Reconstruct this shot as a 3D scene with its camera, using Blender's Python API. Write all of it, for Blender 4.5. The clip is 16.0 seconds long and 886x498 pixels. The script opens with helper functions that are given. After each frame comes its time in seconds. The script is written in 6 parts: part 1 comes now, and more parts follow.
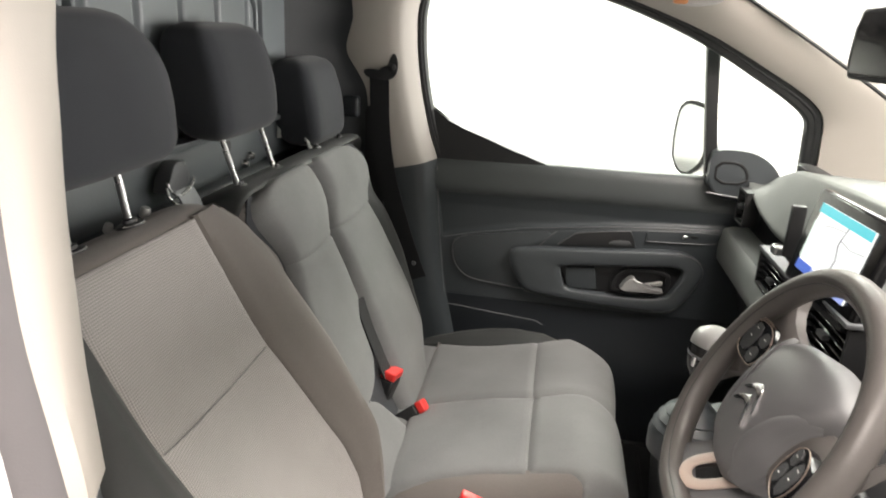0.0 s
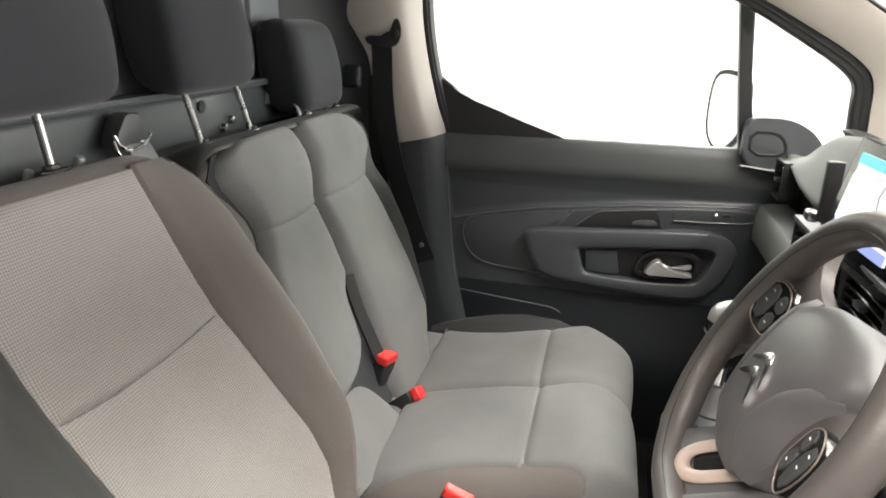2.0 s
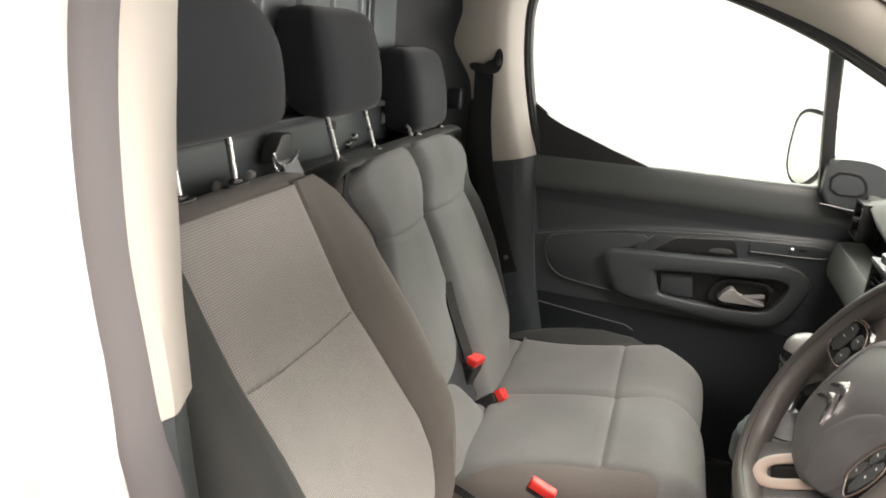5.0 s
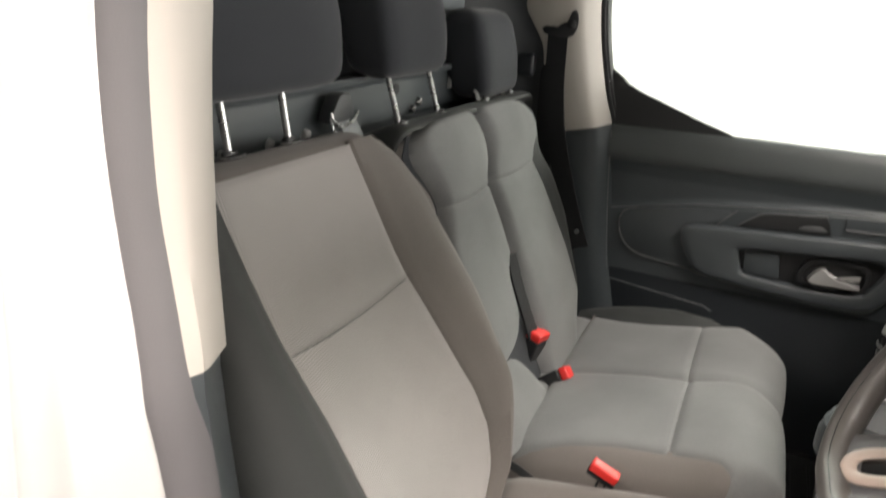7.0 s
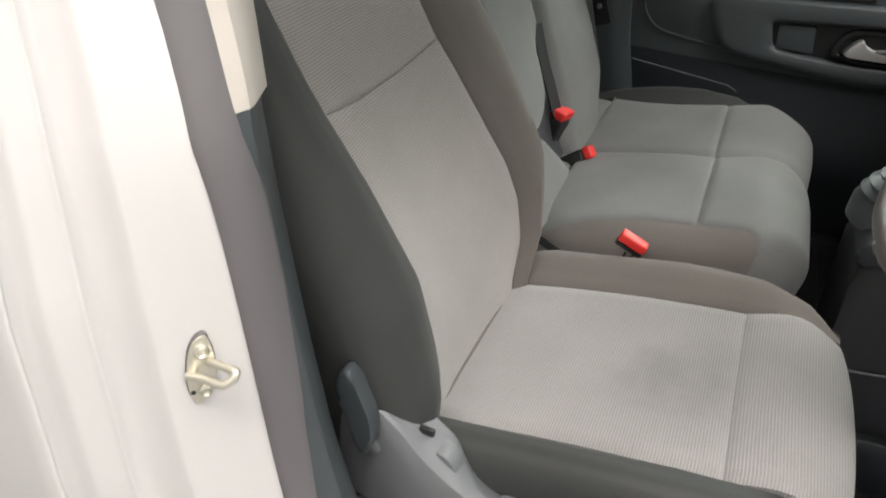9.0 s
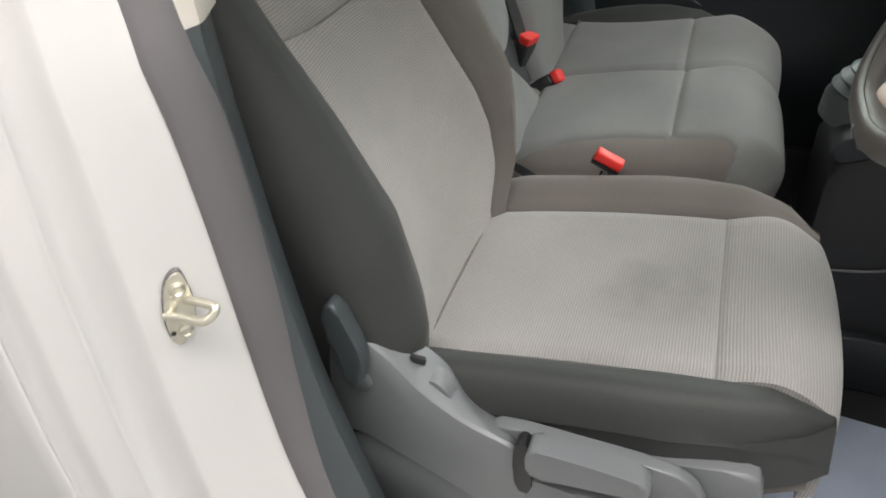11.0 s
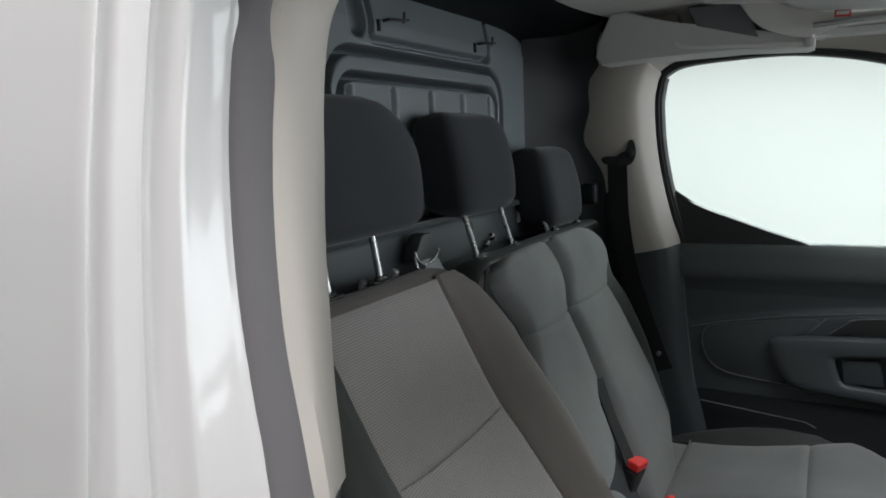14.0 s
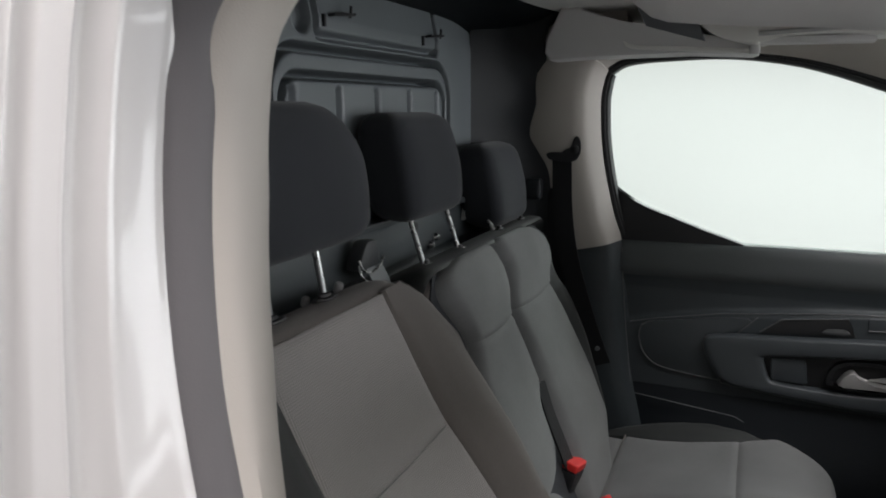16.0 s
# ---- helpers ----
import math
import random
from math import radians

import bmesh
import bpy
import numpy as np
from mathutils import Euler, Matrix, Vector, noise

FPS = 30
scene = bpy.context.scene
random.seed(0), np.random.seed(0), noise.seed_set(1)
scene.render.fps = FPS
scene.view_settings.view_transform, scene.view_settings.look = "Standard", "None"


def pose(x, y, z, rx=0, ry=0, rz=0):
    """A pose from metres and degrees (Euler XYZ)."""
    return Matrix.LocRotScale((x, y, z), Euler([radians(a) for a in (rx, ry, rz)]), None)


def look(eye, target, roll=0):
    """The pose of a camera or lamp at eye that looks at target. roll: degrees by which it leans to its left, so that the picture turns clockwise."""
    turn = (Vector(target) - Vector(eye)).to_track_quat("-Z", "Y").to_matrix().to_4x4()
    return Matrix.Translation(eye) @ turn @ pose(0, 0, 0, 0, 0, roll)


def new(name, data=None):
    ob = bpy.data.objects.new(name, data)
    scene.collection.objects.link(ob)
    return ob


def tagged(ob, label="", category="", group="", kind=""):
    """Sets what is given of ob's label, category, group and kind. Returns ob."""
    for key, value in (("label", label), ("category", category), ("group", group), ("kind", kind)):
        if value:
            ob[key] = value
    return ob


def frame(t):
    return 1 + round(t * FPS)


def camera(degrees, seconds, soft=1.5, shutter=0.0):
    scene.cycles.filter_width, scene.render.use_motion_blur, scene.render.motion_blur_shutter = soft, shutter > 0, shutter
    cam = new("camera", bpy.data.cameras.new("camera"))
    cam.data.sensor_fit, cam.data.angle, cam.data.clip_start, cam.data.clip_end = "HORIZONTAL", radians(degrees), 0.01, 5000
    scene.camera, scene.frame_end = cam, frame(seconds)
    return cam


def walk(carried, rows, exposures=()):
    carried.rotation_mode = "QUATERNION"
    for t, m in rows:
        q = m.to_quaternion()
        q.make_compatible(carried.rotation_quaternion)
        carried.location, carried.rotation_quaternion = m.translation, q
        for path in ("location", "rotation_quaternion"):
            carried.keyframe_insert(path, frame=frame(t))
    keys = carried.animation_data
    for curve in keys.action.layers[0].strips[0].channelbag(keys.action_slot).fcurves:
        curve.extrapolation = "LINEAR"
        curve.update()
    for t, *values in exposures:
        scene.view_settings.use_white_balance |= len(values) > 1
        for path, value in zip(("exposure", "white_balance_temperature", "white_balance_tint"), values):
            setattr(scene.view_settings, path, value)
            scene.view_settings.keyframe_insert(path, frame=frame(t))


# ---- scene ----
cam = camera(65.0, 16.0, soft=1.8, shutter=0.4)


PATH = [
    (0, (0.361, -1.078, 1.463), (0.071, 0.8, 0.837), 3.0),
    (0.5, (0.373, -1.086, 1.465), (-0.002, 0.803, 0.925), 2.8),
    (1, (0.407, -1.055, 1.442), (0.02, 0.836, 0.915), 2.8),
    (1.5, (0.429, -1.004, 1.407), (0.016, 0.866, 0.828), 2.8),
    (2, (0.443, -0.966, 1.376), (0.017, 0.887, 0.755), 1.9),
    (2.5, (0.44, -0.957, 1.371), (0.05, 0.884, 0.693), 1.9),
    (3, (0.433, -0.974, 1.382), (0.046, 0.862, 0.69), 2.4),
    (3.5, (0.397, -1.041, 1.409), (-0.081, 0.784, 0.745), 2.9),
    (4, (0.373, -1.081, 1.41), (-0.108, 0.729, 0.708), 3.2),
    (4.5, (0.38, -1.092, 1.423), (-0.11, 0.712, 0.712), 4.0),
    (4.7, (0.387, -1.104, 1.429), (-0.138, 0.721, 0.802), 4.4),
    (6.8, (0.41, -1.06, 1.408), (-0.362, 0.681, 0.796), 4.0),
    (7, (0.405, -1.055, 1.397), (-0.363, 0.659, 0.709), 3.5),
    (7.5, (0.388, -1.053, 1.375), (-0.334, 0.613, 0.537), 3.4),
    (8, (0.383, -1.058, 1.362), (-0.326, 0.559, 0.423), 3.4),
    (8.5, (0.366, -1.063, 1.344), (-0.293, 0.501, 0.286), 3.2),
    (9, (0.354, -1.063, 1.326), (-0.265, 0.438, 0.158), 3.4),
    (9.5, (0.339, -1.068, 1.298), (-0.263, 0.361, 0.035), 2.5),
    (9.7, (0.334, -1.068, 1.288), (-0.247, 0.326, -0.022), 2.4),
    (11.8, (0.365, -1.068, 1.303), (-0.14, 0.469, 0.127), -0.4),
    (12, (0.363, -1.079, 1.321), (-0.251, 0.515, 0.28), -1.3),
    (12.5, (0.367, -1.086, 1.351), (-0.356, 0.611, 0.576), -1.0),
    (13, (0.374, -1.095, 1.38), (-0.487, 0.657, 0.948), -2.5),
    (13.5, (0.385, -1.101, 1.389), (-0.595, 0.618, 1.095), -2.4),
    (14, (0.386, -1.097, 1.387), (-0.586, 0.625, 1.089), -2.3),
    (14.5, (0.387, -1.093, 1.388), (-0.563, 0.637, 1.063), -2.1),
    (15, (0.3975, -1.078, 1.383), (-0.466, 0.691, 1.031), -1.1),
    (15.5, (0.394, -1.064, 1.393), (-0.402, 0.7335, 1.027), -0.1),
    (16, (0.354, -1.065, 1.445), (-0.449, 0.723, 1.051), -0.4),
]
walk(cam, [(t, look(eye, target, roll)) for t, eye, target, roll in PATH],
     exposures=[(0, 0.43, 7100, 16), (1.0, 0.46, 7050, 16), (1.5, 0.54, 7050, 16), (2.5, 0.54, 7100, 16), (3.0, 0.57, 7150, 16), (3.5, 0.55, 7150, 16), (4.2, 0.38, 7250, 16), (4.7, 0.34, 7300, 16), (7, 0.20, 7100, 15), (8, 0.04, 6900, 14), (9.0, -0.12, 6750, 12), (9.7, -0.32, 6600, 10), (11.8, -0.14, 6750, 12), (12.3, -0.08, 7100, 14), (13.0, -0.32, 6400, 11), (13.5, -0.76, 6150, 9), (14.0, -0.87, 6250, 11), (14.5, -1.09, 6450, 15), (15.0, -1.14, 6450, 15), (15.5, -1.12, 6450, 15), (16, -0.96, 6450, 15)])

# ---- light: a white photo booth with unseen ceiling lamps and two added fills ----
world = bpy.data.worlds.new("booth_world")
world.use_nodes = True
world.node_tree.nodes["Background"].inputs[0].default_value = (0.9, 0.95, 1.0, 1)
world.node_tree.nodes["Background"].inputs[1].default_value = 0.18
scene.world = world


def area(name, eye, target, sx, sy, watts, color):
    data = bpy.data.lights.new(name, "AREA")
    data.shape, data.size, data.size_y, data.energy, data.color = "RECTANGLE", sx, sy, watts, color
    ob = new(name, data)
    ob.matrix_world = look(eye, target)
    return ob


area("booth_lamp_driver_side", (0.8, -1.28, 3.15), (0.3, -0.5, 0.9), 3.6, 0.35, 150, (1.0, 0.97, 0.945))
area("booth_lamp_rear_side", (1.0, -3.7, 3.7), (0.6, -2.4, 0.0), 6.5, 0.16, 34, (1.0, 0.95, 0.94))
area("booth_lamp_passenger_side", (0.6, 3.6, 3.0), (0.3, 1.6, 0.6), 5.0, 1.2, 290, (0.91, 1.0, 0.96))
# two added fill lamps that brighten the cab through the windscreen
area("fill_lamp_front", (4.8, 1.0, 1.25), (0.0, 0.2, 1.45), 4.0, 2.2, 345, (0.95, 0.99, 1.0))
area("fill_lamp_overhead", (2.6, 0.2, 3.7), (0.5, 0.2, 0.6), 3.0, 1.2, 120, (0.97, 1.0, 0.98))


# ---- materials ----
def material(name, color, rough=0.6, metal=0.0, grain=0.0, scale=400.0, vary=0.12, vscale=6.0, coat=0.0, spec=0.5):
    m = bpy.data.materials.new(name)
    m.use_nodes = True
    nt = m.node_tree
    b = nt.nodes["Principled BSDF"]
    b.inputs["Roughness"].default_value = rough
    b.inputs["Metallic"].default_value = metal
    b.inputs["Coat Weight"].default_value = coat
    b.inputs["Coat Roughness"].default_value = 0.05
    b.inputs["Specular IOR Level"].default_value = spec
    tc = nt.nodes.new("ShaderNodeTexCoord")
    n1 = nt.nodes.new("ShaderNodeTexNoise")
    n1.inputs["Scale"].default_value, n1.inputs["Detail"].default_value = vscale, 5
    nt.links.new(tc.outputs["Object"], n1.inputs["Vector"])
    mix = nt.nodes.new("ShaderNodeMix")
    mix.data_type = "RGBA"
    mix.inputs[6].default_value = (*[c * (1 - vary) for c in color], 1)
    mix.inputs[7].default_value = (*[min(1, c * (1 + vary)) for c in color], 1)
    nt.links.new(n1.outputs["Fac"], mix.inputs[0])
    nt.links.new(mix.outputs[2], b.inputs["Base Color"])
    ramp = nt.nodes.new("ShaderNodeMapRange")
    ramp.inputs["To Min"].default_value, ramp.inputs["To Max"].default_value = max(0.02, rough - 0.08), min(1, rough + 0.08)
    nt.links.new(n1.outputs["Fac"], ramp.inputs["Value"])
    nt.links.new(ramp.outputs["Result"], b.inputs["Roughness"])
    if grain:
        n2 = nt.nodes.new("ShaderNodeTexNoise")
        n2.inputs["Scale"].default_value, n2.inputs["Detail"].default_value = scale, 2
        nt.links.new(tc.outputs["Object"], n2.inputs["Vector"])
        bump = nt.nodes.new("ShaderNodeBump")
        bump.inputs["Strength"].default_value, bump.inputs["Distance"].default_value = grain, 0.001
        nt.links.new(n2.outputs["Fac"], bump.inputs["Height"])
        nt.links.new(bump.outputs["Normal"], b.inputs["Normal"])
    return m


def fabric(name, light, dark, pitch=0.0032, rough=0.92, depth=0.5, lines="", stain=0.1, smudge=None, spec=0.2, sheen=0.15):
    """Woven seat cloth: fine threads crossing, with slow colour drift and faint wear."""
    m = bpy.data.materials.new(name)
    m.use_nodes = True
    nt = m.node_tree
    b = nt.nodes["Principled BSDF"]
    b.inputs["Roughness"].default_value = rough
    b.inputs["Specular IOR Level"].default_value = spec
    b.inputs["Sheen Weight"].default_value = sheen
    b.inputs["Sheen Roughness"].default_value = 0.5
    tc = nt.nodes.new("ShaderNodeTexCoord")
    waves = []
    for axis in (lines,) if lines not in ("", "none") else ():
        mp = nt.nodes.new("ShaderNodeMapping")
        mp.inputs["Scale"].default_value = (1, 1, 1)
        nt.links.new(tc.outputs["Object"], mp.inputs["Vector"])
        w = nt.nodes.new("ShaderNodeTexWave")
        w.bands_direction = axis
        w.inputs["Scale"].default_value = 2 * math.pi / pitch / 20
        w.inputs["Distortion"].default_value = 0.4
        w.inputs["Detail"].default_value = 1
        w.inputs["Detail Scale"].default_value = 30
        nt.links.new(mp.outputs["Vector"], w.inputs["Vector"])
        waves.append(w.outputs["Fac"])
    if lines == "none":
        nz = nt.nodes.new("ShaderNodeTexNoise")
        nz.inputs["Scale"].default_value, nz.inputs["Detail"].default_value = 1 / pitch, 3
        nt.links.new(tc.outputs["Object"], nz.inputs["Vector"])
        weave = nz.outputs["Fac"]
    elif not lines:
        # threads crossing on the slant of a leaning panel
        sines = []
        for sign in (1, -1):
            dot = nt.nodes.new("ShaderNodeVectorMath")
            dot.operation = "DOT_PRODUCT"
            k = 2 * math.pi / pitch * 0.707
            dot.inputs[1].default_value = (-0.365 * k, sign * k, 0.931 * k)
            nt.links.new(tc.outputs["Object"], dot.inputs[0])
            sn = nt.nodes.new("ShaderNodeMath")
            sn.operation = "SINE"
            nt.links.new(dot.outputs["Value"], sn.inputs[0])
            sines.append(sn.outputs[0])
        mul = nt.nodes.new("ShaderNodeMath")
        mul.operation = "MULTIPLY"
        nt.links.new(sines[0], mul.inputs[0])
        nt.links.new(sines[1], mul.inputs[1])
        half = nt.nodes.new("ShaderNodeMath")
        half.operation = "MULTIPLY_ADD"
        half.inputs[1].default_value, half.inputs[2].default_value = 0.5, 0.5
        nt.links.new(mul.outputs[0], half.inputs[0])
        weave = half.outputs[0]
    else:
        weave = waves[0]
    n1 = nt.nodes.new("ShaderNodeTexNoise")
    n1.inputs["Scale"].default_value, n1.inputs["Detail"].default_value = 5, 6
    nt.links.new(tc.outputs["Object"], n1.inputs["Vector"])
    n3 = nt.nodes.new("ShaderNodeTexNoise")
    n3.inputs["Scale"].default_value, n3.inputs["Detail"].default_value = 900, 2
    nt.links.new(tc.outputs["Object"], n3.inputs["Vector"])
    mix = nt.nodes.new("ShaderNodeMix")
    mix.data_type = "RGBA"
    mix.inputs[6].default_value, mix.inputs[7].default_value = (*dark, 1), (*light, 1)
    nt.links.new(weave, mix.inputs[0])
    drift = nt.nodes.new("ShaderNodeMapRange")
    drift.inputs["From Min"].default_value, drift.inputs["From Max"].default_value = 0.3, 0.7
    drift.inputs["To Min"].default_value, drift.inputs["To Max"].default_value = 1 - stain, 1 + stain
    nt.links.new(n1.outputs["Fac"], drift.inputs["Value"])
    fine = nt.nodes.new("ShaderNodeMapRange")
    fine.inputs["To Min"].default_value, fine.inputs["To Max"].default_value = 0.8, 1.2
    nt.links.new(n3.outputs["Fac"], fine.inputs["Value"])
    mm = nt.nodes.new("ShaderNodeMath")
    mm.operation = "MULTIPLY"
    nt.links.new(drift.outputs["Result"], mm.inputs[0])
    nt.links.new(fine.outputs["Result"], mm.inputs[1])
    tint = nt.nodes.new("ShaderNodeVectorMath")
    tint.operation = "SCALE"
    nt.links.new(mix.outputs[2], tint.inputs[0])
    scale_out = mm.outputs[0]
    if smudge:
        # a worn, soiled patch with a ragged edge
        dist = nt.nodes.new("ShaderNodeVectorMath")
        dist.operation = "DISTANCE"
        dist.inputs[1].default_value = smudge
        nt.links.new(tc.outputs["Object"], dist.inputs[0])
        n4 = nt.nodes.new("ShaderNodeTexNoise")
        n4.inputs["Scale"].default_value, n4.inputs["Detail"].default_value = 22, 5
        nt.links.new(tc.outputs["Object"], n4.inputs["Vector"])
        wob = nt.nodes.new("ShaderNodeMath")
        wob.operation = "MULTIPLY_ADD"
        wob.inputs[1].default_value = 0.16
        nt.links.new(n4.outputs["Fac"], wob.inputs[0])
        nt.links.new(dist.outputs["Value"], wob.inputs[2])
        patch = nt.nodes.new("ShaderNodeMapRange")
        patch.inputs["From Min"].default_value, patch.inputs["From Max"].default_value = 0.07, 0.15
        patch.inputs["To Min"].default_value, patch.inputs["To Max"].default_value = 0.80, 1.0
        nt.links.new(wob.outputs[0], patch.inputs["Value"])
        m2 = nt.nodes.new("ShaderNodeMath")
        m2.operation = "MULTIPLY"
        nt.links.new(mm.outputs[0], m2.inputs[0])
        nt.links.new(patch.outputs["Result"], m2.inputs[1])
        scale_out = m2.outputs[0]
    nt.links.new(scale_out, tint.inputs["Scale"])
    nt.links.new(tint.outputs[0], b.inputs["Base Color"])
    bump = nt.nodes.new("ShaderNodeBump")
    bump.inputs["Strength"].default_value, bump.inputs["Distance"].default_value = depth, 0.0008
    nt.links.new(weave, bump.inputs["Height"])
    nt.links.new(bump.outputs["Normal"], b.inputs["Normal"])
    return m


def glow(name, color, strength):
    m = bpy.data.materials.new(name)
    m.use_nodes = True
    b = m.node_tree.nodes["Principled BSDF"]
    b.inputs["Base Color"].default_value = (0.02, 0.02, 0.02, 1)
    b.inputs["Roughness"].default_value = 0.2
    b.inputs["Emission Color"].default_value = (*color, 1)
    b.inputs["Emission Strength"].default_value = strength
    return m


def pane(name, tint=(0.95, 0.98, 0.96)):
    """Thin window glass: clear, with mirror-like gloss that grows at grazing angles."""
    m = bpy.data.materials.new(name)
    m.use_nodes = True
    nt = m.node_tree
    nt.nodes.remove(nt.nodes["Principled BSDF"])
    tr, gl, fr, mx = (nt.nodes.new("ShaderNode" + k) for k in ("BsdfTransparent", "BsdfGlossy", "Fresnel", "MixShader"))
    tr.inputs["Color"].default_value = (*tint, 1)
    gl.inputs["Roughness"].default_value = 0.02
    fr.inputs["IOR"].default_value = 1.25
    nt.links.new(fr.outputs[0], mx.inputs[0])
    nt.links.new(tr.outputs[0], mx.inputs[1])
    nt.links.new(gl.outputs[0], mx.inputs[2])
    nt.links.new(mx.outputs[0], nt.nodes["Material Output"].inputs["Surface"])
    return m


MESH = fabric("grey_mesh_cloth", (0.398, 0.377, 0.364), (0.204, 0.192, 0.185), 0.0046, depth=0.6)
RIB = fabric("ribbed_grey_cloth", (0.305, 0.293, 0.288), (0.228, 0.218, 0.214), 0.0034, lines="X", smudge=(0.395, -0.375, 0.71))
PLAIN = fabric("plain_grey_cloth", (0.184, 0.186, 0.184), (0.138, 0.140, 0.139), 0.0022, depth=0.3, lines="none", stain=0.16)
DARK = fabric("dark_grey_cloth", (0.156, 0.141, 0.130), (0.118, 0.106, 0.098), 0.0016, depth=0.25, lines="none")
SIDEC = fabric("charcoal_side_cloth", (0.040, 0.043, 0.042), (0.031, 0.033, 0.032), 0.0016, rough=0.6, depth=0.2, lines="none", spec=0.3, sheen=0.05)
HEADCLOTH = fabric("charcoal_cloth", (0.032, 0.035, 0.040), (0.024, 0.026, 0.030), 0.0016, depth=0.25, lines="none")
BLACKP = material("black_moulded_plastic", (0.013, 0.0135, 0.0145), 0.42, grain=0.35, scale=900)
# door plastic made lighter for the window light that falls on the armrest
ARMP = material("lit_charcoal_plastic", (0.054, 0.062, 0.067), 0.38, grain=0.4, scale=800)
DOORP = material("charcoal_door_plastic", (0.044, 0.052, 0.057), 0.38, grain=0.4, scale=800)
# paler plastic for highlights painted along moulding edges
EDGEP = material("edge_highlight_plastic", (0.125, 0.13, 0.133), 0.35, vary=0.2, vscale=30)
GREYP = material("grey_moulded_plastic", (0.138, 0.144, 0.152), 0.38, grain=0.3, scale=900)
DASHT = material("grained_grey_dash_top", (0.125, 0.136, 0.128), 0.6, grain=0.4, scale=900)
# dash plastic lightened to carry the light on the glove box front
GLOVEP = material("lit_glove_box_plastic", (0.23, 0.245, 0.235), 0.5, grain=0.35, scale=900)
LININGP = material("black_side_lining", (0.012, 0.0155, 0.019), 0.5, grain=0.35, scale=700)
# the door plastic again, lightened for window light on its top
DOORT = material("lit_door_top_plastic", (0.066, 0.074, 0.075), 0.42, grain=0.4, scale=800)
DASHP = material("dark_dash_plastic", (0.055, 0.058, 0.060), 0.42, grain=0.35, scale=900)
CREAM = material("cream_trim_plastic", (0.44, 0.41, 0.370), 0.6, grain=0.3, scale=700, vary=0.04)
LINER = material("pale_headliner_felt", (0.78, 0.77, 0.73), 0.95, grain=0.5, scale=600, vary=0.05)
LINERD = material("grey_headliner_felt", (0.60, 0.59, 0.58), 0.95, grain=0.5, scale=600, vary=0.05)
RUBBER = material("grey_rubber_seal", (0.116, 0.109, 0.113), 0.62, grain=0.15, scale=500)
RUBBERB = material("black_rubber", (0.016, 0.017, 0.018), 0.5, grain=0.1)
PAINT = material("white_body_paint", (0.548, 0.535, 0.524), 0.30, coat=0.6, vary=0.015, vscale=2)
STEELD = material("black_painted_steel", (0.056, 0.065, 0.069), 0.4, grain=0.15, scale=200)
STEELP = material("dark_painted_steel", (0.132, 0.148, 0.156), 0.40, grain=0.15, scale=200)
# polished steel dimmed for the dark cab that the posts reflect
POSTM = material("dimmed_steel_post", (0.34, 0.34, 0.34), 0.28, metal=1.0, vary=0.1, vscale=60)
CHROME = material("polished_steel", (0.72, 0.72, 0.72), 0.16, metal=1.0, vary=0.05, vscale=60)
SATIN = material("satin_silver", (0.44, 0.44, 0.43), 0.40, metal=0.6, vary=0.05, vscale=40)
ZINC = material("yellowed_zinc", (0.64, 0.61, 0.52), 0.38, metal=0.8, vary=0.15, vscale=40)
REDP = material("red_button_plastic", (0.75, 0.035, 0.03), 0.4, vary=0.06, vscale=60)
WEBBING = fabric("black_belt_webbing", (0.020, 0.021, 0.022), (0.015, 0.015, 0.016), 0.0025, lines="X", depth=0.3)
LEATHER = material("black_leather_grain", (0.092, 0.084, 0.079), 0.37, grain=0.2, scale=500)
HUBP = material("grey_hub_plastic", (0.118, 0.117, 0.120), 0.46, grain=0.12, scale=900, vary=0.05)
GLOSSB = material("gloss_black_plastic", (0.012, 0.012, 0.013), 0.12, vary=0.05)
COPPER = material("satin_beige_plastic", (0.50, 0.40, 0.34), 0.35, vary=0.06)
BRONZE = material("satin_bronze", (0.42, 0.33, 0.28), 0.3, metal=0.7, vary=0.05, vscale=60)
PALEP = material("pale_grey_plastic", (0.30, 0.30, 0.29), 0.38, grain=0.1, vary=0.05)
CARPET = material("black_carpet", (0.012, 0.012, 0.013), 0.98, grain=0.8, scale=500, vary=0.3, vscale=40)
MAT = material("pale_blue_floor_mat", (0.30, 0.34, 0.42), 0.5, vary=0.15, vscale=14)
# for the unseen south wall: grey to hold bounced light off the van's side
WALLG = material("greyed_bounce_wall", (0.36, 0.355, 0.35), 0.8, vary=0.04, vscale=0.7)
WALLW = material("white_booth_wall", (0.86, 0.86, 0.85), 0.8, vary=0.02, vscale=0.7)
# unseen floor, toned down so that less light bounces up
FLOORW = material("toned_bounce_floor", (0.30, 0.295, 0.29), 0.5, vary=0.06, vscale=2)
GLASS = pane("window_glass")
MIRROR = material("mirror_glass", (0.86, 0.88, 0.87), 0.02, metal=1.0, vary=0.0)
WHITEP = material("white_label", (0.8, 0.8, 0.78), 0.5, vary=0.02)
ORANGE = material("orange_label", (0.75, 0.33, 0.14), 0.5, vary=0.05)


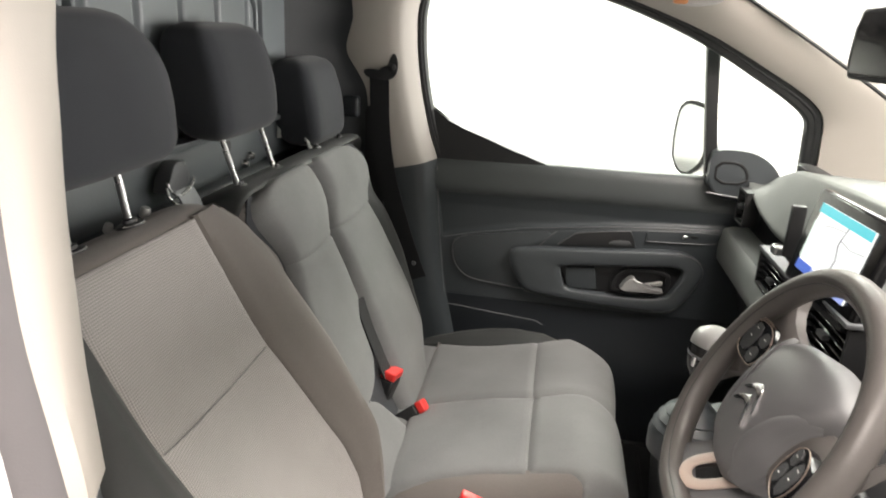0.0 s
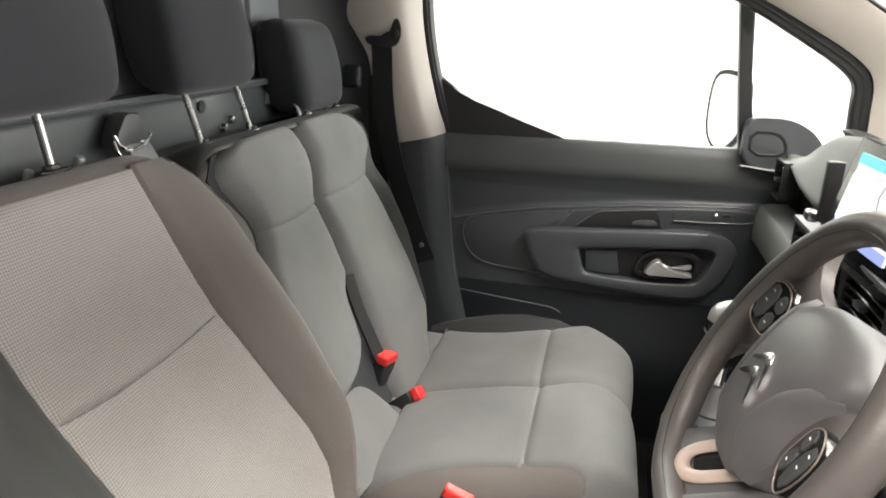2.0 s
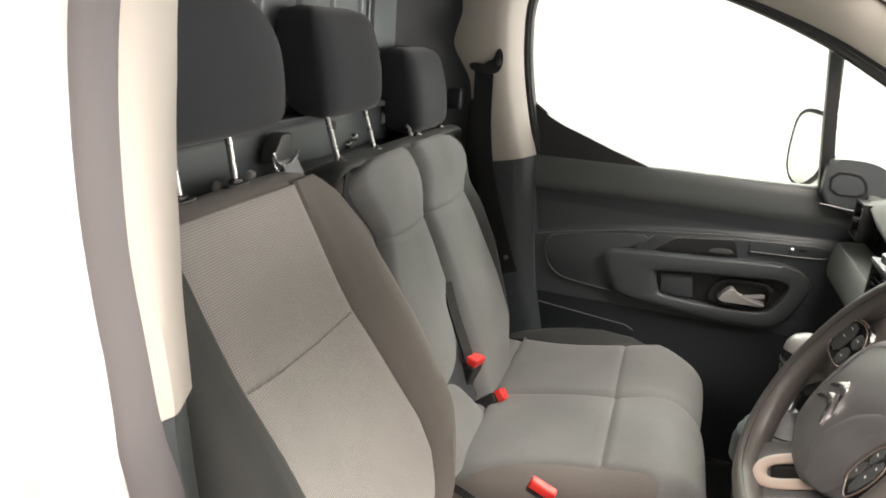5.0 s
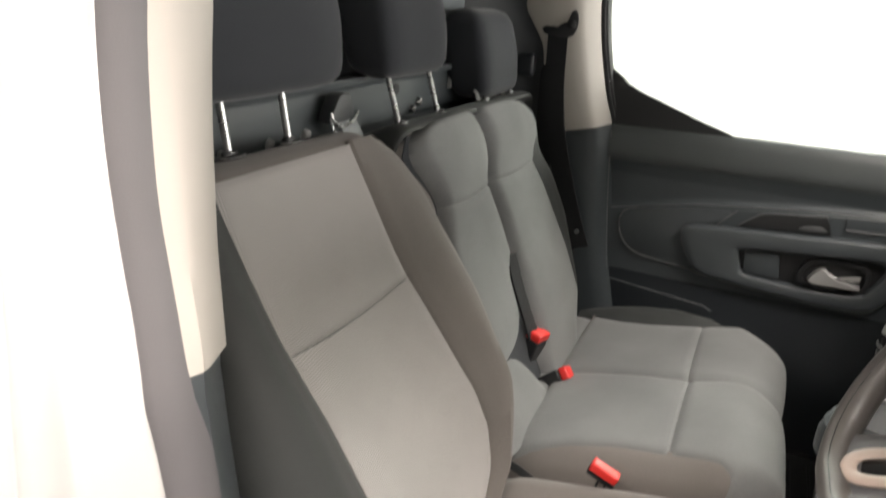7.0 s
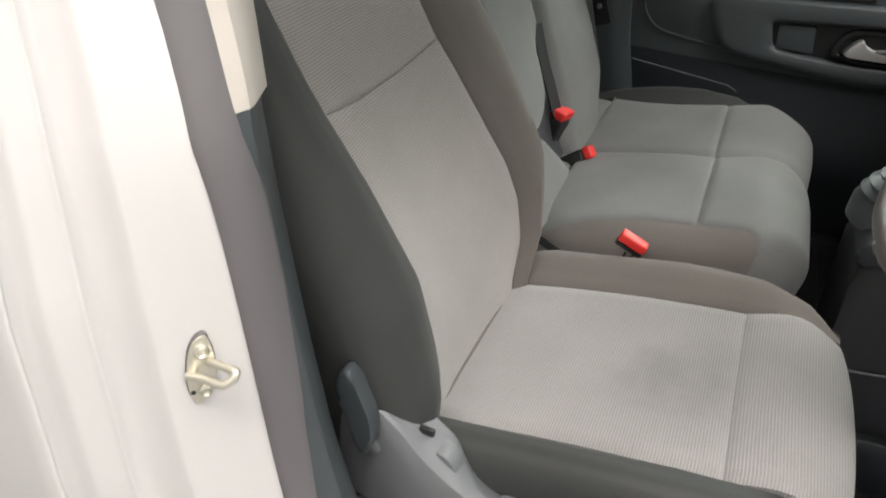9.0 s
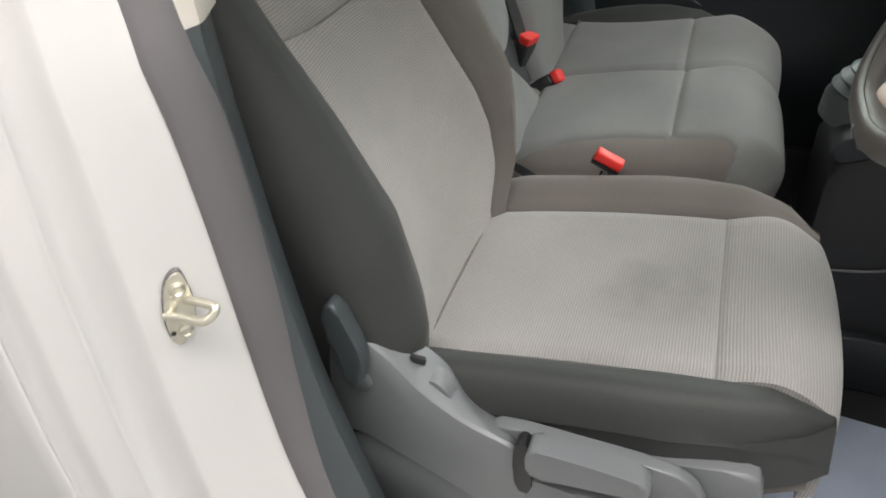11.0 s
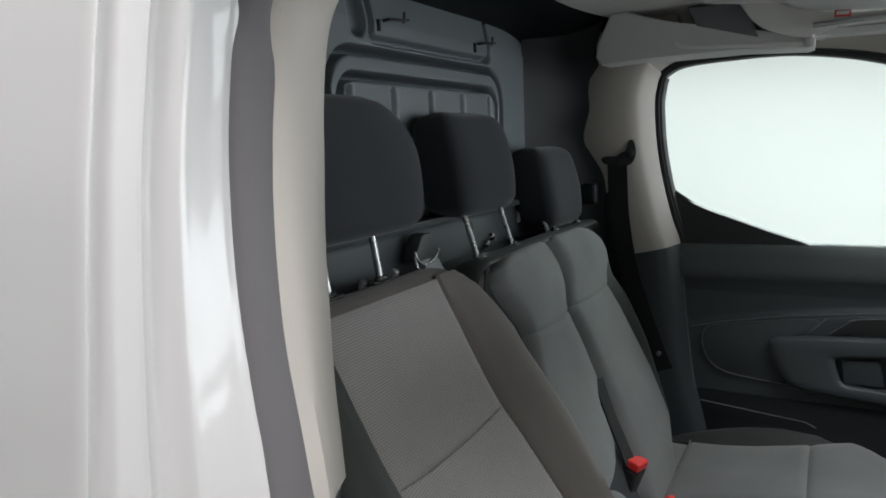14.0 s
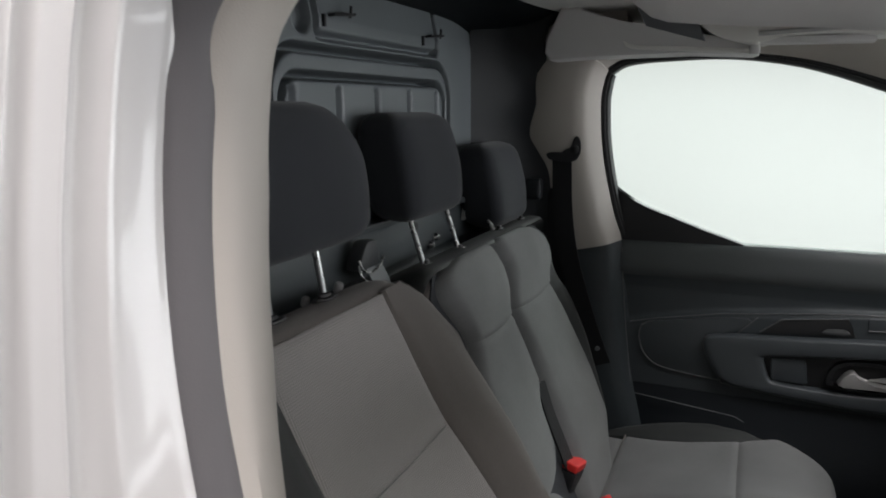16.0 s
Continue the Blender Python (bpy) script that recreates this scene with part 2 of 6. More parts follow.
# ---- mesh helpers ----
def part(name, bm, mat, parent=None, label="", sharp=38):
    """Links a bmesh as one mesh object, as a part where a parent is given."""
    bmesh.ops.recalc_face_normals(bm, faces=bm.faces)
    me = bpy.data.meshes.new(name)
    bm.to_mesh(me)
    bm.free()
    me.polygons.foreach_set("use_smooth", [True] * len(me.polygons))
    me.set_sharp_from_angle(angle=radians(sharp))
    me.materials.append(mat)
    ob = new(name, me)
    if parent is not None:
        ob.parent = parent
        ob.matrix_parent_inverse = Matrix.Translation(parent.location).inverted()
    if label:
        ob["label"] = label
    return ob


def thing(name, at, label, category, group="", kind=""):
    """An Empty at the base of a thing, which carries its parts."""
    ob = new(name)
    ob.location = at
    ob.empty_display_size = 0.05
    return tagged(ob, label, category, group, kind)


def box(x0, x1, y0, y1, z0, z1, bevel=0.006, seg=2, bm=None, m=None):
    own = bmesh.new()
    bmesh.ops.create_cube(own, size=1)
    for v in own.verts:
        v.co = Vector(((x0 + x1) / 2 + v.co.x * (x1 - x0), (y0 + y1) / 2 + v.co.y * (y1 - y0), (z0 + z1) / 2 + v.co.z * (z1 - z0)))
    if bevel:
        bmesh.ops.bevel(own, geom=list(own.edges), offset=bevel, segments=seg, affect="EDGES", profile=0.6)
    if m is not None:
        bmesh.ops.transform(own, matrix=m, verts=own.verts)
    return join(bm, own)


def join(bm, own):
    if bm is None:
        return own
    me = bpy.data.meshes.new("scratch")
    own.to_mesh(me)
    own.free()
    bm.from_mesh(me)
    bpy.data.meshes.remove(me)
    return bm


def soft(pts, rounds=2, closed=True):
    """Corner cutting: rounds off a polyline."""
    for _ in range(rounds):
        out = []
        n = len(pts)
        for i in range(n if closed else n - 1):
            a, b = pts[i], pts[(i + 1) % n]
            out.append(tuple(p * 0.75 + q * 0.25 for p, q in zip(a, b)))
            out.append(tuple(p * 0.25 + q * 0.75 for p, q in zip(a, b)))
        if not closed:
            out = [pts[0]] + out + [pts[-1]]
        pts = out
    return pts


def smooth_line(pts, n):
    """Evenly spread points on a Catmull-Rom curve through pts."""
    p = [Vector(q) for q in pts]
    p = [2 * p[0] - p[1]] + p + [2 * p[-1] - p[-2]]
    out = []
    segs = len(p) - 3
    for k in range(n):
        f = k / (n - 1) * segs
        i = min(int(f), segs - 1)
        t = f - i
        a, b, c, d = p[i : i + 4]
        out.append(0.5 * (2 * b + (c - a) * t + (2 * a - 5 * b + 4 * c - d) * t * t + (3 * b - a - 3 * c + d) * t**3))
    return out


def ramp(x, xs, ys):
    return float(np.interp(x, xs, ys))


def prism(outline, axis, a0, a1, bevel=0.003, seg=2, bm=None, m=None):
    """A flat outline given thickness along an axis: "y" outlines are (x, z), "x" are (y, z), "z" are (x, y)."""
    own = bmesh.new()
    put = {"x": lambda p, a: (a, p[0], p[1]), "y": lambda p, a: (p[0], a, p[1]), "z": lambda p, a: (p[0], p[1], a)}[axis]
    lo = [own.verts.new(put(p, a0)) for p in outline]
    hi = [own.verts.new(put(p, a1)) for p in outline]
    n = len(outline)
    own.faces.new(lo[::-1])
    own.faces.new(hi)
    for i in range(n):
        own.faces.new((lo[i], lo[(i + 1) % n], hi[(i + 1) % n], hi[i]))
    if bevel:
        rim = [e for e in own.edges if (e.verts[0] in lo) == (e.verts[1] in lo)]
        bmesh.ops.bevel(own, geom=rim, offset=bevel, segments=seg, affect="EDGES", profile=0.6, clamp_overlap=True)
    if m is not None:
        bmesh.ops.transform(own, matrix=m, verts=own.verts)
    return join(bm, own)


def tube(pts, r, seg=12, closed=False, flat=1.0, up=(0, 0, 1), bm=None, taper=None):
    """A round or flattened bar along a line; flat scales it along the line's own upward side."""
    own = bmesh.new()
    p = [Vector(q) for q in pts]
    n = len(p)
    rings = []
    for i in range(n):
        if closed:
            d = p[(i + 1) % n] - p[i - 1]
        else:
            d = p[min(i + 1, n - 1)] - p[max(i - 1, 0)]
        d.normalize()
        side = d.cross(Vector(up))
        if side.length < 1e-4:
            side = d.cross(Vector((1, 0, 0)))
        side.normalize()
        top = side.cross(d)
        k = r * (taper[i] if taper else 1)
        rings.append([own.verts.new(p[i] + side * k * math.cos(2 * math.pi * j / seg) + top * k * flat * math.sin(2 * math.pi * j / seg)) for j in range(seg)])
    for i in range(n if closed else n - 1):
        a, b = rings[i], rings[(i + 1) % n]
        for j in range(seg):
            own.faces.new((a[j], a[(j + 1) % seg], b[(j + 1) % seg], b[j]))
    if not closed:
        own.faces.new(rings[0][::-1])
        own.faces.new(rings[-1])
    return join(bm, own)


def sheet(fn, nu, nv, bm=None):
    """A surface from fn(u, v), u and v from 0 to 1."""
    own = bmesh.new()
    g = [[own.verts.new(fn(i / nu, j / nv)) for j in range(nv + 1)] for i in range(nu + 1)]
    for i in range(nu):
        for j in range(nv):
            own.faces.new((g[i][j], g[i + 1][j], g[i + 1][j + 1], g[i][j + 1]))
    return join(bm, own)


def slab(fn, nu, nv, drop, bm=None):
    """A surface from fn(u, v) with its rim turned down along drop, and closed beneath."""
    own = bmesh.new()
    drop = Vector(drop)
    g = [[own.verts.new(fn(i / nu, j / nv)) for j in range(nv + 1)] for i in range(nu + 1)]
    for i in range(nu):
        for j in range(nv):
            own.faces.new((g[i][j], g[i + 1][j], g[i + 1][j + 1], g[i][j + 1]))
    rim = [g[i][0] for i in range(nu + 1)] + [g[nu][j] for j in range(1, nv + 1)] + [g[i][nv] for i in range(nu - 1, -1, -1)] + [g[0][j] for j in range(nv - 1, 0, -1)]
    low = [own.verts.new(v.co + drop) for v in rim]
    n = len(rim)
    for i in range(n):
        own.faces.new((rim[i], rim[(i + 1) % n], low[(i + 1) % n], low[i]))
    own.faces.new(low)
    return join(bm, own)


def lathe(profile, m, seg=20, bm=None):
    """A turned shape: profile of (radius, height) about the local z axis of m."""
    own = bmesh.new()
    rings = []
    for r, h in profile:
        rings.append([own.verts.new(m @ Vector((r * math.cos(2 * math.pi * k / seg), r * math.sin(2 * math.pi * k / seg), h))) for k in range(seg)])
    for a, b in zip(rings, rings[1:]):
        for k in range(seg):
            own.faces.new((a[k], a[(k + 1) % seg], b[(k + 1) % seg], b[k]))
    own.faces.new(rings[0][::-1])
    own.faces.new(rings[-1])
    return join(bm, own)


def edge_dip(w, h, t, soft_w=0.06, depth=0.006):
    """How far a padded panel sinks towards its sewn edges; w and h run from 0 to 1."""
    d = min(w, 1 - w, h, 1 - h)
    return -depth * (1 - min(1, d / soft_w)) ** 2


# ---- the booth ----
def setting(name, bm, mat, label):
    return tagged(part(name, bm, mat), label, name.split("_")[0], kind="structure")


setting("ground", box(-6, 7, -5, 5, -0.1, 0, 0), FLOORW, "unseen smooth booth floor, toned down to cut bounced light")
setting("wall_north", box(-6, 7, 5, 5.2, 0, 4, 0), WALLW, "plain white booth wall")
setting("wall_south", box(-6, 7, -5.2, -5, 0, 4, 0), WALLG, "unseen booth wall, greyed to cut bounced light")
setting("wall_east", box(7, 7.2, -5.2, 5.2, 0, 4, 0), WALLW, "plain white booth wall")
setting("wall_west", box(-6.2, -6, -5.2, 5.2, 0, 4, 0), WALLW, "plain white booth wall")
setting("ceiling_booth", box(-6.2, 7.2, -5.2, 5.2, 4, 4.2, 0), WALLW, "plain white booth ceiling")

# ---- the van's shell ----
ZS = [0.40, 0.55, 0.73, 0.83, 0.92, 1.03, 1.118, 1.20, 1.30, 1.40, 1.48, 1.52, 1.545, 1.56]
XS = [0.21, 0.168, 0.117, 0.097, 0.083, 0.068, 0.057, 0.030, 0.003, -0.014, -0.014, 0.002, 0.03, 0.07]


def lean(z):
    """How far the pillar trims stand from the middle of the van at a height."""
    return ramp(z, [0.4, 1.1, 1.3, 1.45, 1.56, 1.66], [0.72, 0.71, 0.675, 0.65, 0.635, 0.60])


# line of the door opening in (x, z): up the B pillar, along the roof rail, down the A pillar
OPEN = [(x, z) for x, z in zip(XS, ZS)] + [(0.16, 1.566), (0.29, 1.566), (0.43, 1.548), (0.565, 1.508), (0.69, 1.460), (0.80, 1.405), (0.92, 1.338), (0.968, 1.29), (0.98, 1.22), (0.99, 1.12)]
OPEN = [tuple(p) for p in smooth_line([(x, 0, z) for x, z in OPEN], 120)]


def near_shift(z):
    """The driver's pillar stands a little further forward at its top."""
    return ramp(z, [1.12, 1.25, 1.45], [0.0, 0.006, 0.009])


def far_shift(z):
    return ramp(z, [1.16, 1.28, 1.42, 1.50, 1.56], [0.0, 0.009, 0.019, 0.019, 0.0])


# the driver's rubber seal: its outer and inner edge at each height
SEAL_Z = [0.45, 0.55, 0.60, 0.675, 0.76, 0.83, 0.90, 0.98, 1.05, 1.10, 1.136, 1.18, 1.245, 1.30, 1.37, 1.446, 1.50]
SEAL_OUT = [0.155, 0.120, 0.106, 0.086, 0.073, 0.067, 0.061, 0.054, 0.047, 0.0395, 0.0275, 0.009, -0.0115, -0.025, -0.034, -0.039, -0.030]
SEAL_IN = [0.185, 0.150, 0.134, 0.110, 0.097, 0.0905, 0.084, 0.0745, 0.068, 0.060, 0.0475, 0.0315, 0.0125, 0.001, -0.009, -0.015, -0.006]


def seal_edge(z, xs):
    """An edge of the seal, rounded off along its length."""
    return sum(ramp(z + d / 100, SEAL_Z, xs) for d in range(-7, 8)) / 15


def along_opening(profile, side, lo, hi, closed=False, extra=0.0, slim=False, grow=False, low=None):
    """Sweeps a profile of (a, b) along the door opening: a towards the opening's middle, b outwards from the trim."""
    own = bmesh.new()
    rows = []
    for i in range(lo, hi):
        x, _, z = OPEN[i]
        xa, _, za = OPEN[max(i - 1, 0)]
        xb, _, zb = OPEN[min(i + 1, len(OPEN) - 1)]
        d = Vector((xb - xa, 0, zb - za)).normalized()
        n = Vector((d.z, 0, -d.x))
        k = ramp(z, [0.8, 1.0, 1.25], [0.70, 0.72, 1.0]) if slim and i < 90 else 1.0
        wide = ramp(x, [0.0, 0.3, 0.6, 0.95], [0.55, 0.55, 0.8, 1.15]) if grow else 1.0
        f = ramp(z, [1.14, 1.38], [1.0, 0.0]) if low else 0.0
        mix = [(a + (c - a) * f, b + (e - b) * f) for (a, b), (c, e) in zip(profile, low or profile)]
        pr = [(a * wide if a > 0 else a if a > -0.018 else -0.018 + (a + 0.018) * k, b if b < 0.0225 else 0.0225 + (b - 0.0225) * k) for a, b in mix]
        fwd = (near_shift(z) if side < 0 else far_shift(z)) if i < 60 and x < 0.10 else 0.0
        if slim and side < 0:
            # between the seal's own edges beside the pillar, of even width along the roof
            f = ramp(z, [1.45, 1.50], [0.0, 1.0]) if i < 60 else 1.0
            left = (seal_edge(z, SEAL_OUT) - x - fwd) / max(0.5, n.x) * (1 - f) - 0.035 * f
            right = (seal_edge(z, SEAL_IN) - x - fwd) / max(0.5, n.x) * (1 - f) - 0.010 * f
            pr = [(right + (a + 0.012) / 0.031 * (right - left), b) for a, b in profile]
        rows.append([own.verts.new((x + fwd + n.x * a, side * (lean(z) + b + extra), z + n.z * a)) for a, b in pr])
    m = len(profile)
    for r, s in zip(rows, rows[1:]):
        for k in range(m if closed else m - 1):
            own.faces.new((r[k], r[(k + 1) % m], s[(k + 1) % m], s[k]))
    if closed:
        own.faces.new(rows[0][::-1])
        own.faces.new(rows[-1])
    return own


def round_profile(cx, cy, rx, ry, n=14):
    return [(cx + rx * math.cos(2 * math.pi * k / n), cy + ry * math.sin(2 * math.pi * k / n)) for k in range(n)]


iz = {z: min(range(len(OPEN)), key=lambda i: abs(OPEN[i][2] - z) + (10 if i > 90 else 0)) for z in (0.4, 1.112)}
I_TRIM = iz[1.112]
I_TOP = min(range(len(OPEN)), key=lambda i: abs(OPEN[i][0] - 0.10) + (5 if OPEN[i][2] < 1.5 else 0))
N_OPEN = len(OPEN)

for side, where in ((-1, "driver"), (1, "passenger")):
    # upper cream cover of the B pillar, lower black cover, and the rubber lip round the opening
    prof = [(-0.135, -0.055), (-0.12, -0.062), (-0.06, -0.063), (-0.034, -0.058), (-0.022, -0.048), (-0.008, -0.020), (-0.002, -0.008), (0.0, 0.0), (-0.006, 0.010), (-0.03, 0.024), (-0.135, 0.03)]
    full = [(-0.135, -0.055), (-0.12, -0.066), (-0.05, -0.070), (-0.018, -0.067), (-0.004, -0.056), (0.005, -0.032), (0.005, -0.012), (0.002, 0.0), (-0.006, 0.010), (-0.03, 0.024), (-0.135, 0.03)]
    if side > 0:
        prof = [(-0.168, -0.050), (-0.140, -0.060)] + prof[2:-1] + [(-0.168, 0.03)]
    up = along_opening(full if side < 0 else prof, side, I_TRIM, I_TOP, True, low=prof)
    tagged(part("pillar_trim_upper", up, CREAM), f"cream plastic upper pillar cover beside the {where} seat", "pillar trim", kind="structure")
    prof2 = [(-0.19, -0.045), (-0.06, -0.053), (-0.036, -0.050), (-0.024, -0.042), (-0.010, -0.018), (-0.003, -0.006), (-0.001, 0.0), (-0.006, 0.010), (-0.03, 0.024), (-0.19, 0.03)]
    low = along_opening(prof2, side, 0, I_TRIM + 1, True)
    tagged(part("pillar_trim_lower", low, DOORP), f"charcoal plastic lower pillar cover beside the {where} seat", "pillar trim", kind="structure")
    # rubber lip: a broad slanting face with a groove
    lip = along_opening([(-0.014, 0.000), (-0.012, 0.009), (-0.014, 0.0175), (-0.018, 0.0235), (-0.023, 0.0285), (-0.030, 0.0335), (-0.037, 0.0365), (-0.041, 0.0365), (-0.043, 0.034), (-0.0435, 0.026), (-0.03, -0.004)], side, 0, N_OPEN, True, slim=True)
    tagged(part("door_seal", lip, RUBBER if side < 0 else RUBBERB), f"{'grey' if side < 0 else 'black'} rubber door seal round the {where} opening", "door seal", kind="structure")
    # roof rail and A pillar cover in cream, broader where it widens to the windscreen
    own = bmesh.new()
    rows = []
    for i in range(I_TOP - 1, N_OPEN):
        x, _, z = OPEN[i]
        xa, _, za = OPEN[max(i - 1, 0)]
        xb, _, zb = OPEN[min(i + 1, N_OPEN - 1)]
        d = Vector((xb - xa, 0, zb - za)).normalized()
        n = Vector((d.z, 0, -d.x))
        wide = ramp(x, [0.1, 0.5, 0.65, 0.75, 0.92, 0.968, 0.98, 0.99], [0.055, 0.06, 0.085, 0.098, 0.094, 0.120, 0.24, 0.36])
        prof = [(0.0, 0.02), (0.003, -0.003), (-0.10 * wide, -0.014), (-0.45 * wide, -0.030), (-0.9 * wide, -0.048), (-wide, -0.046), (-wide - 0.01, 0.03)]
        rows.append([own.verts.new((x + n.x * a, side * (lean(z) + b), z + n.z * a)) for a, b in prof])
    for r, q in zip(rows, rows[1:]):
        for k in range(len(r)):
            own.faces.new((r[k], r[(k + 1) % len(r)], q[(k + 1) % len(r)], q[k]))
    own.faces.new(rows[0][::-1])
    own.faces.new(rows[-1])
    tagged(part("roof_rail_trim", own, CREAM), f"cream cover of the roof rail and windscreen pillar on the {where} side", "pillar trim", kind="structure")
    edge = [Vector((0.70, side * 0.590, 1.556)), Vector((0.743, side * 0.60, 1.537)), Vector((0.87, side * 0.605, 1.464)), Vector((0.967, side * 0.605, 1.406)), Vector((1.057, side * 0.605, 1.35)), Vector((1.20, side * 0.62, 1.255)), Vector((1.34, side * 0.63, 1.15))]
    tagged(part("windscreen_edge", tube(smooth_line(edge, 30), 0.0042, 8), RUBBERB), f"black rubber edge of the windscreen on the {where} side", "windscreen edge", kind="structure")

tagged(part("pillar_closing", box(-0.24, -0.045, 0.617, 0.655, 1.48, 1.68, 0.004), LINERD), "grey felt filler between far pillar and headliner", "filler", kind="structure")

# white door jamb and body side on the driver's side
JZ = [0.10, 0.45, 0.62, 0.81, 0.98, 1.145, 1.37, 1.50, 1.60, 1.68]
JY = [0.86, 0.875, 0.872, 0.866, 0.854, 0.828, 0.80, 0.775, 0.745, 0.70]


def jamb_row(z, prof):
    out = ramp(z, JZ, JY)
    inn = lean(z) + 0.03
    row = []
    for f, g in prof:
        # f: from the seal (0) to the outer skin (1); g: forward offset in metres
        base = seal_edge(z, SEAL_OUT) + 0.004 if z < 1.49 else ramp(z, [1.49, 1.52, 1.68], [-0.027, -0.024, -0.012])
        row.append(Vector((base + (-0.063 - base) * f + g, -(inn + (out - inn) * f), z)))
    return row


JPROF = [(-0.2, -0.02), (0.0, 0.0), (0.06, 0.002), (0.11, 0.004), (0.14, 0.005), (0.25, 0.008), (0.40, 0.013), (0.47, 0.0155), (0.50, 0.0145), (0.53, 0.003), (0.58, -0.004), (0.65, 0.002), (0.695, 0.008), (0.71, 0.009), (0.73, 0.007),
         (0.80, 0.005), (0.84, 0.004), (0.855, 0.001), (0.875, -0.008), (0.92, -0.010), (0.945, -0.006), (0.965, -0.001), (0.985, 0.0), (1.0, -0.008), (1.0, -0.02)]
bm = bmesh.new()
zz = [0.12 + 1.5 * k / 70 for k in range(71)]
rows = []
for z in zz:
    pts = smooth_line(jamb_row(z, JPROF), 97)
    y_out = -ramp(z, JZ, JY)
    pts += [Vector((x, y_out - 0.012 * math.sin(math.pi * min(1, (-x - 0.08) / 2.4)), z)) for x in (-0.10, -0.14, -0.3, -0.6, -1.2, -2.4)]
    rows.append([bm.verts.new(p) for p in pts])
for r, s in zip(rows, rows[1:]):
    for k in range(len(r) - 1):
        bm.faces.new((r[k], r[k + 1], s[k + 1], s[k]))
tagged(part("wall_body_side", bm, PAINT, sharp=60), "glossy white painted door jamb and side of the van", "body side", kind="structure")
tagged(part("side_moulding", prism(soft([(-2.4, 0.50), (-0.10, 0.50), (-0.075, 0.53), (-0.075, 0.60), (-0.10, 0.63), (-2.4, 0.63)], 1), "y", -0.900, -0.868, 0.006), BLACKP), "charcoal plastic rubbing strip along the white van side", "side moulding", kind="structure")

# far side skin, sill boards, roof, floor, bulkhead
tagged(part("wall_far_side", box(-0.9, -0.16, 0.76, 0.80, 0.2, 1.6, 0.01), PAINT), "white painted outer side of the van behind the passenger door", "body side", kind="structure")
tagged(part("sill_driver", prism(soft([(-0.80, 0.20), (-0.80, 0.40), (-0.70, 0.405), (-0.66, 0.385), (-0.66, 0.20)], 1), "x", 0.12, 1.2, 0.004), PAINT), "white painted door sill under the driver's opening", "sill", kind="structure")
floor = setting("floor", box(-0.3, 1.30, -0.70, 0.76, 0.30, 0.36, 0.01), CARPET, "black carpeted cab floor")
tagged(part("floor_riser", box(-0.26, 0.42, -0.14, 0.62, 0.36, 0.50, 0.02), CARPET), "black carpeted riser under the passenger seats", "floor riser", kind="structure")


def roof(u, v):
    y = -0.74 + 1.48 * v
    x = -0.32 + 1.05 * u
    return Vector((x, y, 1.70 - 0.09 * (abs(y) / 0.74) ** 3 - 0.05 * max(0, (x - 0.5) / 0.23) ** 2))


tagged(part("ceiling", slab(roof, 24, 24, (0, 0, 0.04)), LINER), "pale felt headliner of the cab", "ceiling", kind="structure")


def skin(u, v):
    p = roof(u, v)
    return p + Vector((0, 0, 0.06))


tagged(part("roof_skin", slab(skin, 16, 16, (0, 0, 0.02)), PAINT), "white painted van roof", "roof", kind="structure")

tagged(part("wall_firewall", box(1.20, 1.28, -0.76, 0.76, 0.30, 1.10, 0.01), BLACKP), "black firewall below the dashboard", "firewall", kind="structure")
tagged(part("door_skin", box(0.0, 1.25, 0.765, 0.80, 0.25, 1.10, 0.01), PAINT), "white outer skin of the passenger door", "door skin", kind="structure")
# windscreen between the pillars
ws = sheet(lambda u, v: Vector((1.62 - 0.93 * v - 0.06 * (2 * u - 1) ** 2, (-0.70 + 1.40 * u) * (1 - 0.12 * v), 1.12 + 0.48 * v)), 10, 6)
bmesh.ops.solidify(ws, geom=ws.faces, thickness=0.004)
w1 = tagged(part("window_1", ws, GLASS), "clear sloping windscreen", "windscreen", kind="structure")
w1.visible_shadow = False

# ---- bulkhead behind the seats ----
BX = -0.25


def bulk_depth(y, z):
    """Pressed relief of the steel wall: a raised frame, a sunken field and short upright ribs."""
    d = 0.0

    def rr(y0, y1, z0, z1, r, w):
        cy, cz = (y0 + y1) / 2, (z0 + z1) / 2
        qy, qz = abs(y - cy) - (y1 - y0) / 2 + r, abs(z - cz) - (z1 - z0) / 2 + r
        dist = math.hypot(max(qy, 0), max(qz, 0)) + min(max(qy, qz), 0) - r
        return 1 / (1 + math.exp(max(-40, min(40, dist / w))))

    # two rounded grooves, the edge of the top field, and short upright ribs
    d -= 0.050 * (rr(-0.292, 0.320, 0.85, 1.539, 0.070, 0.0010) - rr(-0.281, 0.308, 0.85, 1.528, 0.060, 0.0010))
    d -= 0.050 * (rr(-0.265, 0.295, 0.85, 1.500, 0.045, 0.0010) - rr(-0.255, 0.285, 0.85, 1.490, 0.037, 0.0010))
    d -= 0.020 * (rr(-0.173, 0.264, 1.549, 1.80, 0.016, 0.0012) - rr(-0.162, 0.252, 1.559, 1.80, 0.010, 0.0012))
    d -= 0.022 * rr(-0.222, -0.184, 1.556, 1.80, 0.018, 0.0016)
    for k in range(5):
        yc = -0.234 + 0.122 * k
        d -= 0.012 * rr(yc - 0.006, yc + 0.006, 0.95, 1.480, 0.006, 0.0018)
    # the wall curves forward to the pillars
    d += -0.6 * max(0, y - 0.335) ** 2 + 0.6 * max(0, -y - 0.45) ** 2
    d -= 0.02 * max(0, z - 1.58) / 0.1
    return d


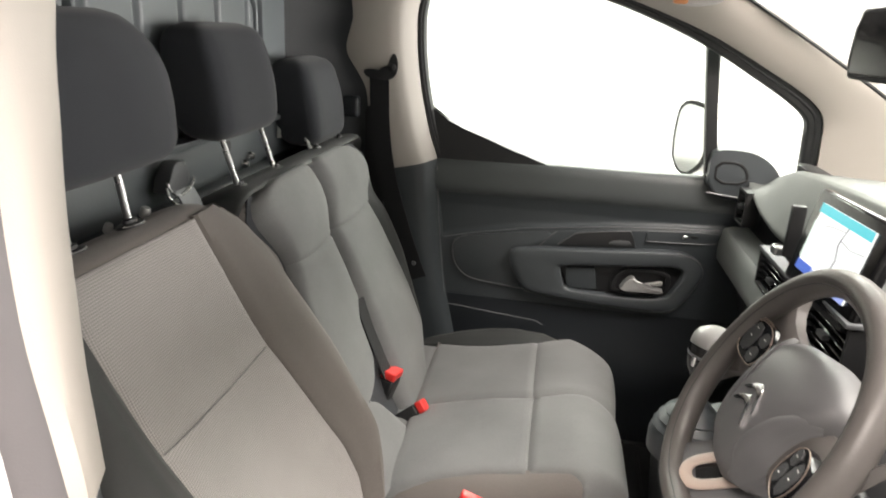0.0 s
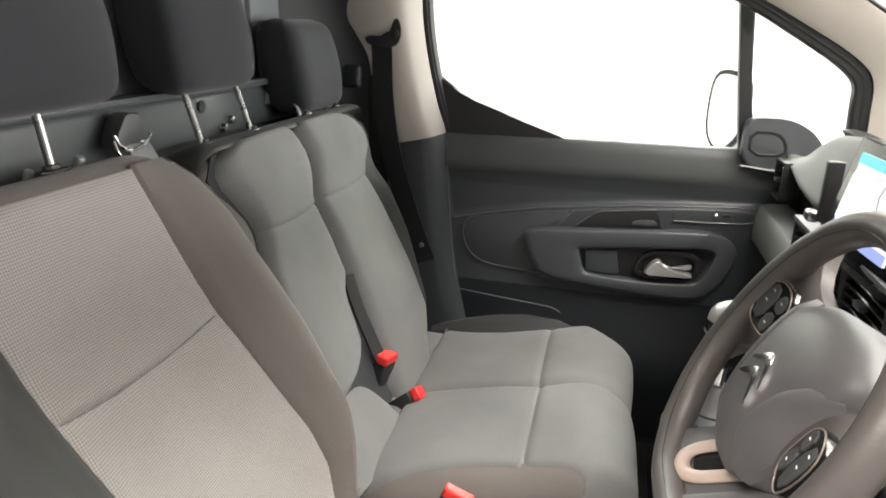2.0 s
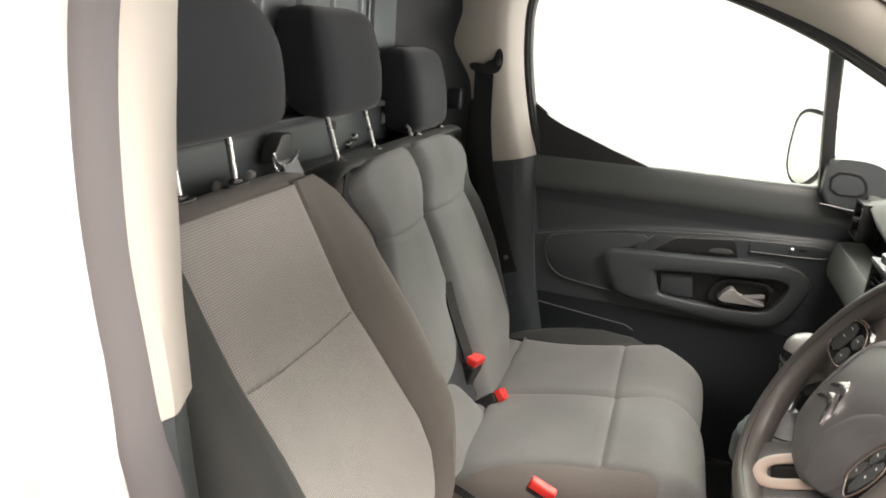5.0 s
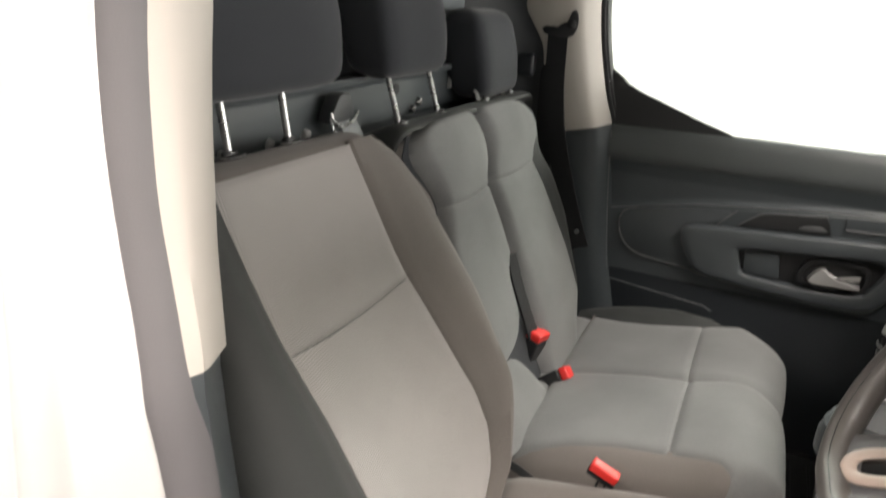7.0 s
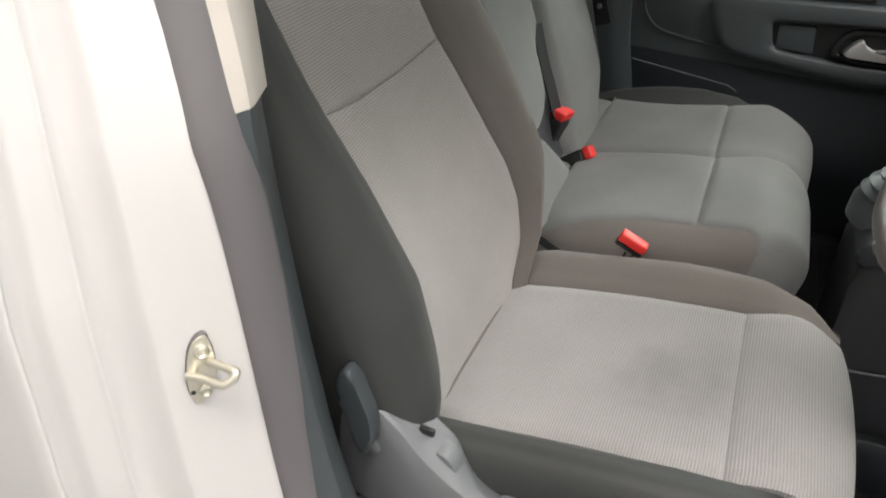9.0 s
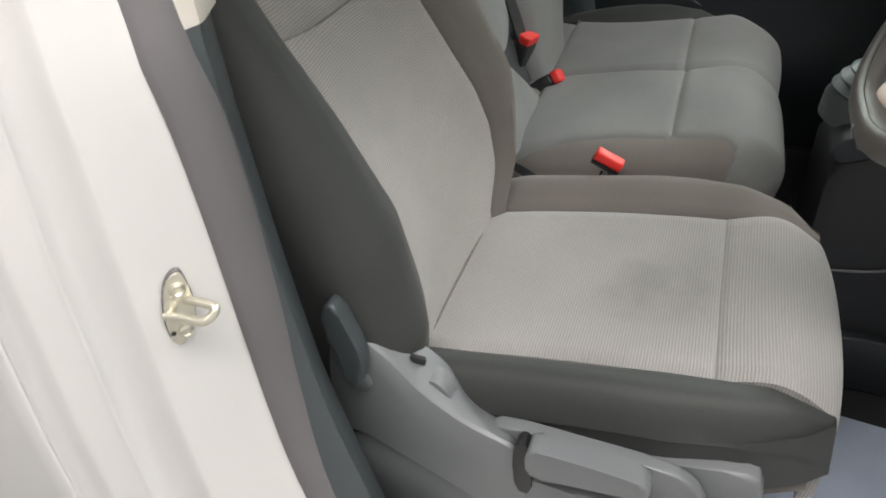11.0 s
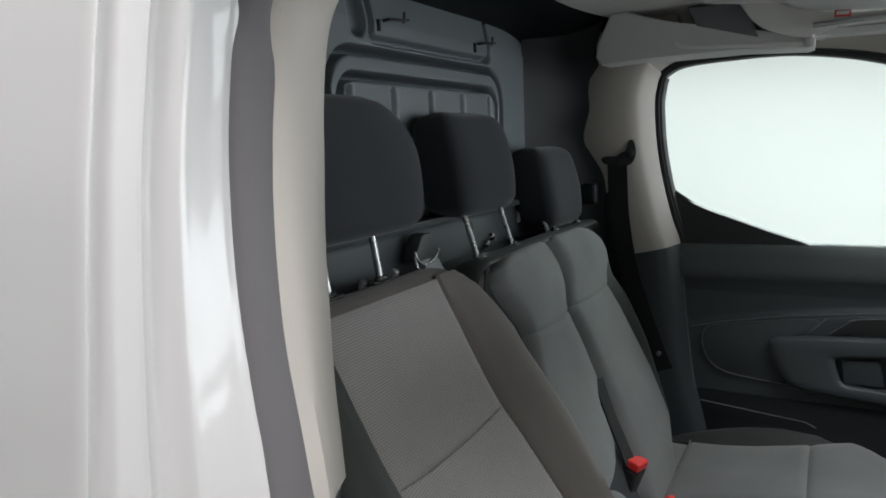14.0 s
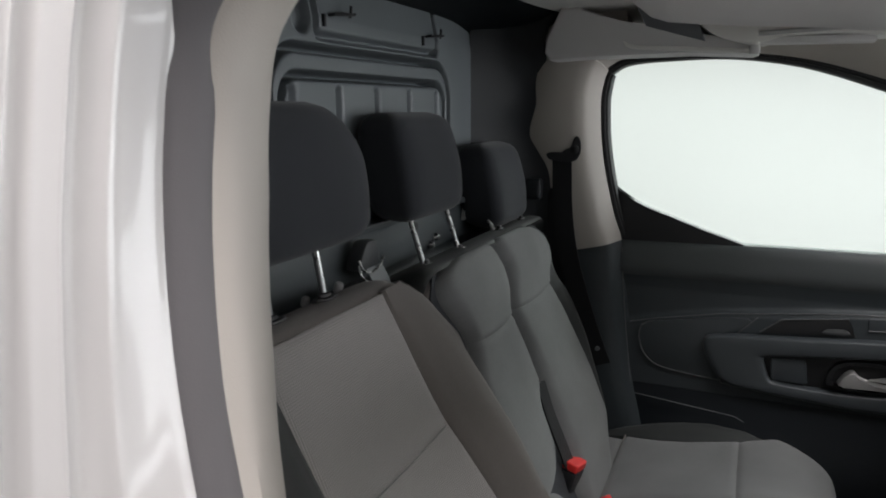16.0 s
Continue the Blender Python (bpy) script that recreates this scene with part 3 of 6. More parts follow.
bm = slab(lambda u, v: Vector((BX + bulk_depth(-0.66 + 1.26 * u, 1.10 + 0.60 * v), -0.66 + 1.26 * u, 1.10 + 0.60 * v)), 480, 340, (-0.06, 0, 0))
bm = box(BX - 0.03, BX, -0.70, 0.70, 0.36, 1.10, 0, bm=bm)
tagged(part("wall_bulkhead", bm, STEELP), "dark grey pressed steel bulkhead behind the seats with ribs", "bulkhead", kind="structure")


def wall_hook(y, z):
    t = thing("coat_hook", (BX, y, z), "small dark metal hook on the steel bulkhead", "hook", "hooks on the bulkhead")
    x = BX + 0.012
    part("hook_slot", box(x - 0.016, x - 0.007, y - 0.044, y - 0.039, z - 0.016, z + 0.002, 0.001), RUBBERB, t, "black slot")
    part("hook_arm", tube([(x - 0.016, y - 0.024, z + 0.002), (x - 0.002, y - 0.024, z + 0.003), (x + 0.002, y + 0.002, z + 0.005), (x + 0.001, y + 0.020, z + 0.007), (x + 0.002, y + 0.028, z + 0.008)], 0.0026, 8), BLACKP, t)
    part("hook_tip", tube([(x + 0.001, y + 0.015, z + 0.001), (x + 0.002, y + 0.0155, z + 0.010), (x + 0.002, y + 0.017, z + 0.019)], 0.0024, 8), BLACKP, t)
    return t


wall_hook(-0.109, 1.583)
wall_hook(0.230, 1.581)

# black side lining between bulkhead and far pillar, with a stepped edge over the cream cover
LZ = [0.40, 0.90, 1.11, 1.20, 1.29, 1.315, 1.375, 1.40, 1.457, 1.50, 1.532, 1.550, 1.558, 1.60, 1.66, 1.70]
LX = [-0.085, -0.09, -0.095, -0.103, -0.110, -0.120, -0.157, -0.156, -0.137, -0.139, -0.133, -0.112, -0.110, -0.112, -0.085, -0.08]
bm = sheet(lambda u, v: Vector((ramp(0.40 + 1.30 * v, LZ, LX) * (1 - u) + (BX - 0.012) * u, (lean(0.40 + 1.30 * v) - 0.066) * (1 - u**1.6) + 0.462 * u**1.6, 0.40 + 1.30 * v)), 8, 90)
bmesh.ops.solidify(bm, geom=bm.faces, thickness=0.012)
tagged(part("side_lining", bm, LININGP), "black moulded lining between bulkhead and far pillar", "lining", kind="structure")


# the black lining runs on over the top of the bulkhead to the front edge of its roof piece
def rear_roof(u, v):
    y = -0.62 + 1.23 * v
    low = 1.628 - 0.03 * max(0, (y - 0.2) / 0.4) ** 2
    top = 1.697 - 0.09 * (abs(y) / 0.74) ** 3 - 0.004
    return Vector((BX - 0.02 + 0.195 * u, y, low + (top - low) * u**0.7 - 0.012 * math.sin(math.pi * u)))


bm = sheet(rear_roof, 16, 40)
bmesh.ops.solidify(bm, geom=bm.faces, thickness=0.006)
tagged(part("roof_lining", bm, LININGP), "black moulded lining under the roof above the bulkhead", "lining", kind="structure")
t = thing("lining_clip", (-0.14, 0.63, 1.25), "black rounded clip plate on the side lining", "clip")
part("plate", box(-0.170, -0.124, 0.585, 0.612, 1.224, 1.276, 0.010, 3), LININGP, t)

# cross beam and ledge behind the backrests
t = thing("belt_beam", (-0.22, 0.1, 1.20), "dark painted steel beam behind the backrests", "beam")
part("beam_face", prism(soft([(-0.246, 1.10), (-0.216, 1.10), (-0.212, 1.14), (-0.216, 1.235), (-0.222, 1.255), (-0.246, 1.258)], 1), "y", -0.62, 0.60, 0.003), STEELD, t)
part("beam_lip", box(-0.236, -0.205, -0.62, 0.60, 1.250, 1.262, 0.004), STEELD, t)
part("beam_hole", lathe([(0.010, 0), (0.010, 0.0015), (0.001, 0.0016)], Matrix.Translation((-0.2148, 0.076, 1.230)) @ Matrix.Rotation(radians(90), 4, "Y"), 16), RUBBERB, t, "dark round hole")
part("beam_shelf", prism(soft([(-0.216, 1.10), (-0.190, 1.10), (-0.186, 1.16), (-0.200, 1.176), (-0.216, 1.18)], 1), "y", -0.62, 0.60, 0.003), LININGP, t, "black step below the beam")
# the highlight on the beam's top lip, laid on as a pale bead
part("lip_edge", tube([(-0.2055, -0.62, 1.2605), (-0.2055, -0.2, 1.2605), (-0.2055, 0.28, 1.2605)], 0.0016, 6), EDGEP, t, "thin pale bead for the highlight along the beam lip")
part("beam_tab", prism([(0.294, 1.212), (0.303, 1.246), (0.308, 1.246), (0.314, 1.214)], "x", -0.214, -0.206, 0.001), SATIN, t, "small pale tab")
for y, z in ((-0.10, 1.196), (0.13, 1.189), (0.155, 1.20)):
    part("bolt", lathe([(0.009, 0), (0.009, 0.006), (0.006, 0.012), (0.001, 0.013)], Matrix.Translation((-0.214, y, z)) @ Matrix.Rotation(radians(90), 4, "Y"), 12), CHROME, t, "bright bolt head")


# ---- seats ----
BD = Vector((-0.365, 0, 0.931))     # up along the backrests
BN = Vector((0.931, 0, 0.365))      # forward out of the backrests
CD = Vector((0.976, 0, 0.2165))     # forward along the cushions
CN = Vector((-0.2165, 0, 0.976))    # up out of the cushions


def bolster(origin, along, normal, yp, yo, h0, peak, lens, n=40, m=14, deep=0.09):
    """A padded side roll: from its seam at yp(s) over a crest to yo(s) and down the side. All take s in metres."""
    s0, s1 = lens
    own = bmesh.new()
    rows = []
    for i in range(n + 1):
        s = s0 + (s1 - s0) * i / n
        a, b, h, p = yp(s), yo(s), h0(s), peak(s)
        w = b - a
        ctrl = [(a, h - 0.012), (a + 0.03 * w, h - 0.001), (a + 0.25 * w, h + 0.45 * (p - h)), (a + 0.55 * w, p), (a + 0.84 * w, p - 0.016), (b, p - 0.05), (b - 0.04 * w, -0.02), (b - 0.1 * w, -deep)]
        rows.append([own.verts.new(origin + along * s + Vector((0, q.x, 0)) + normal * q.z) for q in smooth_line([(y, 0, z) for y, z in ctrl], m)])
    for r, q in zip(rows, rows[1:]):
        for k in range(m - 1):
            own.faces.new((r[k], r[k + 1], q[k + 1], q[k]))
    own.faces.new(rows[0])
    own.faces.new(rows[-1][::-1])
    return own


def padded(origin, along, normal, ya, yb, height, lens, n=36, m=30, dip=0.007, bend=(0, 0)):
    """A sewn panel between ya(s) and yb(s) that swells between its seams; height(s, w) gives its rise."""
    s0, s1 = lens

    def at(u, w):
        c = 1 - (2 * w - 1) ** 2
        s = s0 + bend[0] * c + (s1 + bend[1] * c - s0 - bend[0] * c) * u
        y = ya(s) + (yb(s) - ya(s)) * w
        h = height(s, w) + edge_dip(w, u, 0, 0.05, dip) + 0.0012 * noise.noise(Vector((s * 14, y * 14, 3.0)))
        return origin + along * s + Vector((0, y, 0)) + normal * h

    return slab(at, n, m, -normal * 0.03)


def headrest(parent, cy, x_front, z0, z1, half, depth, mat, label, round_top=0.045, power=3.6):
    """A rounded padded block, wider at its middle, with seams at its sides."""
    own = bmesh.new()
    n, m = 28, 40
    rings = []
    tilt = -0.16
    for i in range(n + 1):
        v = i / n
        e = min(v, 1 - v) * (z1 - z0)
        r = round_top if v > 0.5 else 0.03
        k = 1.0 if e > r else math.sqrt(max(0, 1 - (1 - e / r) ** 2))
        hw = half * (0.93 + 0.07 * math.sin(math.pi * v)) - (1 - k) * (round_top if v > 0.5 else 0.03)
        hd = depth / 2 * (0.82 + 0.18 * math.sin(math.pi * min(1, v * 1.1))) - (1 - k) * 0.03
        z = z0 + (z1 - z0) * v
        xc = x_front - depth / 2 + tilt * (z - (z0 + z1) / 2)
        ring = []
        for j in range(m):
            a = 2 * math.pi * j / m
            c, s = math.cos(a), math.sin(a)
            f = (abs(c) ** power + abs(s) ** power) ** (-1 / power)
            ring.append(own.verts.new((xc + hd * f * c, cy + hw * f * s, z)))
        rings.append(ring)
    for a, b in zip(rings, rings[1:]):
        for j in range(m):
            own.faces.new((a[j], a[(j + 1) % m], b[(j + 1) % m], b[j]))
    own.faces.new(rings[0][::-1])
    own.faces.new(rings[-1])
    return part("headrest", own, mat, parent, label, sharp=70)


def post(parent, base, top, notched=False):
    p = [Vector(base).lerp(Vector(top), k / 12) for k in range(13)]
    taper = [0.82 if notched and k % 2 else 1.0 for k in range(13)]
    return part("headrest_post", tube(p, 0.0050, 12, taper=taper), POSTM, parent, "bright steel post")


def post_guide(parent, at, button=0.0, small=False):
    """An oval collar round the foot of a headrest post; a round release button beside it where button gives its distance."""
    x, y, z = at
    k = 0.6 if small else 1.0
    m = Matrix.Translation((x, y, z - 0.006)) @ Matrix.Rotation(radians(-8), 4, "Y") @ Matrix.Diagonal((0.62 * k, 1.0 * k, 1.0, 1))
    guide = part("post_guide", lathe([(0.022, -0.004), (0.023, 0.001), (0.021, 0.0035), (0.012, 0.0050), (0.011, 0.0090), (0.008, 0.0100)], m, 24), BLACKP, parent)
    # the collar's highlight, added as a bright line along its rim
    part("guide_glint", tube([m @ Vector((0.0215 * math.cos(a), 0.0215 * math.sin(a), 0.0032)) for a in np.linspace(-1.3, 1.3, 14)], 0.0009, 6), POSTM, guide, "bright line for the highlight on the collar")
    if button:
        bm = Matrix.Translation((x - 0.022, y + button, z - 0.004)) @ Matrix.Rotation(radians(20), 4, "Y")
        part("release_button", lathe([(0.0055, -0.010), (0.0055, -0.001), (0.0044, 0.0016), (0.002, 0.0022)], bm, 14), SATIN, guide, "small silver release button")
    return guide


def shell(parent, name, origin, along, normal, ya, yb, lens, deep, mat, label=""):
    """The plain padded body behind or below the sewn covers."""
    s0, s1 = lens

    def at(u, w):
        s = s0 + (s1 - s0) * u
        y = ya(s) + (yb(s) - ya(s)) * w
        return origin + along * s + Vector((0, y, 0)) - normal * 0.012

    return part(name, slab(at, 20, 6, -normal * deep), mat, parent, label)


# driver's seat
C0 = Vector((0.127, 0, 0.637))
seat = thing("driver_seat", (0.2, -0.385, 0.36), "grey cloth driver's seat with darker side rolls and headrest", "seat")


def yl(s):
    """Outer seam of the pale backrest panel."""
    return ramp(s, [-0.03, 0.05, 0.115, 0.2, 0.32, 0.42, 0.52, 0.60], [-0.525, -0.518, -0.503, -0.496, -0.509, -0.524, -0.533, -0.538])


def yr(s):
    """Inner seam of the pale backrest panel, which flares low down."""
    return ramp(s, [-0.03, 0.03, 0.045, 0.065, 0.09, 0.14, 0.21, 0.31, 0.41, 0.51, 0.60], [-0.252, -0.246, -0.235, -0.220, -0.204, -0.190, -0.203, -0.231, -0.256, -0.267, -0.274])



def hb(s):
    return ramp(s, [0, 0.08, 0.2, 0.32, 0.45, 0.6], [0.013, 0.034, 0.040, 0.030, 0.014, 0.004])


def back_h(s, w):
    return hb(s) * (2 * w - 1) ** 2 + 0.004 + 0.010 * math.exp(-((s - 0.16) / 0.10) ** 2) * (1 - (2 * w - 1) ** 2)


SPLIT = 0.408
part("backrest_panel_lower", padded(C0, BD, BN, yl, yr, back_h, (-0.02, SPLIT), dip=0.0045, bend=(0, -0.014)), MESH, seat, "light grey woven mesh panel")
part("backrest_panel_upper", padded(C0, BD, BN, yl, yr, back_h, (SPLIT, 0.606), dip=0.0045, bend=(-0.014, 0)), MESH, seat, "light grey woven mesh panel")
part("seam", tube([C0 + BD * (SPLIT - 0.014 * (1 - (2 * w - 1) ** 2)) + Vector((0, yl(SPLIT) + (yr(SPLIT) - yl(SPLIT)) * w, 0)) + BN * (back_h(SPLIT, w) - 0.0042) for w in np.linspace(0.02, 0.98, 24)], 0.0011, 6), PLAIN, seat, "sewn seam across the backrest")
IN_S, IN_W = [-0.03, 0.05, 0.08, 0.12, 0.165, 0.22, 0.30, 0.42, 0.52, 0.575, 0.61], [0.012, 0.022, 0.038, 0.070, 0.104, 0.124, 0.133, 0.140, 0.136, 0.116, 0.066]
OUT_S, OUT_W = [-0.03, 0.05, 0.13, 0.22, 0.30, 0.42, 0.52, 0.575, 0.61], [0.075, 0.105, 0.118, 0.124, 0.122, 0.106, 0.088, 0.068, 0.03]


def back_outer(s):
    return -0.515 - ramp(s, OUT_S, OUT_W)


def back_inner(s):
    return max(-0.240 + ramp(s, IN_S, IN_W), yr(s) + 0.012)


for name, yp, sg in (("backrest_side_roll", yl, -1), ("backrest_side_roll", yr, 1)):
    part(name, bolster(C0, BD, BN, yp, back_outer if sg < 0 else back_inner, lambda s: hb(s) + 0.004,
                       lambda s: hb(s) + ramp(s, [-0.03, 0.08, 0.2, 0.35, 0.5, 0.61], [0.012, 0.032, 0.042, 0.036, 0.018, -0.004]), (-0.03, 0.61), deep=0.085), SIDEC if sg < 0 else DARK, seat, "charcoal cloth outer side roll" if sg < 0 else "dark brownish grey cloth side roll")
def roll_seam(parent, origin, along, normal, yp, yo, h0, peak, lens, at, mat):
    """A sewn seam that runs along a side roll, at a share of its width."""
    pts = []
    for i in range(31):
        s = lens[0] + (lens[1] - lens[0]) * i / 30
        a, b, h, p = yp(s), yo(s), h0(s), peak(s)
        w = b - a
        z = float(np.interp(at, [0.03, 0.25, 0.55, 0.84, 1.0], [h - 0.001, h + 0.45 * (p - h), p, p - 0.016, p - 0.05]))
        pts.append(origin + along * s + Vector((0, a + at * w, 0)) + normal * (z + 0.0006))
    return part("seam", tube(pts, 0.0012, 6), mat, parent, "sewn seam")


roll_seam(seat, C0, BD, BN, yl, back_outer, lambda s: hb(s) + 0.004, lambda s: hb(s) + ramp(s, [-0.03, 0.08, 0.2, 0.35, 0.5, 0.61], [0.012, 0.032, 0.042, 0.036, 0.018, -0.004]), (0.10, 0.50), 0.66, GREYP)
# dark band over the top of the backrest
def top_band(u, w):
    y = -0.575 + 0.395 * w
    a = u * 2.6
    k = min(1, min(w, 1 - w) / 0.16)
    k = math.sqrt(1 - (1 - k) ** 2)
    r = 0.03 + 0.02 * k
    p = C0 + BD * (0.604 - 0.030 * (1 - k)) + Vector((0, y, 0)) - BN * 0.052
    return p + BN * (r * math.cos(a) if a < 1.57 else 0.10 * math.cos(a)) + BD * (0.020 * k + 0.004) * math.sin(a)


part("backrest_top", slab(top_band, 18, 30, -BN * 0.02), DARK, seat, "dark grey cloth top edge")
shell(seat, "backrest_body", C0, BD, BN, lambda s: back_outer(s) + 0.02, lambda s: back_inner(s) - 0.014, (-0.05, 0.60), 0.10, DARK)

headrest(seat, -0.366, -0.125, 1.268, 1.456, 0.174, 0.11, HEADCLOTH, "charcoal cloth headrest", 0.085, 2.6)
for y, button in ((-0.450, 0.012), (-0.340, -0.010)):
    post(seat, (-0.138, y, 1.20), (-0.160, y, 1.33))
    post_guide(seat, (-0.138, y, 1.212), button)
part("release_button", lathe([(0.0065, -0.010), (0.0065, 0.0), (0.0052, 0.0030), (0.002, 0.0036)], Matrix.Translation((-0.157, -0.277, 1.209)) @ Matrix.Rotation(radians(20), 4, "Y"), 14), SATIN, seat, "small silver release button")

# driver's cushion
cl, cr = -0.515, -0.228


def cush_h(s, w):
    return 0.006 + 0.014 * (2 * w - 1) ** 2 * ramp(s, [0, 0.2, 0.4], [1, 0.8, 0.5]) + 0.008 * math.sin(math.pi * min(1, max(0, s / 0.4)))


cl = -0.527
part("cushion_panel", padded(C0, CD, CN, lambda s: cl, lambda s: cr, cush_h, (-0.03, 0.347)), RIB, seat, "light grey ribbed cloth panel")


def crease(y):
    """Where backrest and cushion meet."""
    w = (y - cl) / (cr - cl)
    a, b = back_h(0.0, w), cush_h(0.0, w)
    c = (a - b * CN.dot(BN)) / CD.dot(BN)
    return C0 + CD * (c + 0.001) + CN * (b + 0.001) + Vector((0, y, 0))


# crease shading laid in as a dark cord where the two meet
part("seam", tube([crease(y) for y in np.linspace(cl + 0.004, cr - 0.014, 24)], 0.0022, 8), DARK, seat, "dark cord for the shade in the crease between backrest and cushion")


def front_roll(cl, cr, s0, s1, hfun, drop=0.16, curve=0.02):
    """The front of a cushion: on from its front seam, over a soft nose and down."""
    def at(u, w):
        y = cl + (cr - cl) * w
        back = curve * abs(2 * w - 1) ** 2.5
        ctrl = [(s0, hfun(s0, w)), (s0 + (s1 - s0) * 0.45, hfun(s0, w) + 0.005), (s1 - 0.018 - back, -0.004), (s1 - back, -0.04), (s1 - 0.012 - back, -drop)]
        q = smooth_line([(a, 0, b) for a, b in ctrl], 25)[round(u * 24)]
        dip = edge_dip(w, min(1, u + 0.02), 0, 0.05, 0.006)
        return C0 + CD * q.x + Vector((0, y, 0)) + CN * (q.z + dip)
    return at


part("cushion_front", slab(front_roll(cl, cr, 0.347, 0.475, cush_h, 0.15, 0.012), 24, 24, -CN * 0.02 - CD * 0.02), RIB, seat, "light grey ribbed cloth front edge")


def roll_outer(base, w):
    return lambda s: base + w * ramp(s, [-0.03, 0.05, 0.30, 0.38, 0.43, 0.46], [0.75, 1.0, 1.0, 0.85, 0.55, 0.18])


def roll_peak(s):
    return ramp(s, [-0.03, 0.05, 0.25, 0.36, 0.42, 0.46], [0.022, 0.034, 0.034, 0.024, 0.004, -0.03])


def cush_edge(s):
    return 0.020 + ramp(s, [0, 0.30, 0.40, 0.46], [0.0, 0.0, -0.006, -0.04])


part("cushion_side_roll", bolster(C0, CD, CN, lambda s: cl, roll_outer(cl, -0.063), cush_edge, roll_peak, (-0.03, 0.46), deep=0.10), SIDEC, seat, "charcoal cloth outer side roll")
part("cushion_side_roll", bolster(C0, CD, CN, lambda s: cr, roll_outer(cr, 0.098), cush_edge, lambda s: roll_peak(s) + 0.010, (-0.03, 0.46), deep=0.10), DARK, seat, "dark grey cloth side roll")
shell(seat, "cushion_body", C0 + CN * -0.02, CD, CN, lambda s: cl - 0.05 * ramp(s, [0, 0.35, 0.45], [1, 1, 0.3]), lambda s: cr + 0.06 * ramp(s, [0, 0.35, 0.45], [1, 1, 0.3]), (-0.06, 0.44), 0.09, DARK)
part("seat_base", box(0.10, 0.50, -0.57, -0.20, 0.36, 0.56, 0.02), BLACKP, seat)

# side trim with recliner lever, tray clip and height lever
OUTER = [(0.058, 0.60), (0.060, 0.68), (0.066, 0.735), (0.080, 0.758), (0.102, 0.763), (0.136, 0.739), (0.164, 0.709), (0.196, 0.685), (0.227, 0.668), (0.258, 0.658), (0.278, 0.648), (0.290, 0.625), (0.296, 0.59), (0.298, 0.50)]
INNER = [(0.052, 0.60), (0.053, 0.66), (0.056, 0.705), (0.065, 0.732), (0.097, 0.741), (0.126, 0.731), (0.154, 0.718), (0.183, 0.697), (0.197, 0.672), (0.213, 0.650), (0.245, 0.634), (0.270, 0.612), (0.280, 0.57), (0.284, 0.50)]
bm = bmesh.new()
rows = []
for o, i in zip(smooth_line([(x, 0, z) for x, z in OUTER], 60), smooth_line([(x, 0, z) for x, z in INNER], 60)):
    f = Vector((0.17, 0, 0.60)) - o
    f.normalize()
    g = Vector((0.17, 0, 0.60)) - i
    g.normalize()
    rows.append([bm.verts.new(p) for p in (
        Vector((i.x, -0.565, i.z)) + g * 0.05, Vector((i.x, -0.572, i.z)) + g * 0.008, Vector((i.x, -0.578, i.z)), Vector((i.x, -0.590, i.z)).lerp(Vector((o.x, -0.590, o.z)), 0.22) + Vector((0, 0, 0.002)),
        Vector((o.x, -0.612, o.z)).lerp(Vector((i.x, -0.612, i.z)), 0.22) + Vector((0, 0, 0.0015)), Vector((o.x, -0.624, o.z)), Vector((o.x, -0.6285, o.z)) + f * 0.0025, Vector((o.x, -0.630, o.z)) + f * 0.007, Vector((o.x, -0.633, o.z)) + f * 0.05)])
for r, q in zip(rows, rows[1:]):
    for k in range(len(r) - 1):
        bm.faces.new((r[k], r[k + 1], q[k + 1], q[k]))
bm.faces.new([r[-1] for r in rows])
trim = part("side_trim", bm, GREYP, seat, "grey plastic seat side trim", sharp=24)
part("trim_skirt", prism(soft([(0.058, 0.42), (0.058, 0.62), (0.30, 0.60), (0.50, 0.60), (0.52, 0.54), (0.50, 0.46), (0.30, 0.42)], 1), "y", -0.628, -0.580, 0.006, 2), GREYP, trim)
part("trim_rail", prism(soft([(0.245, 0.59), (0.245, 0.650), (0.258, 0.660), (0.35, 0.660), (0.43, 0.662), (0.452, 0.657), (0.474, 0.640), (0.490, 0.60)], 1), "y", -0.611, -0.594, 0.004, 3), GREYP, trim, "grey plastic rail above the lever")
part("trim_base_cover", prism(soft([(0.30, 0.58), (0.30, 0.630), (0.42, 0.650), (0.505, 0.672), (0.530, 0.660), (0.535, 0.60)], 1), "y", -0.594, -0.566, 0.006, 3), GREYP, trim, "grey plastic base cover")
part("recliner_lever", prism(soft([(0.075, 0.79), (0.079, 0.818), (0.089, 0.827), (0.097, 0.818), (0.104, 0.798), (0.115, 0.770), (0.118, 0.735), (0.112, 0.712), (0.102, 0.706), (0.096, 0.735), (0.088, 0.772)], 1), "y", -0.654, -0.634, 0.006, 3), DOORP, seat, "dark grey recliner lever")
part("lever_hub", lathe([(0.020, 0), (0.020, 0.010), (0.015, 0.014), (0.001, 0.0145)], Matrix.Translation((0.098, -0.622, 0.70)) @ Matrix.Rotation(radians(90), 4, "X"), 20), GREYP, trim)
part("trim_clip", prism(soft([(0.176, 0.690), (0.172, 0.704), (0.184, 0.705), (0.199, 0.690), (0.203, 0.672), (0.197, 0.664)], 1), "y", -0.614, -0.590, 0.003), GREYP, trim)
part("trim_slot", box(0.150, 0.168, -0.607, -0.601, 0.718, 0.7275, 0.002), BLACKP, trim, "dark moulded slot")
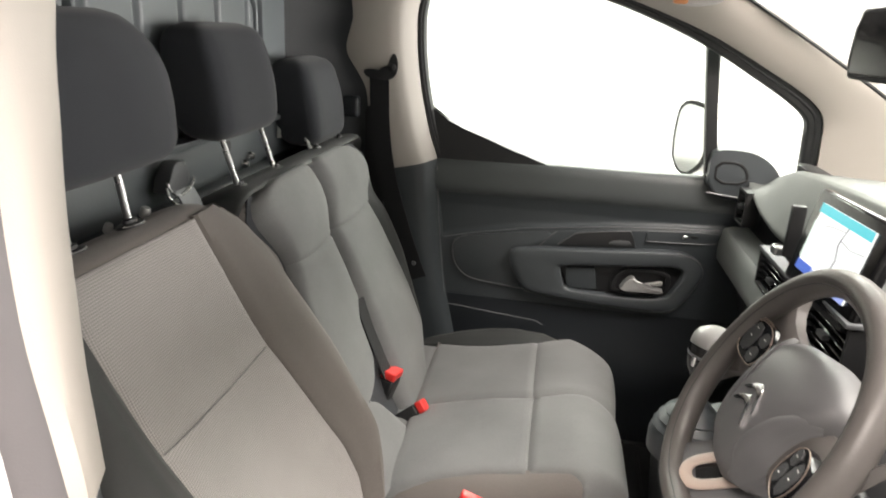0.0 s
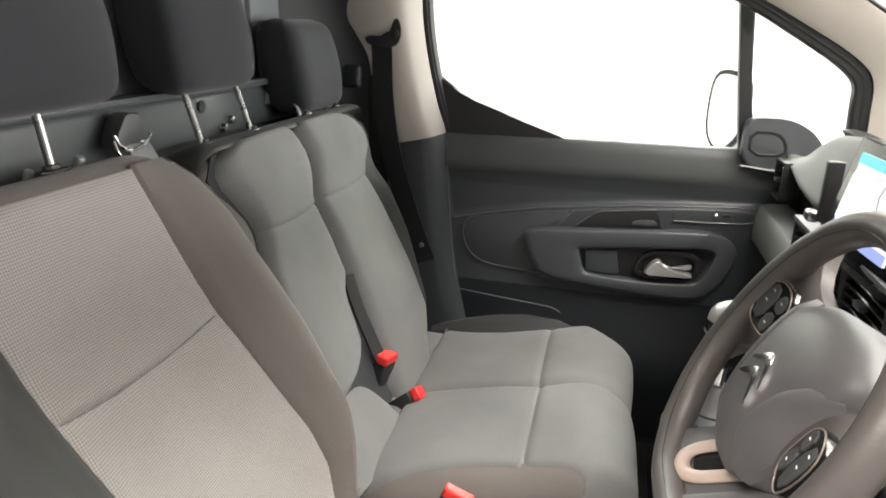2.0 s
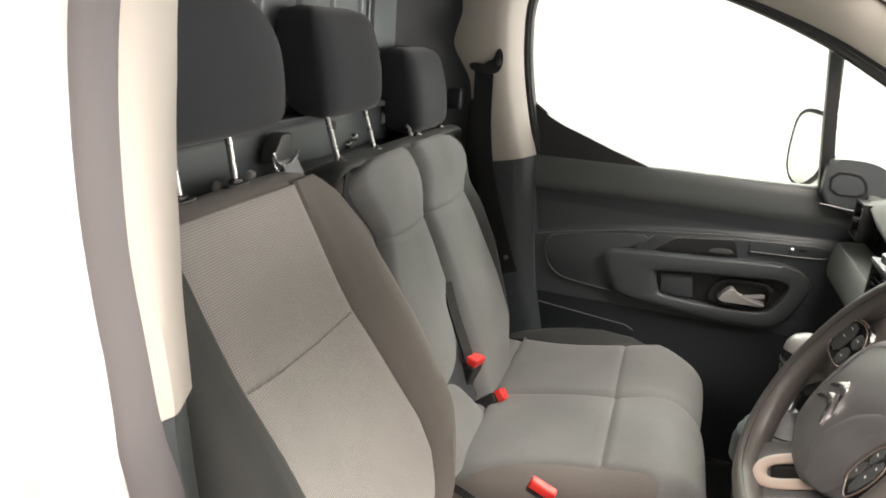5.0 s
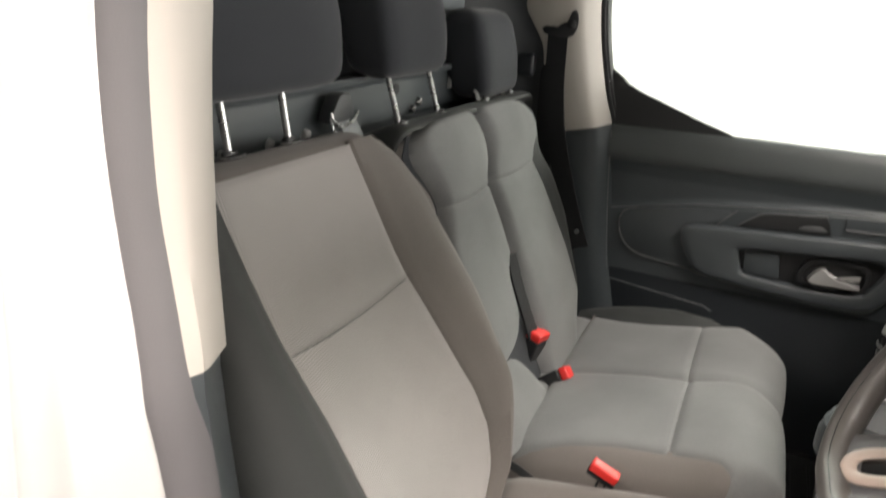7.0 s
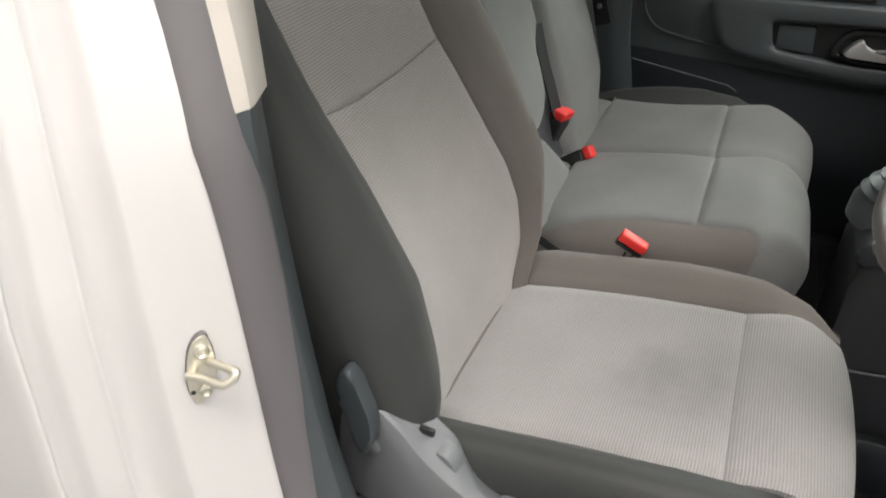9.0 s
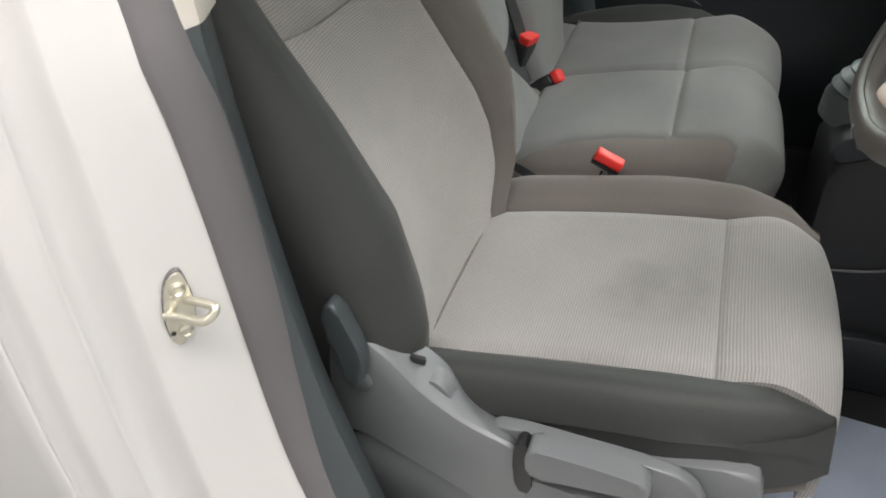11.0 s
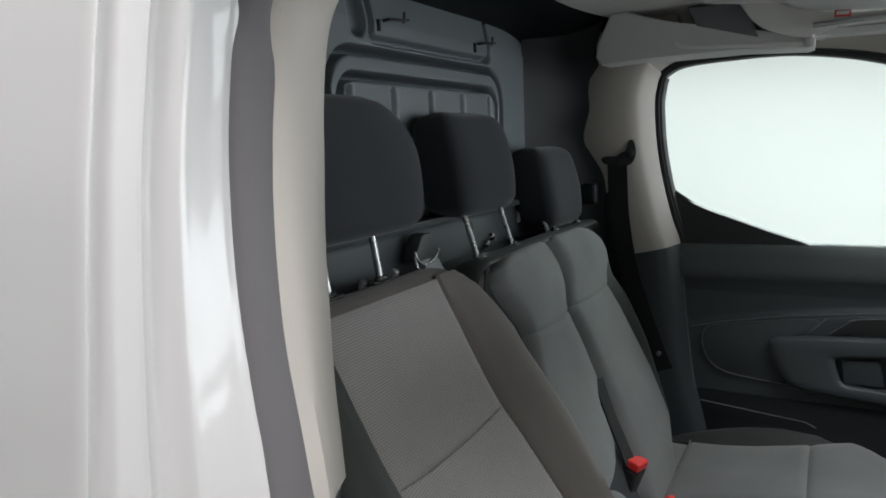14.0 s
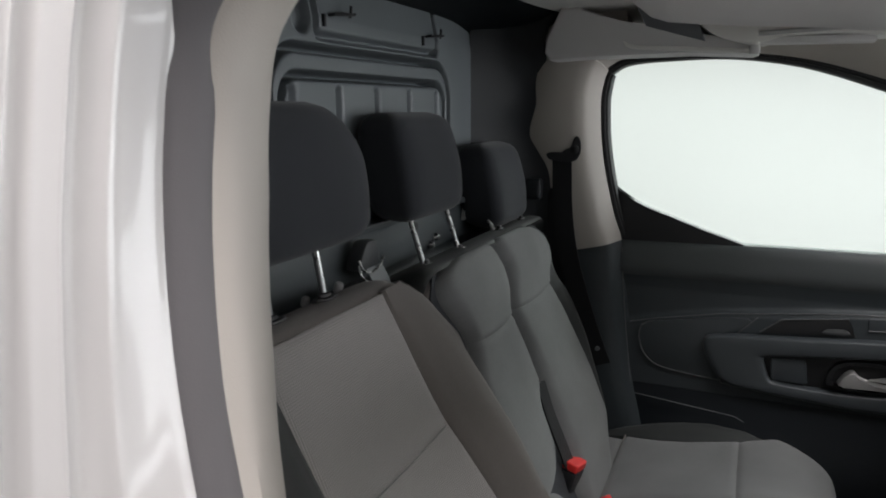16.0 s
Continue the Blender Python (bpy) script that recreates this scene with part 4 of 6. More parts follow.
lever = part("height_lever", prism(soft([(0.298, 0.622), (0.292, 0.645), (0.292, 0.668), (0.300, 0.673), (0.392, 0.673), (0.416, 0.667), (0.424, 0.653), (0.414, 0.643), (0.37, 0.636), (0.32, 0.628)], 2), "y", -0.640, -0.613, 0.009, 4), GREYP, seat, "grey plastic height lever")
# a black plate stands in for the shade between trim and lever
part("lever_gap", prism(soft([(0.284, 0.58), (0.276, 0.640), (0.280, 0.668), (0.292, 0.670), (0.297, 0.640), (0.304, 0.58)], 1), "y", -0.632, -0.615, 0.001), BLACKP, trim, "black plate for the shade in the gap behind the lever")

# passenger bench: two places
bench = thing("passenger_bench", (0.2, 0.23, 0.50), "two-place grey cloth passenger bench with charcoal headrests", "bench seat")
BO = Vector((0.105, 0, 0.668))
MID = 0.215


def bench_back_h(s, w):
    roll = min(w, 1 - w) * 0.28
    fall = -0.024 * max(0, 1 - roll / 0.034) ** 2
    return 0.006 + 0.018 * (1 - (2 * w - 1) ** 2) * math.exp(-((s - 0.17) / 0.13) ** 2) + 0.006 * (1 - (2 * w - 1) ** 4) + 0.012 * math.exp(-((s - 0.50) / 0.06) ** 2) * (1 - (2 * w - 1) ** 2) + fall


def near_edge(s):
    """Near side of the middle backrest: a rounded shoulder over a waist."""
    return ramp(s, [0.13, 0.25, 0.36, 0.41, 0.43, 0.45, 0.48, 0.505, 0.525, 0.545, 0.557, 0.566], [-0.110, -0.105, -0.082, -0.058, -0.052, -0.056, -0.074, -0.091, -0.094, -0.082, -0.058, -0.012])


def far_edge(s):
    return ramp(s, [-0.03, 0.03, 0.07, 0.10, 0.20, 0.30, 0.37, 0.41, 0.43, 0.45, 0.478, 0.50, 0.52, 0.54, 0.556, 0.566], [0.36, 0.415, 0.455, 0.480, 0.476, 0.462, 0.445, 0.426, 0.424, 0.440, 0.482, 0.492, 0.486, 0.462, 0.420, 0.350])


def joint(s):
    """The line on which the two backrests meet: out at the shoulder, in at the waist."""
    return ramp(s, [0.26, 0.29, 0.345, 0.38, 0.404, 0.437, 0.455, 0.47, 0.495, 0.515, 0.54, 0.556, 0.566], [0.168, 0.170, 0.170, 0.163, 0.157, 0.155, 0.168, 0.181, 0.193, 0.195, 0.185, 0.172, 0.150])


def mid_edge(s):
    """Where the outer backrest begins."""
    if s > 0.26:
        return joint(s) + ramp(s, [0.26, 0.53, 0.556, 0.566], [0.002, 0.002, 0.010, 0.045])
    return ramp(s, [-0.03, 0.04, 0.12, 0.22, 0.26], [0.190, 0.172, 0.172, 0.174, 0.168])


def mid_right(s):
    """Where the middle backrest ends: low down it is cut away for the buckles."""
    if s > 0.29:
        return joint(s) - 0.002
    return ramp(s, [0.135, 0.142, 0.155, 0.175, 0.21, 0.245, 0.265, 0.29], [0.020, 0.058, 0.092, 0.116, 0.124, 0.128, 0.140, 0.168])


WAIST = 0.428
for ya, yb, low in ((near_edge, mid_right, 0.135), (mid_edge, far_edge, -0.03)):
    part("backrest_panel_lower", padded(BO, BD, BN, ya, yb, bench_back_h, (low, WAIST), 70, 34, dip=0.0045, bend=(0, -0.008)), PLAIN, bench, "grey cloth backrest panel")
    part("backrest_panel_upper", padded(BO, BD, BN, ya, yb, bench_back_h, (WAIST, 0.566), 34, 34, dip=0.0045, bend=(-0.008, 0)), PLAIN, bench, "grey cloth backrest panel")
part("backrest_side_roll", bolster(BO, BD, BN, lambda s: far_edge(s) - 0.006, lambda s: far_edge(s) + ramp(s, [0.04, 0.10, 0.20, 0.26, 0.36, 0.43, 0.50, 0.56], [0.02, 0.03, 0.075, 0.110, 0.118, 0.105, 0.052, 0.022]), lambda s: -0.014, lambda s: ramp(s, [0, 0.1, 0.4, 0.57], [-0.008, 0.004, 0.004, -0.02]), (0.04, 0.56)), SIDEC, bench, "charcoal cloth side roll")
part("backrest_side_roll", bolster(BO, BD, BN, lambda s: near_edge(s) + 0.006, lambda s: near_edge(s) - ramp(s, [0.12, 0.40, 0.50, 0.56], [0.05, 0.06, 0.042, 0.024]), lambda s: -0.014, lambda s: ramp(s, [0, 0.1, 0.4, 0.57], [0.0, 0.004, 0.0, -0.02]), (0.12, 0.56)), DARK, bench, "dark grey cloth side roll")
# the cloth that rises from the cushion to the foot of the middle backrest
part("backrest_foot", slab(lambda u, w: BO + BD * (-0.005 + 0.165 * u) + Vector((0, -0.125 + (0.235 + 0.03 * (1 - u) - 0.035 * u * u) * w, 0)) + BN * (0.030 - 0.062 * u - 0.02 * abs(2 * w - 1) ** 5), 16, 20, -BN * 0.02), PLAIN, bench, "grey cloth below the middle backrest")


def bench_top(u, w):
    y = -0.118 + 0.678 * w
    a = u * 2.6
    k = min(1, min(w, 1 - w) / 0.08)
    k = math.sqrt(1 - (1 - k) ** 2)
    p = BO + BD * (0.560 - 0.03 * (1 - k)) + Vector((0, y, 0)) - BN * 0.052
    return p + BN * ((0.03 + 0.02 * k) * math.cos(a) if a < 1.57 else 0.08 * math.cos(a)) + BD * 0.02 * math.sin(a)


part("backrest_top", slab(bench_top, 18, 60, -BN * 0.02), SIDEC, bench, "charcoal cloth top edge")
shell(bench, "backrest_body", BO, BD, BN, lambda s: near_edge(s) - 0.015, lambda s: far_edge(s) + 0.05, (-0.05, 0.555), 0.10, HEADCLOTH)
headrest(bench, 0.022, -0.138, 1.262, 1.440, 0.112, 0.105, HEADCLOTH, "raised charcoal cloth headrest", 0.03, 6.5)
headrest(bench, 0.40, -0.130, 1.192, 1.372, 0.105, 0.105, HEADCLOTH, "lowered charcoal cloth headrest", 0.03, 6.5)
for y, n in ((-0.056, False), (0.090, True)):
    post(bench, (-0.130, y, 1.18), (-0.172, y, 1.31), n)
    post_guide(bench, (-0.130, y + 0.004, 1.198), small=True)
for y in (0.305, 0.455):
    post(bench, (-0.14, y, 1.18), (-0.16, y, 1.23))
    post_guide(bench, (-0.13, y, 1.200), small=True)


def bench_c_h(s, w):
    return 0.004 + 0.006 * (1 - (2 * w - 1) ** 4) + 0.006 * math.sin(math.pi * min(1, max(0, s / 0.36)))


def bench_front(ya, yb, s0, s1, drop, cut):
    def at(u, w):
        back = cut(w)
        ctrl = [(s0, bench_c_h(s0, w)), (s0 + (s1 - s0) * 0.45, 0.010), (s1 - 0.03 - back, -0.012), (s1 - back, -0.06), (s1 - 0.025 - back, -drop)]
        q = smooth_line([(a, 0, b) for a, b in ctrl], 25)[round(u * 24)]
        y = ya + (yb(s0 + (s1 - s0) * min(1, u * 1.6)) - ya) * w
        return BO + CD * q.x + Vector((0, y, 0)) + CN * (q.z + edge_dip(w, min(1, u + 0.02), 0, 0.06, 0.008) - 0.030 * max(0, w - 0.78) ** 2 / 0.0484 * min(1, u * 2.5))
    return at


NE, FE, SEAM = -0.045, 0.505, 0.27


def far_seam(s):
    """Far seam of the outer cushion: an arch, beyond which its side is dark."""
    return ramp(s, [-0.03, 0.01, 0.05, 0.10, 0.163, 0.23, 0.27, 0.30, 0.33, 0.37], [0.535, 0.528, 0.508, 0.487, 0.474, 0.472, 0.478, 0.492, 0.508, 0.522])


part("cushion_panel", padded(BO, CD, CN, lambda s: MID, far_seam, bench_c_h, (0.010, SEAM), 30, 26), PLAIN, bench, "grey cloth cushion panel")
part("cushion_front", slab(bench_front(MID, far_seam, SEAM, 0.436, 0.13, lambda w: 0.008 * (2 * w - 1) ** 2 + 0.55 * max(0, w - 0.62) ** 2), 24, 24, -CN * 0.02 - CD * 0.02), PLAIN, bench, "grey cloth cushion front")


def mid_surface(p, y):
    """The middle cushion's skin: p runs from its rear (0) over the front seam (3/7) and the nose (1); it falls away at its near side."""
    out = max(0.0, -0.040 - y)
    fall = -7.5 * out**2 - 60 * max(0, out - 0.05) ** 2
    w = min(1, max(0, (MID - y) / 0.26))
    swell = 0.006 * (1 - (2 * w - 1) ** 4)
    back = 0.010 * (1 - w) ** 6 + 3.0 * out**1.45
    s1 = 0.436
    ctrl = [(-0.03, 0.002 + swell), (0.08, 0.008 + swell), (0.19, 0.010 + swell), (SEAM, 0.006 + swell), (0.355 - back * 0.35, 0.009 + swell), (s1 - 0.03 - back, -0.010), (s1 - back, -0.06), (s1 - 0.02 - back, -0.13)]
    q = smooth_line([(a, 0, b) for a, b in ctrl], 141)[min(140, round(p * 140))]
    return q, fall * (1 if p < 0.8 else max(0, (1 - p) / 0.2))


PS = 3 / 7


def mid_seam(p):
    """Seam between the pale top cloth and the dark side: an arch that drops away at both ends."""
    return ramp(p, [0, 0.03, 0.10, 0.18, 0.28, 0.46, 0.56, 0.64, 0.72], [-0.118, -0.108, -0.078, -0.058, -0.050, -0.050, -0.060, -0.085, -0.120])


def mid_patch(p0, p1, ya, yb, off):
    def at(u, w):
        p = p0 + (p1 - p0) * u
        down = 0.0
        if p1 > 0.99:
            # the near side of the front turns down
            down = 0.10 * max(0, 1 - w / 0.14) * ramp(p, [0.58, 0.70, 1], [0, 1, 0.3])
            w = max(0, (w - 0.14) / 0.86)
        y = ya(p) + (yb(p) - ya(p)) * w
        q, fall = mid_surface(p, y)
        fall -= down
        dip = edge_dip(w, u if p1 < 0.99 else min(0.5, u), 0, 0.05, 0.007) if off == 0 else off
        return BO + CD * q.x + Vector((0, y, 0)) + CN * (q.z + fall + dip)
    return at


part("cushion_panel", slab(mid_patch(0.055, PS, mid_seam, lambda p: MID, 0), 40, 36, -CN * 0.02), PLAIN, bench, "grey cloth cushion panel")
part("cushion_front", slab(mid_patch(PS, 1, mid_seam, lambda p: MID, 0), 50, 36, -CN * 0.02 - CD * 0.015), PLAIN, bench, "grey cloth cushion front")
part("cushion_side_roll", slab(mid_patch(0.0, 0.70, lambda p: -0.124, lambda p: max(-0.1235, mid_seam(p) + 0.012), -0.004), 50, 14, -CN * 0.09), DARK, bench, "dark grey cloth side roll")
part("cushion_side_roll", bolster(BO, CD, CN, lambda s: far_seam(s) - 0.004, lambda s: far_seam(s) + ramp(s, [-0.03, 0.02, 0.10, 0.20, 0.27, 0.31, 0.345], [0.035, 0.06, 0.112, 0.122, 0.095, 0.055, 0.012]), lambda s: 0.002 + ramp(s, [0.26, 0.345], [0, -0.030]), lambda s: ramp(s, [-0.03, 0.06, 0.15, 0.22, 0.28, 0.345], [0.008, 0.020, 0.024, 0.018, 0.004, -0.034]), (-0.03, 0.345), deep=0.06), SIDEC, bench, "charcoal cloth side roll")
shell(bench, "cushion_body", BO - CN * 0.02, CD, CN, lambda s: NE + 0.02, lambda s: FE, (-0.05, 0.37), 0.11, DARK)
for ya, yb in ((-0.10, MID), (MID, FE)):
    part("cushion_rear_strip", padded(BO, CD, CN, lambda s: ya, lambda s: yb, lambda s, w: 0.006 + 0.25 * max(0, 0.010 - s), (-0.05, 0.010), 8, 20, dip=0.004), PLAIN, bench, "grey cloth strip along the back of the cushion")

# rear seams as dark cords, their colour carrying the crease shading too
for ya, yb in ((-0.112, MID - 0.012), (MID + 0.008, 0.525)):
    part("seam", tube(smooth_line([BO + CD * (0.013 + 0.01 * (0.5 - y)) + CN * 0.0045 + Vector((0, y, 0)) for y in np.linspace(ya, yb, 8)], 24), 0.0022, 6), DARK, bench, "dark cord for the rear seam and its crease shading")

# ---- passenger door ----
def resample(pts, n):
    """Even points round a closed outline, from its leftmost point."""
    k = min(range(len(pts)), key=lambda i: pts[i][0])
    pts = pts[k:] + pts[:k]
    p = np.array(pts + [pts[0]])
    d = np.r_[0, np.cumsum(np.hypot(*np.diff(p, axis=0).T))]
    q = np.linspace(0, d[-1], n, endpoint=False)
    return list(zip(np.interp(q, d, p[:, 0]), np.interp(q, d, p[:, 1])))


def framed(outer, inner, y_back, y_front, y_in, n=72, r=0.008):
    """A rounded frame between two outlines in (x, z), standing out from y_back to y_front, its inner wall running back to y_in."""
    o, i = resample(outer, n), resample(inner, n)
    mid = lambda f: [(a[0] + (b[0] - a[0]) * f, a[1] + (b[1] - a[1]) * f) for a, b in zip(o, i)]
    sg = 1 if y_back > y_front else -1
    rings = [(o, y_back), (o, y_front + sg * r), (mid(0.06), y_front + sg * r * 0.3), (mid(0.16), y_front), (mid(0.84), y_front), (mid(0.94), y_front + sg * r * 0.3), (i, y_front + sg * r), (i, y_in)]
    own = bmesh.new()
    rows = [[own.verts.new((x, y, z)) for x, z in ring] for ring, y in rings]
    for a, b in zip(rows, rows[1:]):
        for k in range(n):
            own.faces.new((a[k], a[(k + 1) % n], b[(k + 1) % n], b[k]))
    return own


door = thing("door_1", (0.45, 0.74, 0.40), "closed passenger door with charcoal plastic lining and window", "door", kind="structure")


def lining(u, v):
    z = ramp(v, [0, 0.4, 0.6, 1], [0.748, 0.92, 1.02, 1.115])
    return lining_at(u, z)


def lining_at(u, z):
    x0 = ramp(z, ZS, XS) - 0.02
    x = x0 + (1.0 - x0) * u
    line = ramp(x, [0.088, 0.152, 0.208, 0.304, 0.384, 0.514, 0.641, 0.787, 0.95], [0.908, 0.924, 0.934, 0.953, 0.962, 0.977, 0.986, 0.994, 0.998])
    # sloping top ledge, hollow under it, then a step out at the trim line
    y = ramp(z, [0.0, 0.90, 1.00, 1.04, 1.058, 1.066, 1.073, 1.080, 1.104, 1.110, 1.115], [0.716, 0.716, 0.710, 0.700, 0.6965, 0.698, 0.701, 0.706, 0.722, 0.730, 0.737])
    y -= 0.020 / (1 + math.exp((z - line) / 0.003))
    # lower shell swells out round the speaker and pocket
    y -= 0.030 * math.exp(-((z - 0.55) / 0.12) ** 2) * min(1, max(0, (x - 0.1) / 0.15))
    return Vector((x, y, z))


part("door_lining", slab(lining, 70, 160, (0, 0.04, 0)), DOORP, door, "charcoal grained plastic lining")
# lower shell in near black: shade under the armrest put into its colour
part("door_pocket", slab(lambda u, v: lining_at(u, 0.32 + 0.427 * v), 40, 44, (0, 0.04, 0)), LININGP, door, "moulded lower shell with speaker and pocket, blackened for the shade below the armrest")
pad = soft([(0.165, 0.922), (0.122, 0.908), (0.112, 0.880), (0.126, 0.830), (0.160, 0.801), (0.23, 0.791), (0.310, 0.786), (0.288, 0.825), (0.270, 0.862), (0.267, 0.889), (0.28, 0.901), (0.345, 0.909), (0.384, 0.952), (0.304, 0.944)], 1)
part("door_pad", prism(pad, "y", 0.690, 0.705, 0.003, 2), ARMP, door)
arm_out = [(0.268, 0.889), (0.280, 0.902), (0.34, 0.909), (0.47, 0.917), (0.585, 0.926), (0.686, 0.933), (0.728, 0.925), (0.762, 0.90), (0.762, 0.865), (0.722, 0.790), (0.690, 0.767), (0.62, 0.763), (0.512, 0.768), (0.401, 0.776), (0.314, 0.785), (0.289, 0.825), (0.272, 0.860)]
arm_in = [(0.404, 0.858), (0.409, 0.867), (0.50, 0.876), (0.62, 0.887), (0.69, 0.893), (0.712, 0.885), (0.714, 0.868), (0.694, 0.825), (0.676, 0.803), (0.562, 0.797), (0.44, 0.801), (0.420, 0.808), (0.412, 0.830)]
arm = part("armrest", framed(soft(arm_out, 1), soft(arm_in, 1), 0.705, 0.668, 0.712, 120, 0.005), ARMP, door, "charcoal armrest with pull recess", sharp=60)
part("recess_back", prism(soft([(0.39, 0.79), (0.39, 0.88), (0.73, 0.90), (0.73, 0.79)], 1), "y", 0.694, 0.702, 0.001), BLACKP, arm, "black recess")
part("pull_cup", prism([(0.428, 0.806), (0.424, 0.812), (0.420, 0.856), (0.424, 0.860), (0.490, 0.866), (0.495, 0.862), (0.503, 0.810), (0.498, 0.806)], "y", 0.682, 0.696, 0.003), DOORP, arm, "dark plastic pull cup")
part("handle_bezel", framed(soft([(0.540, 0.803), (0.536, 0.835), (0.560, 0.872), (0.62, 0.880), (0.685, 0.874), (0.69, 0.83), (0.672, 0.803)], 1), soft([(0.552, 0.811), (0.550, 0.838), (0.568, 0.864), (0.62, 0.870), (0.674, 0.864), (0.678, 0.832), (0.664, 0.811)], 1), 0.696, 0.680, 0.695, 60, 0.003), BLACKP, arm)
handle = part("door_handle", prism(soft([(0.556, 0.818), (0.574, 0.848), (0.586, 0.857), (0.596, 0.855), (0.603, 0.838), (0.640, 0.832), (0.668, 0.830), (0.668, 0.822), (0.62, 0.822)], 1), "y", 0.656, 0.684, 0.004, 3), SATIN, arm, "satin silver inner door handle")
# a triangular glint, modelled as a bright sliver
part("handle_glint", prism(soft([(0.618, 0.838), (0.640, 0.842), (0.668, 0.851), (0.666, 0.836)], 1), "y", 0.672, 0.684, 0.002), SATIN, handle, "satin silver sliver for a glint beside the handle")
# the shadow under the handle, put in as a black strip
part("handle_shadow_gap", prism(soft([(0.562, 0.810), (0.565, 0.816), (0.668, 0.818), (0.668, 0.811)], 1), "y", 0.676, 0.690, 0.001), GLOSSB, handle, "black strip for the shadow below the handle")
part("switch_recess", prism([(0.392, 0.917), (0.428, 0.947), (0.447, 0.957), (0.573, 0.973), (0.582, 0.953), (0.590, 0.931)], "y", 0.688, 0.703, 0.003), BLACKP, door, "black grip recess")
part("grip_pocket", prism(soft([(0.52, 0.931), (0.525, 0.942), (0.555, 0.948), (0.574, 0.945), (0.58, 0.934)], 1), "y", 0.684, 0.690, 0.002), DASHP, door, "grey pocket edge")
sw = part("switch_plate", prism(soft([(0.612, 0.950), (0.612, 0.974), (0.62, 0.978), (0.79, 0.986), (0.796, 0.978), (0.784, 0.960), (0.77, 0.957), (0.622, 0.946)], 1), "y", 0.689, 0.705, 0.002), DOORP, door, "flat switch plate")
part("lock_button", lathe([(0.006, 0), (0.006, 0.005), (0.004, 0.007), (0.001, 0.0075)], Matrix.Translation((0.705, 0.690, 0.970)) @ Matrix.Rotation(radians(90), 4, "X"), 12), CHROME, sw, "bright round button")
part("lock_symbol", box(0.720, 0.738, 0.6875, 0.690, 0.9675, 0.9755, 0.001), BLACKP, sw, "black marking")
# thin pale beads paint the highlights on the edges between the door's mouldings
EDGES = (
    [(0.088, 0.6935, 0.908), (0.152, 0.6935, 0.924), (0.208, 0.6935, 0.935), (0.304, 0.6935, 0.953), (0.384, 0.6935, 0.962), (0.514, 0.6935, 0.977), (0.641, 0.6935, 0.986), (0.787, 0.6935, 0.994)],
    [(0.150, 0.690, 0.920), (0.120, 0.690, 0.905), (0.113, 0.690, 0.872), (0.128, 0.690, 0.830), (0.163, 0.690, 0.802), (0.23, 0.690, 0.791), (0.312, 0.688, 0.785)],
    [(0.340, 0.672, 0.906), (0.283, 0.674, 0.899), (0.270, 0.675, 0.887), (0.273, 0.675, 0.860), (0.290, 0.675, 0.825), (0.314, 0.675, 0.787)],
    [(0.314, 0.678, 0.783), (0.401, 0.678, 0.774), (0.512, 0.678, 0.766), (0.62, 0.678, 0.761), (0.69, 0.678, 0.765), (0.712, 0.678, 0.780)],
    [(0.345, 0.6885, 0.911), (0.385, 0.6885, 0.954)],
    [(0.392, 0.687, 0.920), (0.426, 0.687, 0.947), (0.447, 0.687, 0.957), (0.573, 0.687, 0.973)],
    [(0.614, 0.688, 0.950), (0.70, 0.688, 0.953), (0.775, 0.688, 0.958), (0.793, 0.688, 0.972)],
    [(0.690, 0.668, 0.932), (0.728, 0.668, 0.923), (0.752, 0.669, 0.909)],
    [(0.425, 0.671, 0.804), (0.45, 0.670, 0.799), (0.562, 0.670, 0.795), (0.668, 0.670, 0.800)],
    [(0.060, 0.700, 1.097), (0.070, 0.697, 0.970), (0.087, 0.694, 0.823), (0.100, 0.690, 0.732), (0.122, 0.684, 0.622), (0.16, 0.68, 0.52)],
    [(0.46, 0.690, 0.533), (0.55, 0.690, 0.527), (0.60, 0.690, 0.524), (0.70, 0.690, 0.513), (0.80, 0.690, 0.500)],
    [(0.60, 0.690, 0.617), (0.68, 0.690, 0.610), (0.76, 0.690, 0.600), (0.80, 0.690, 0.590)],
    [(0.112, 0.682, 0.721), (0.206, 0.678, 0.714), (0.33, 0.675, 0.704), (0.351, 0.674, 0.702), (0.373, 0.673, 0.692)],
)
for pts in EDGES:
    part("panel_edge", tube(smooth_line(pts, 32), 0.0014, 6), EDGEP, door, "thin pale bead for the highlight on a moulding edge")

# window frame of the door: black run round the glass, triangle, divider bar, sill rubber
fr = along_opening([(-0.016, 0.020), (0.0, 0.012), (0.004, 0.006), (0.026, 0.010), (0.030, 0.016), (0.030, 0.04), (-0.016, 0.045)], 1, I_TRIM, N_OPEN, True, grow=True)
frame_part = part("window_frame", fr, RUBBERB, door, "black window frame")
part("frame_ridge", along_opening(round_profile(0.014, 0.008, 0.003, 0.003, 8), 1, I_TRIM, N_OPEN, True, grow=True), RUBBERB, frame_part)
part("corner_panel", prism([(0.020, 1.104), (0.008, 1.20), (0.002, 1.30), (0.018, 1.266), (0.038, 1.243), (0.064, 1.225), (0.084, 1.216), (0.12, 1.199), (0.18, 1.178), (0.25, 1.152), (0.33, 1.126), (0.38, 1.108)], "y", 0.712, 0.735, 0.004), BLACKP, door, "black triangular corner panel")
part("window_divider", prism([(0.688, 1.440), (0.722, 1.424), (0.738, 1.27), (0.768, 1.105), (0.735, 1.105), (0.712, 1.27)], "y", 0.700, 0.73, 0.005), RUBBERB, door, "black window divider bar")
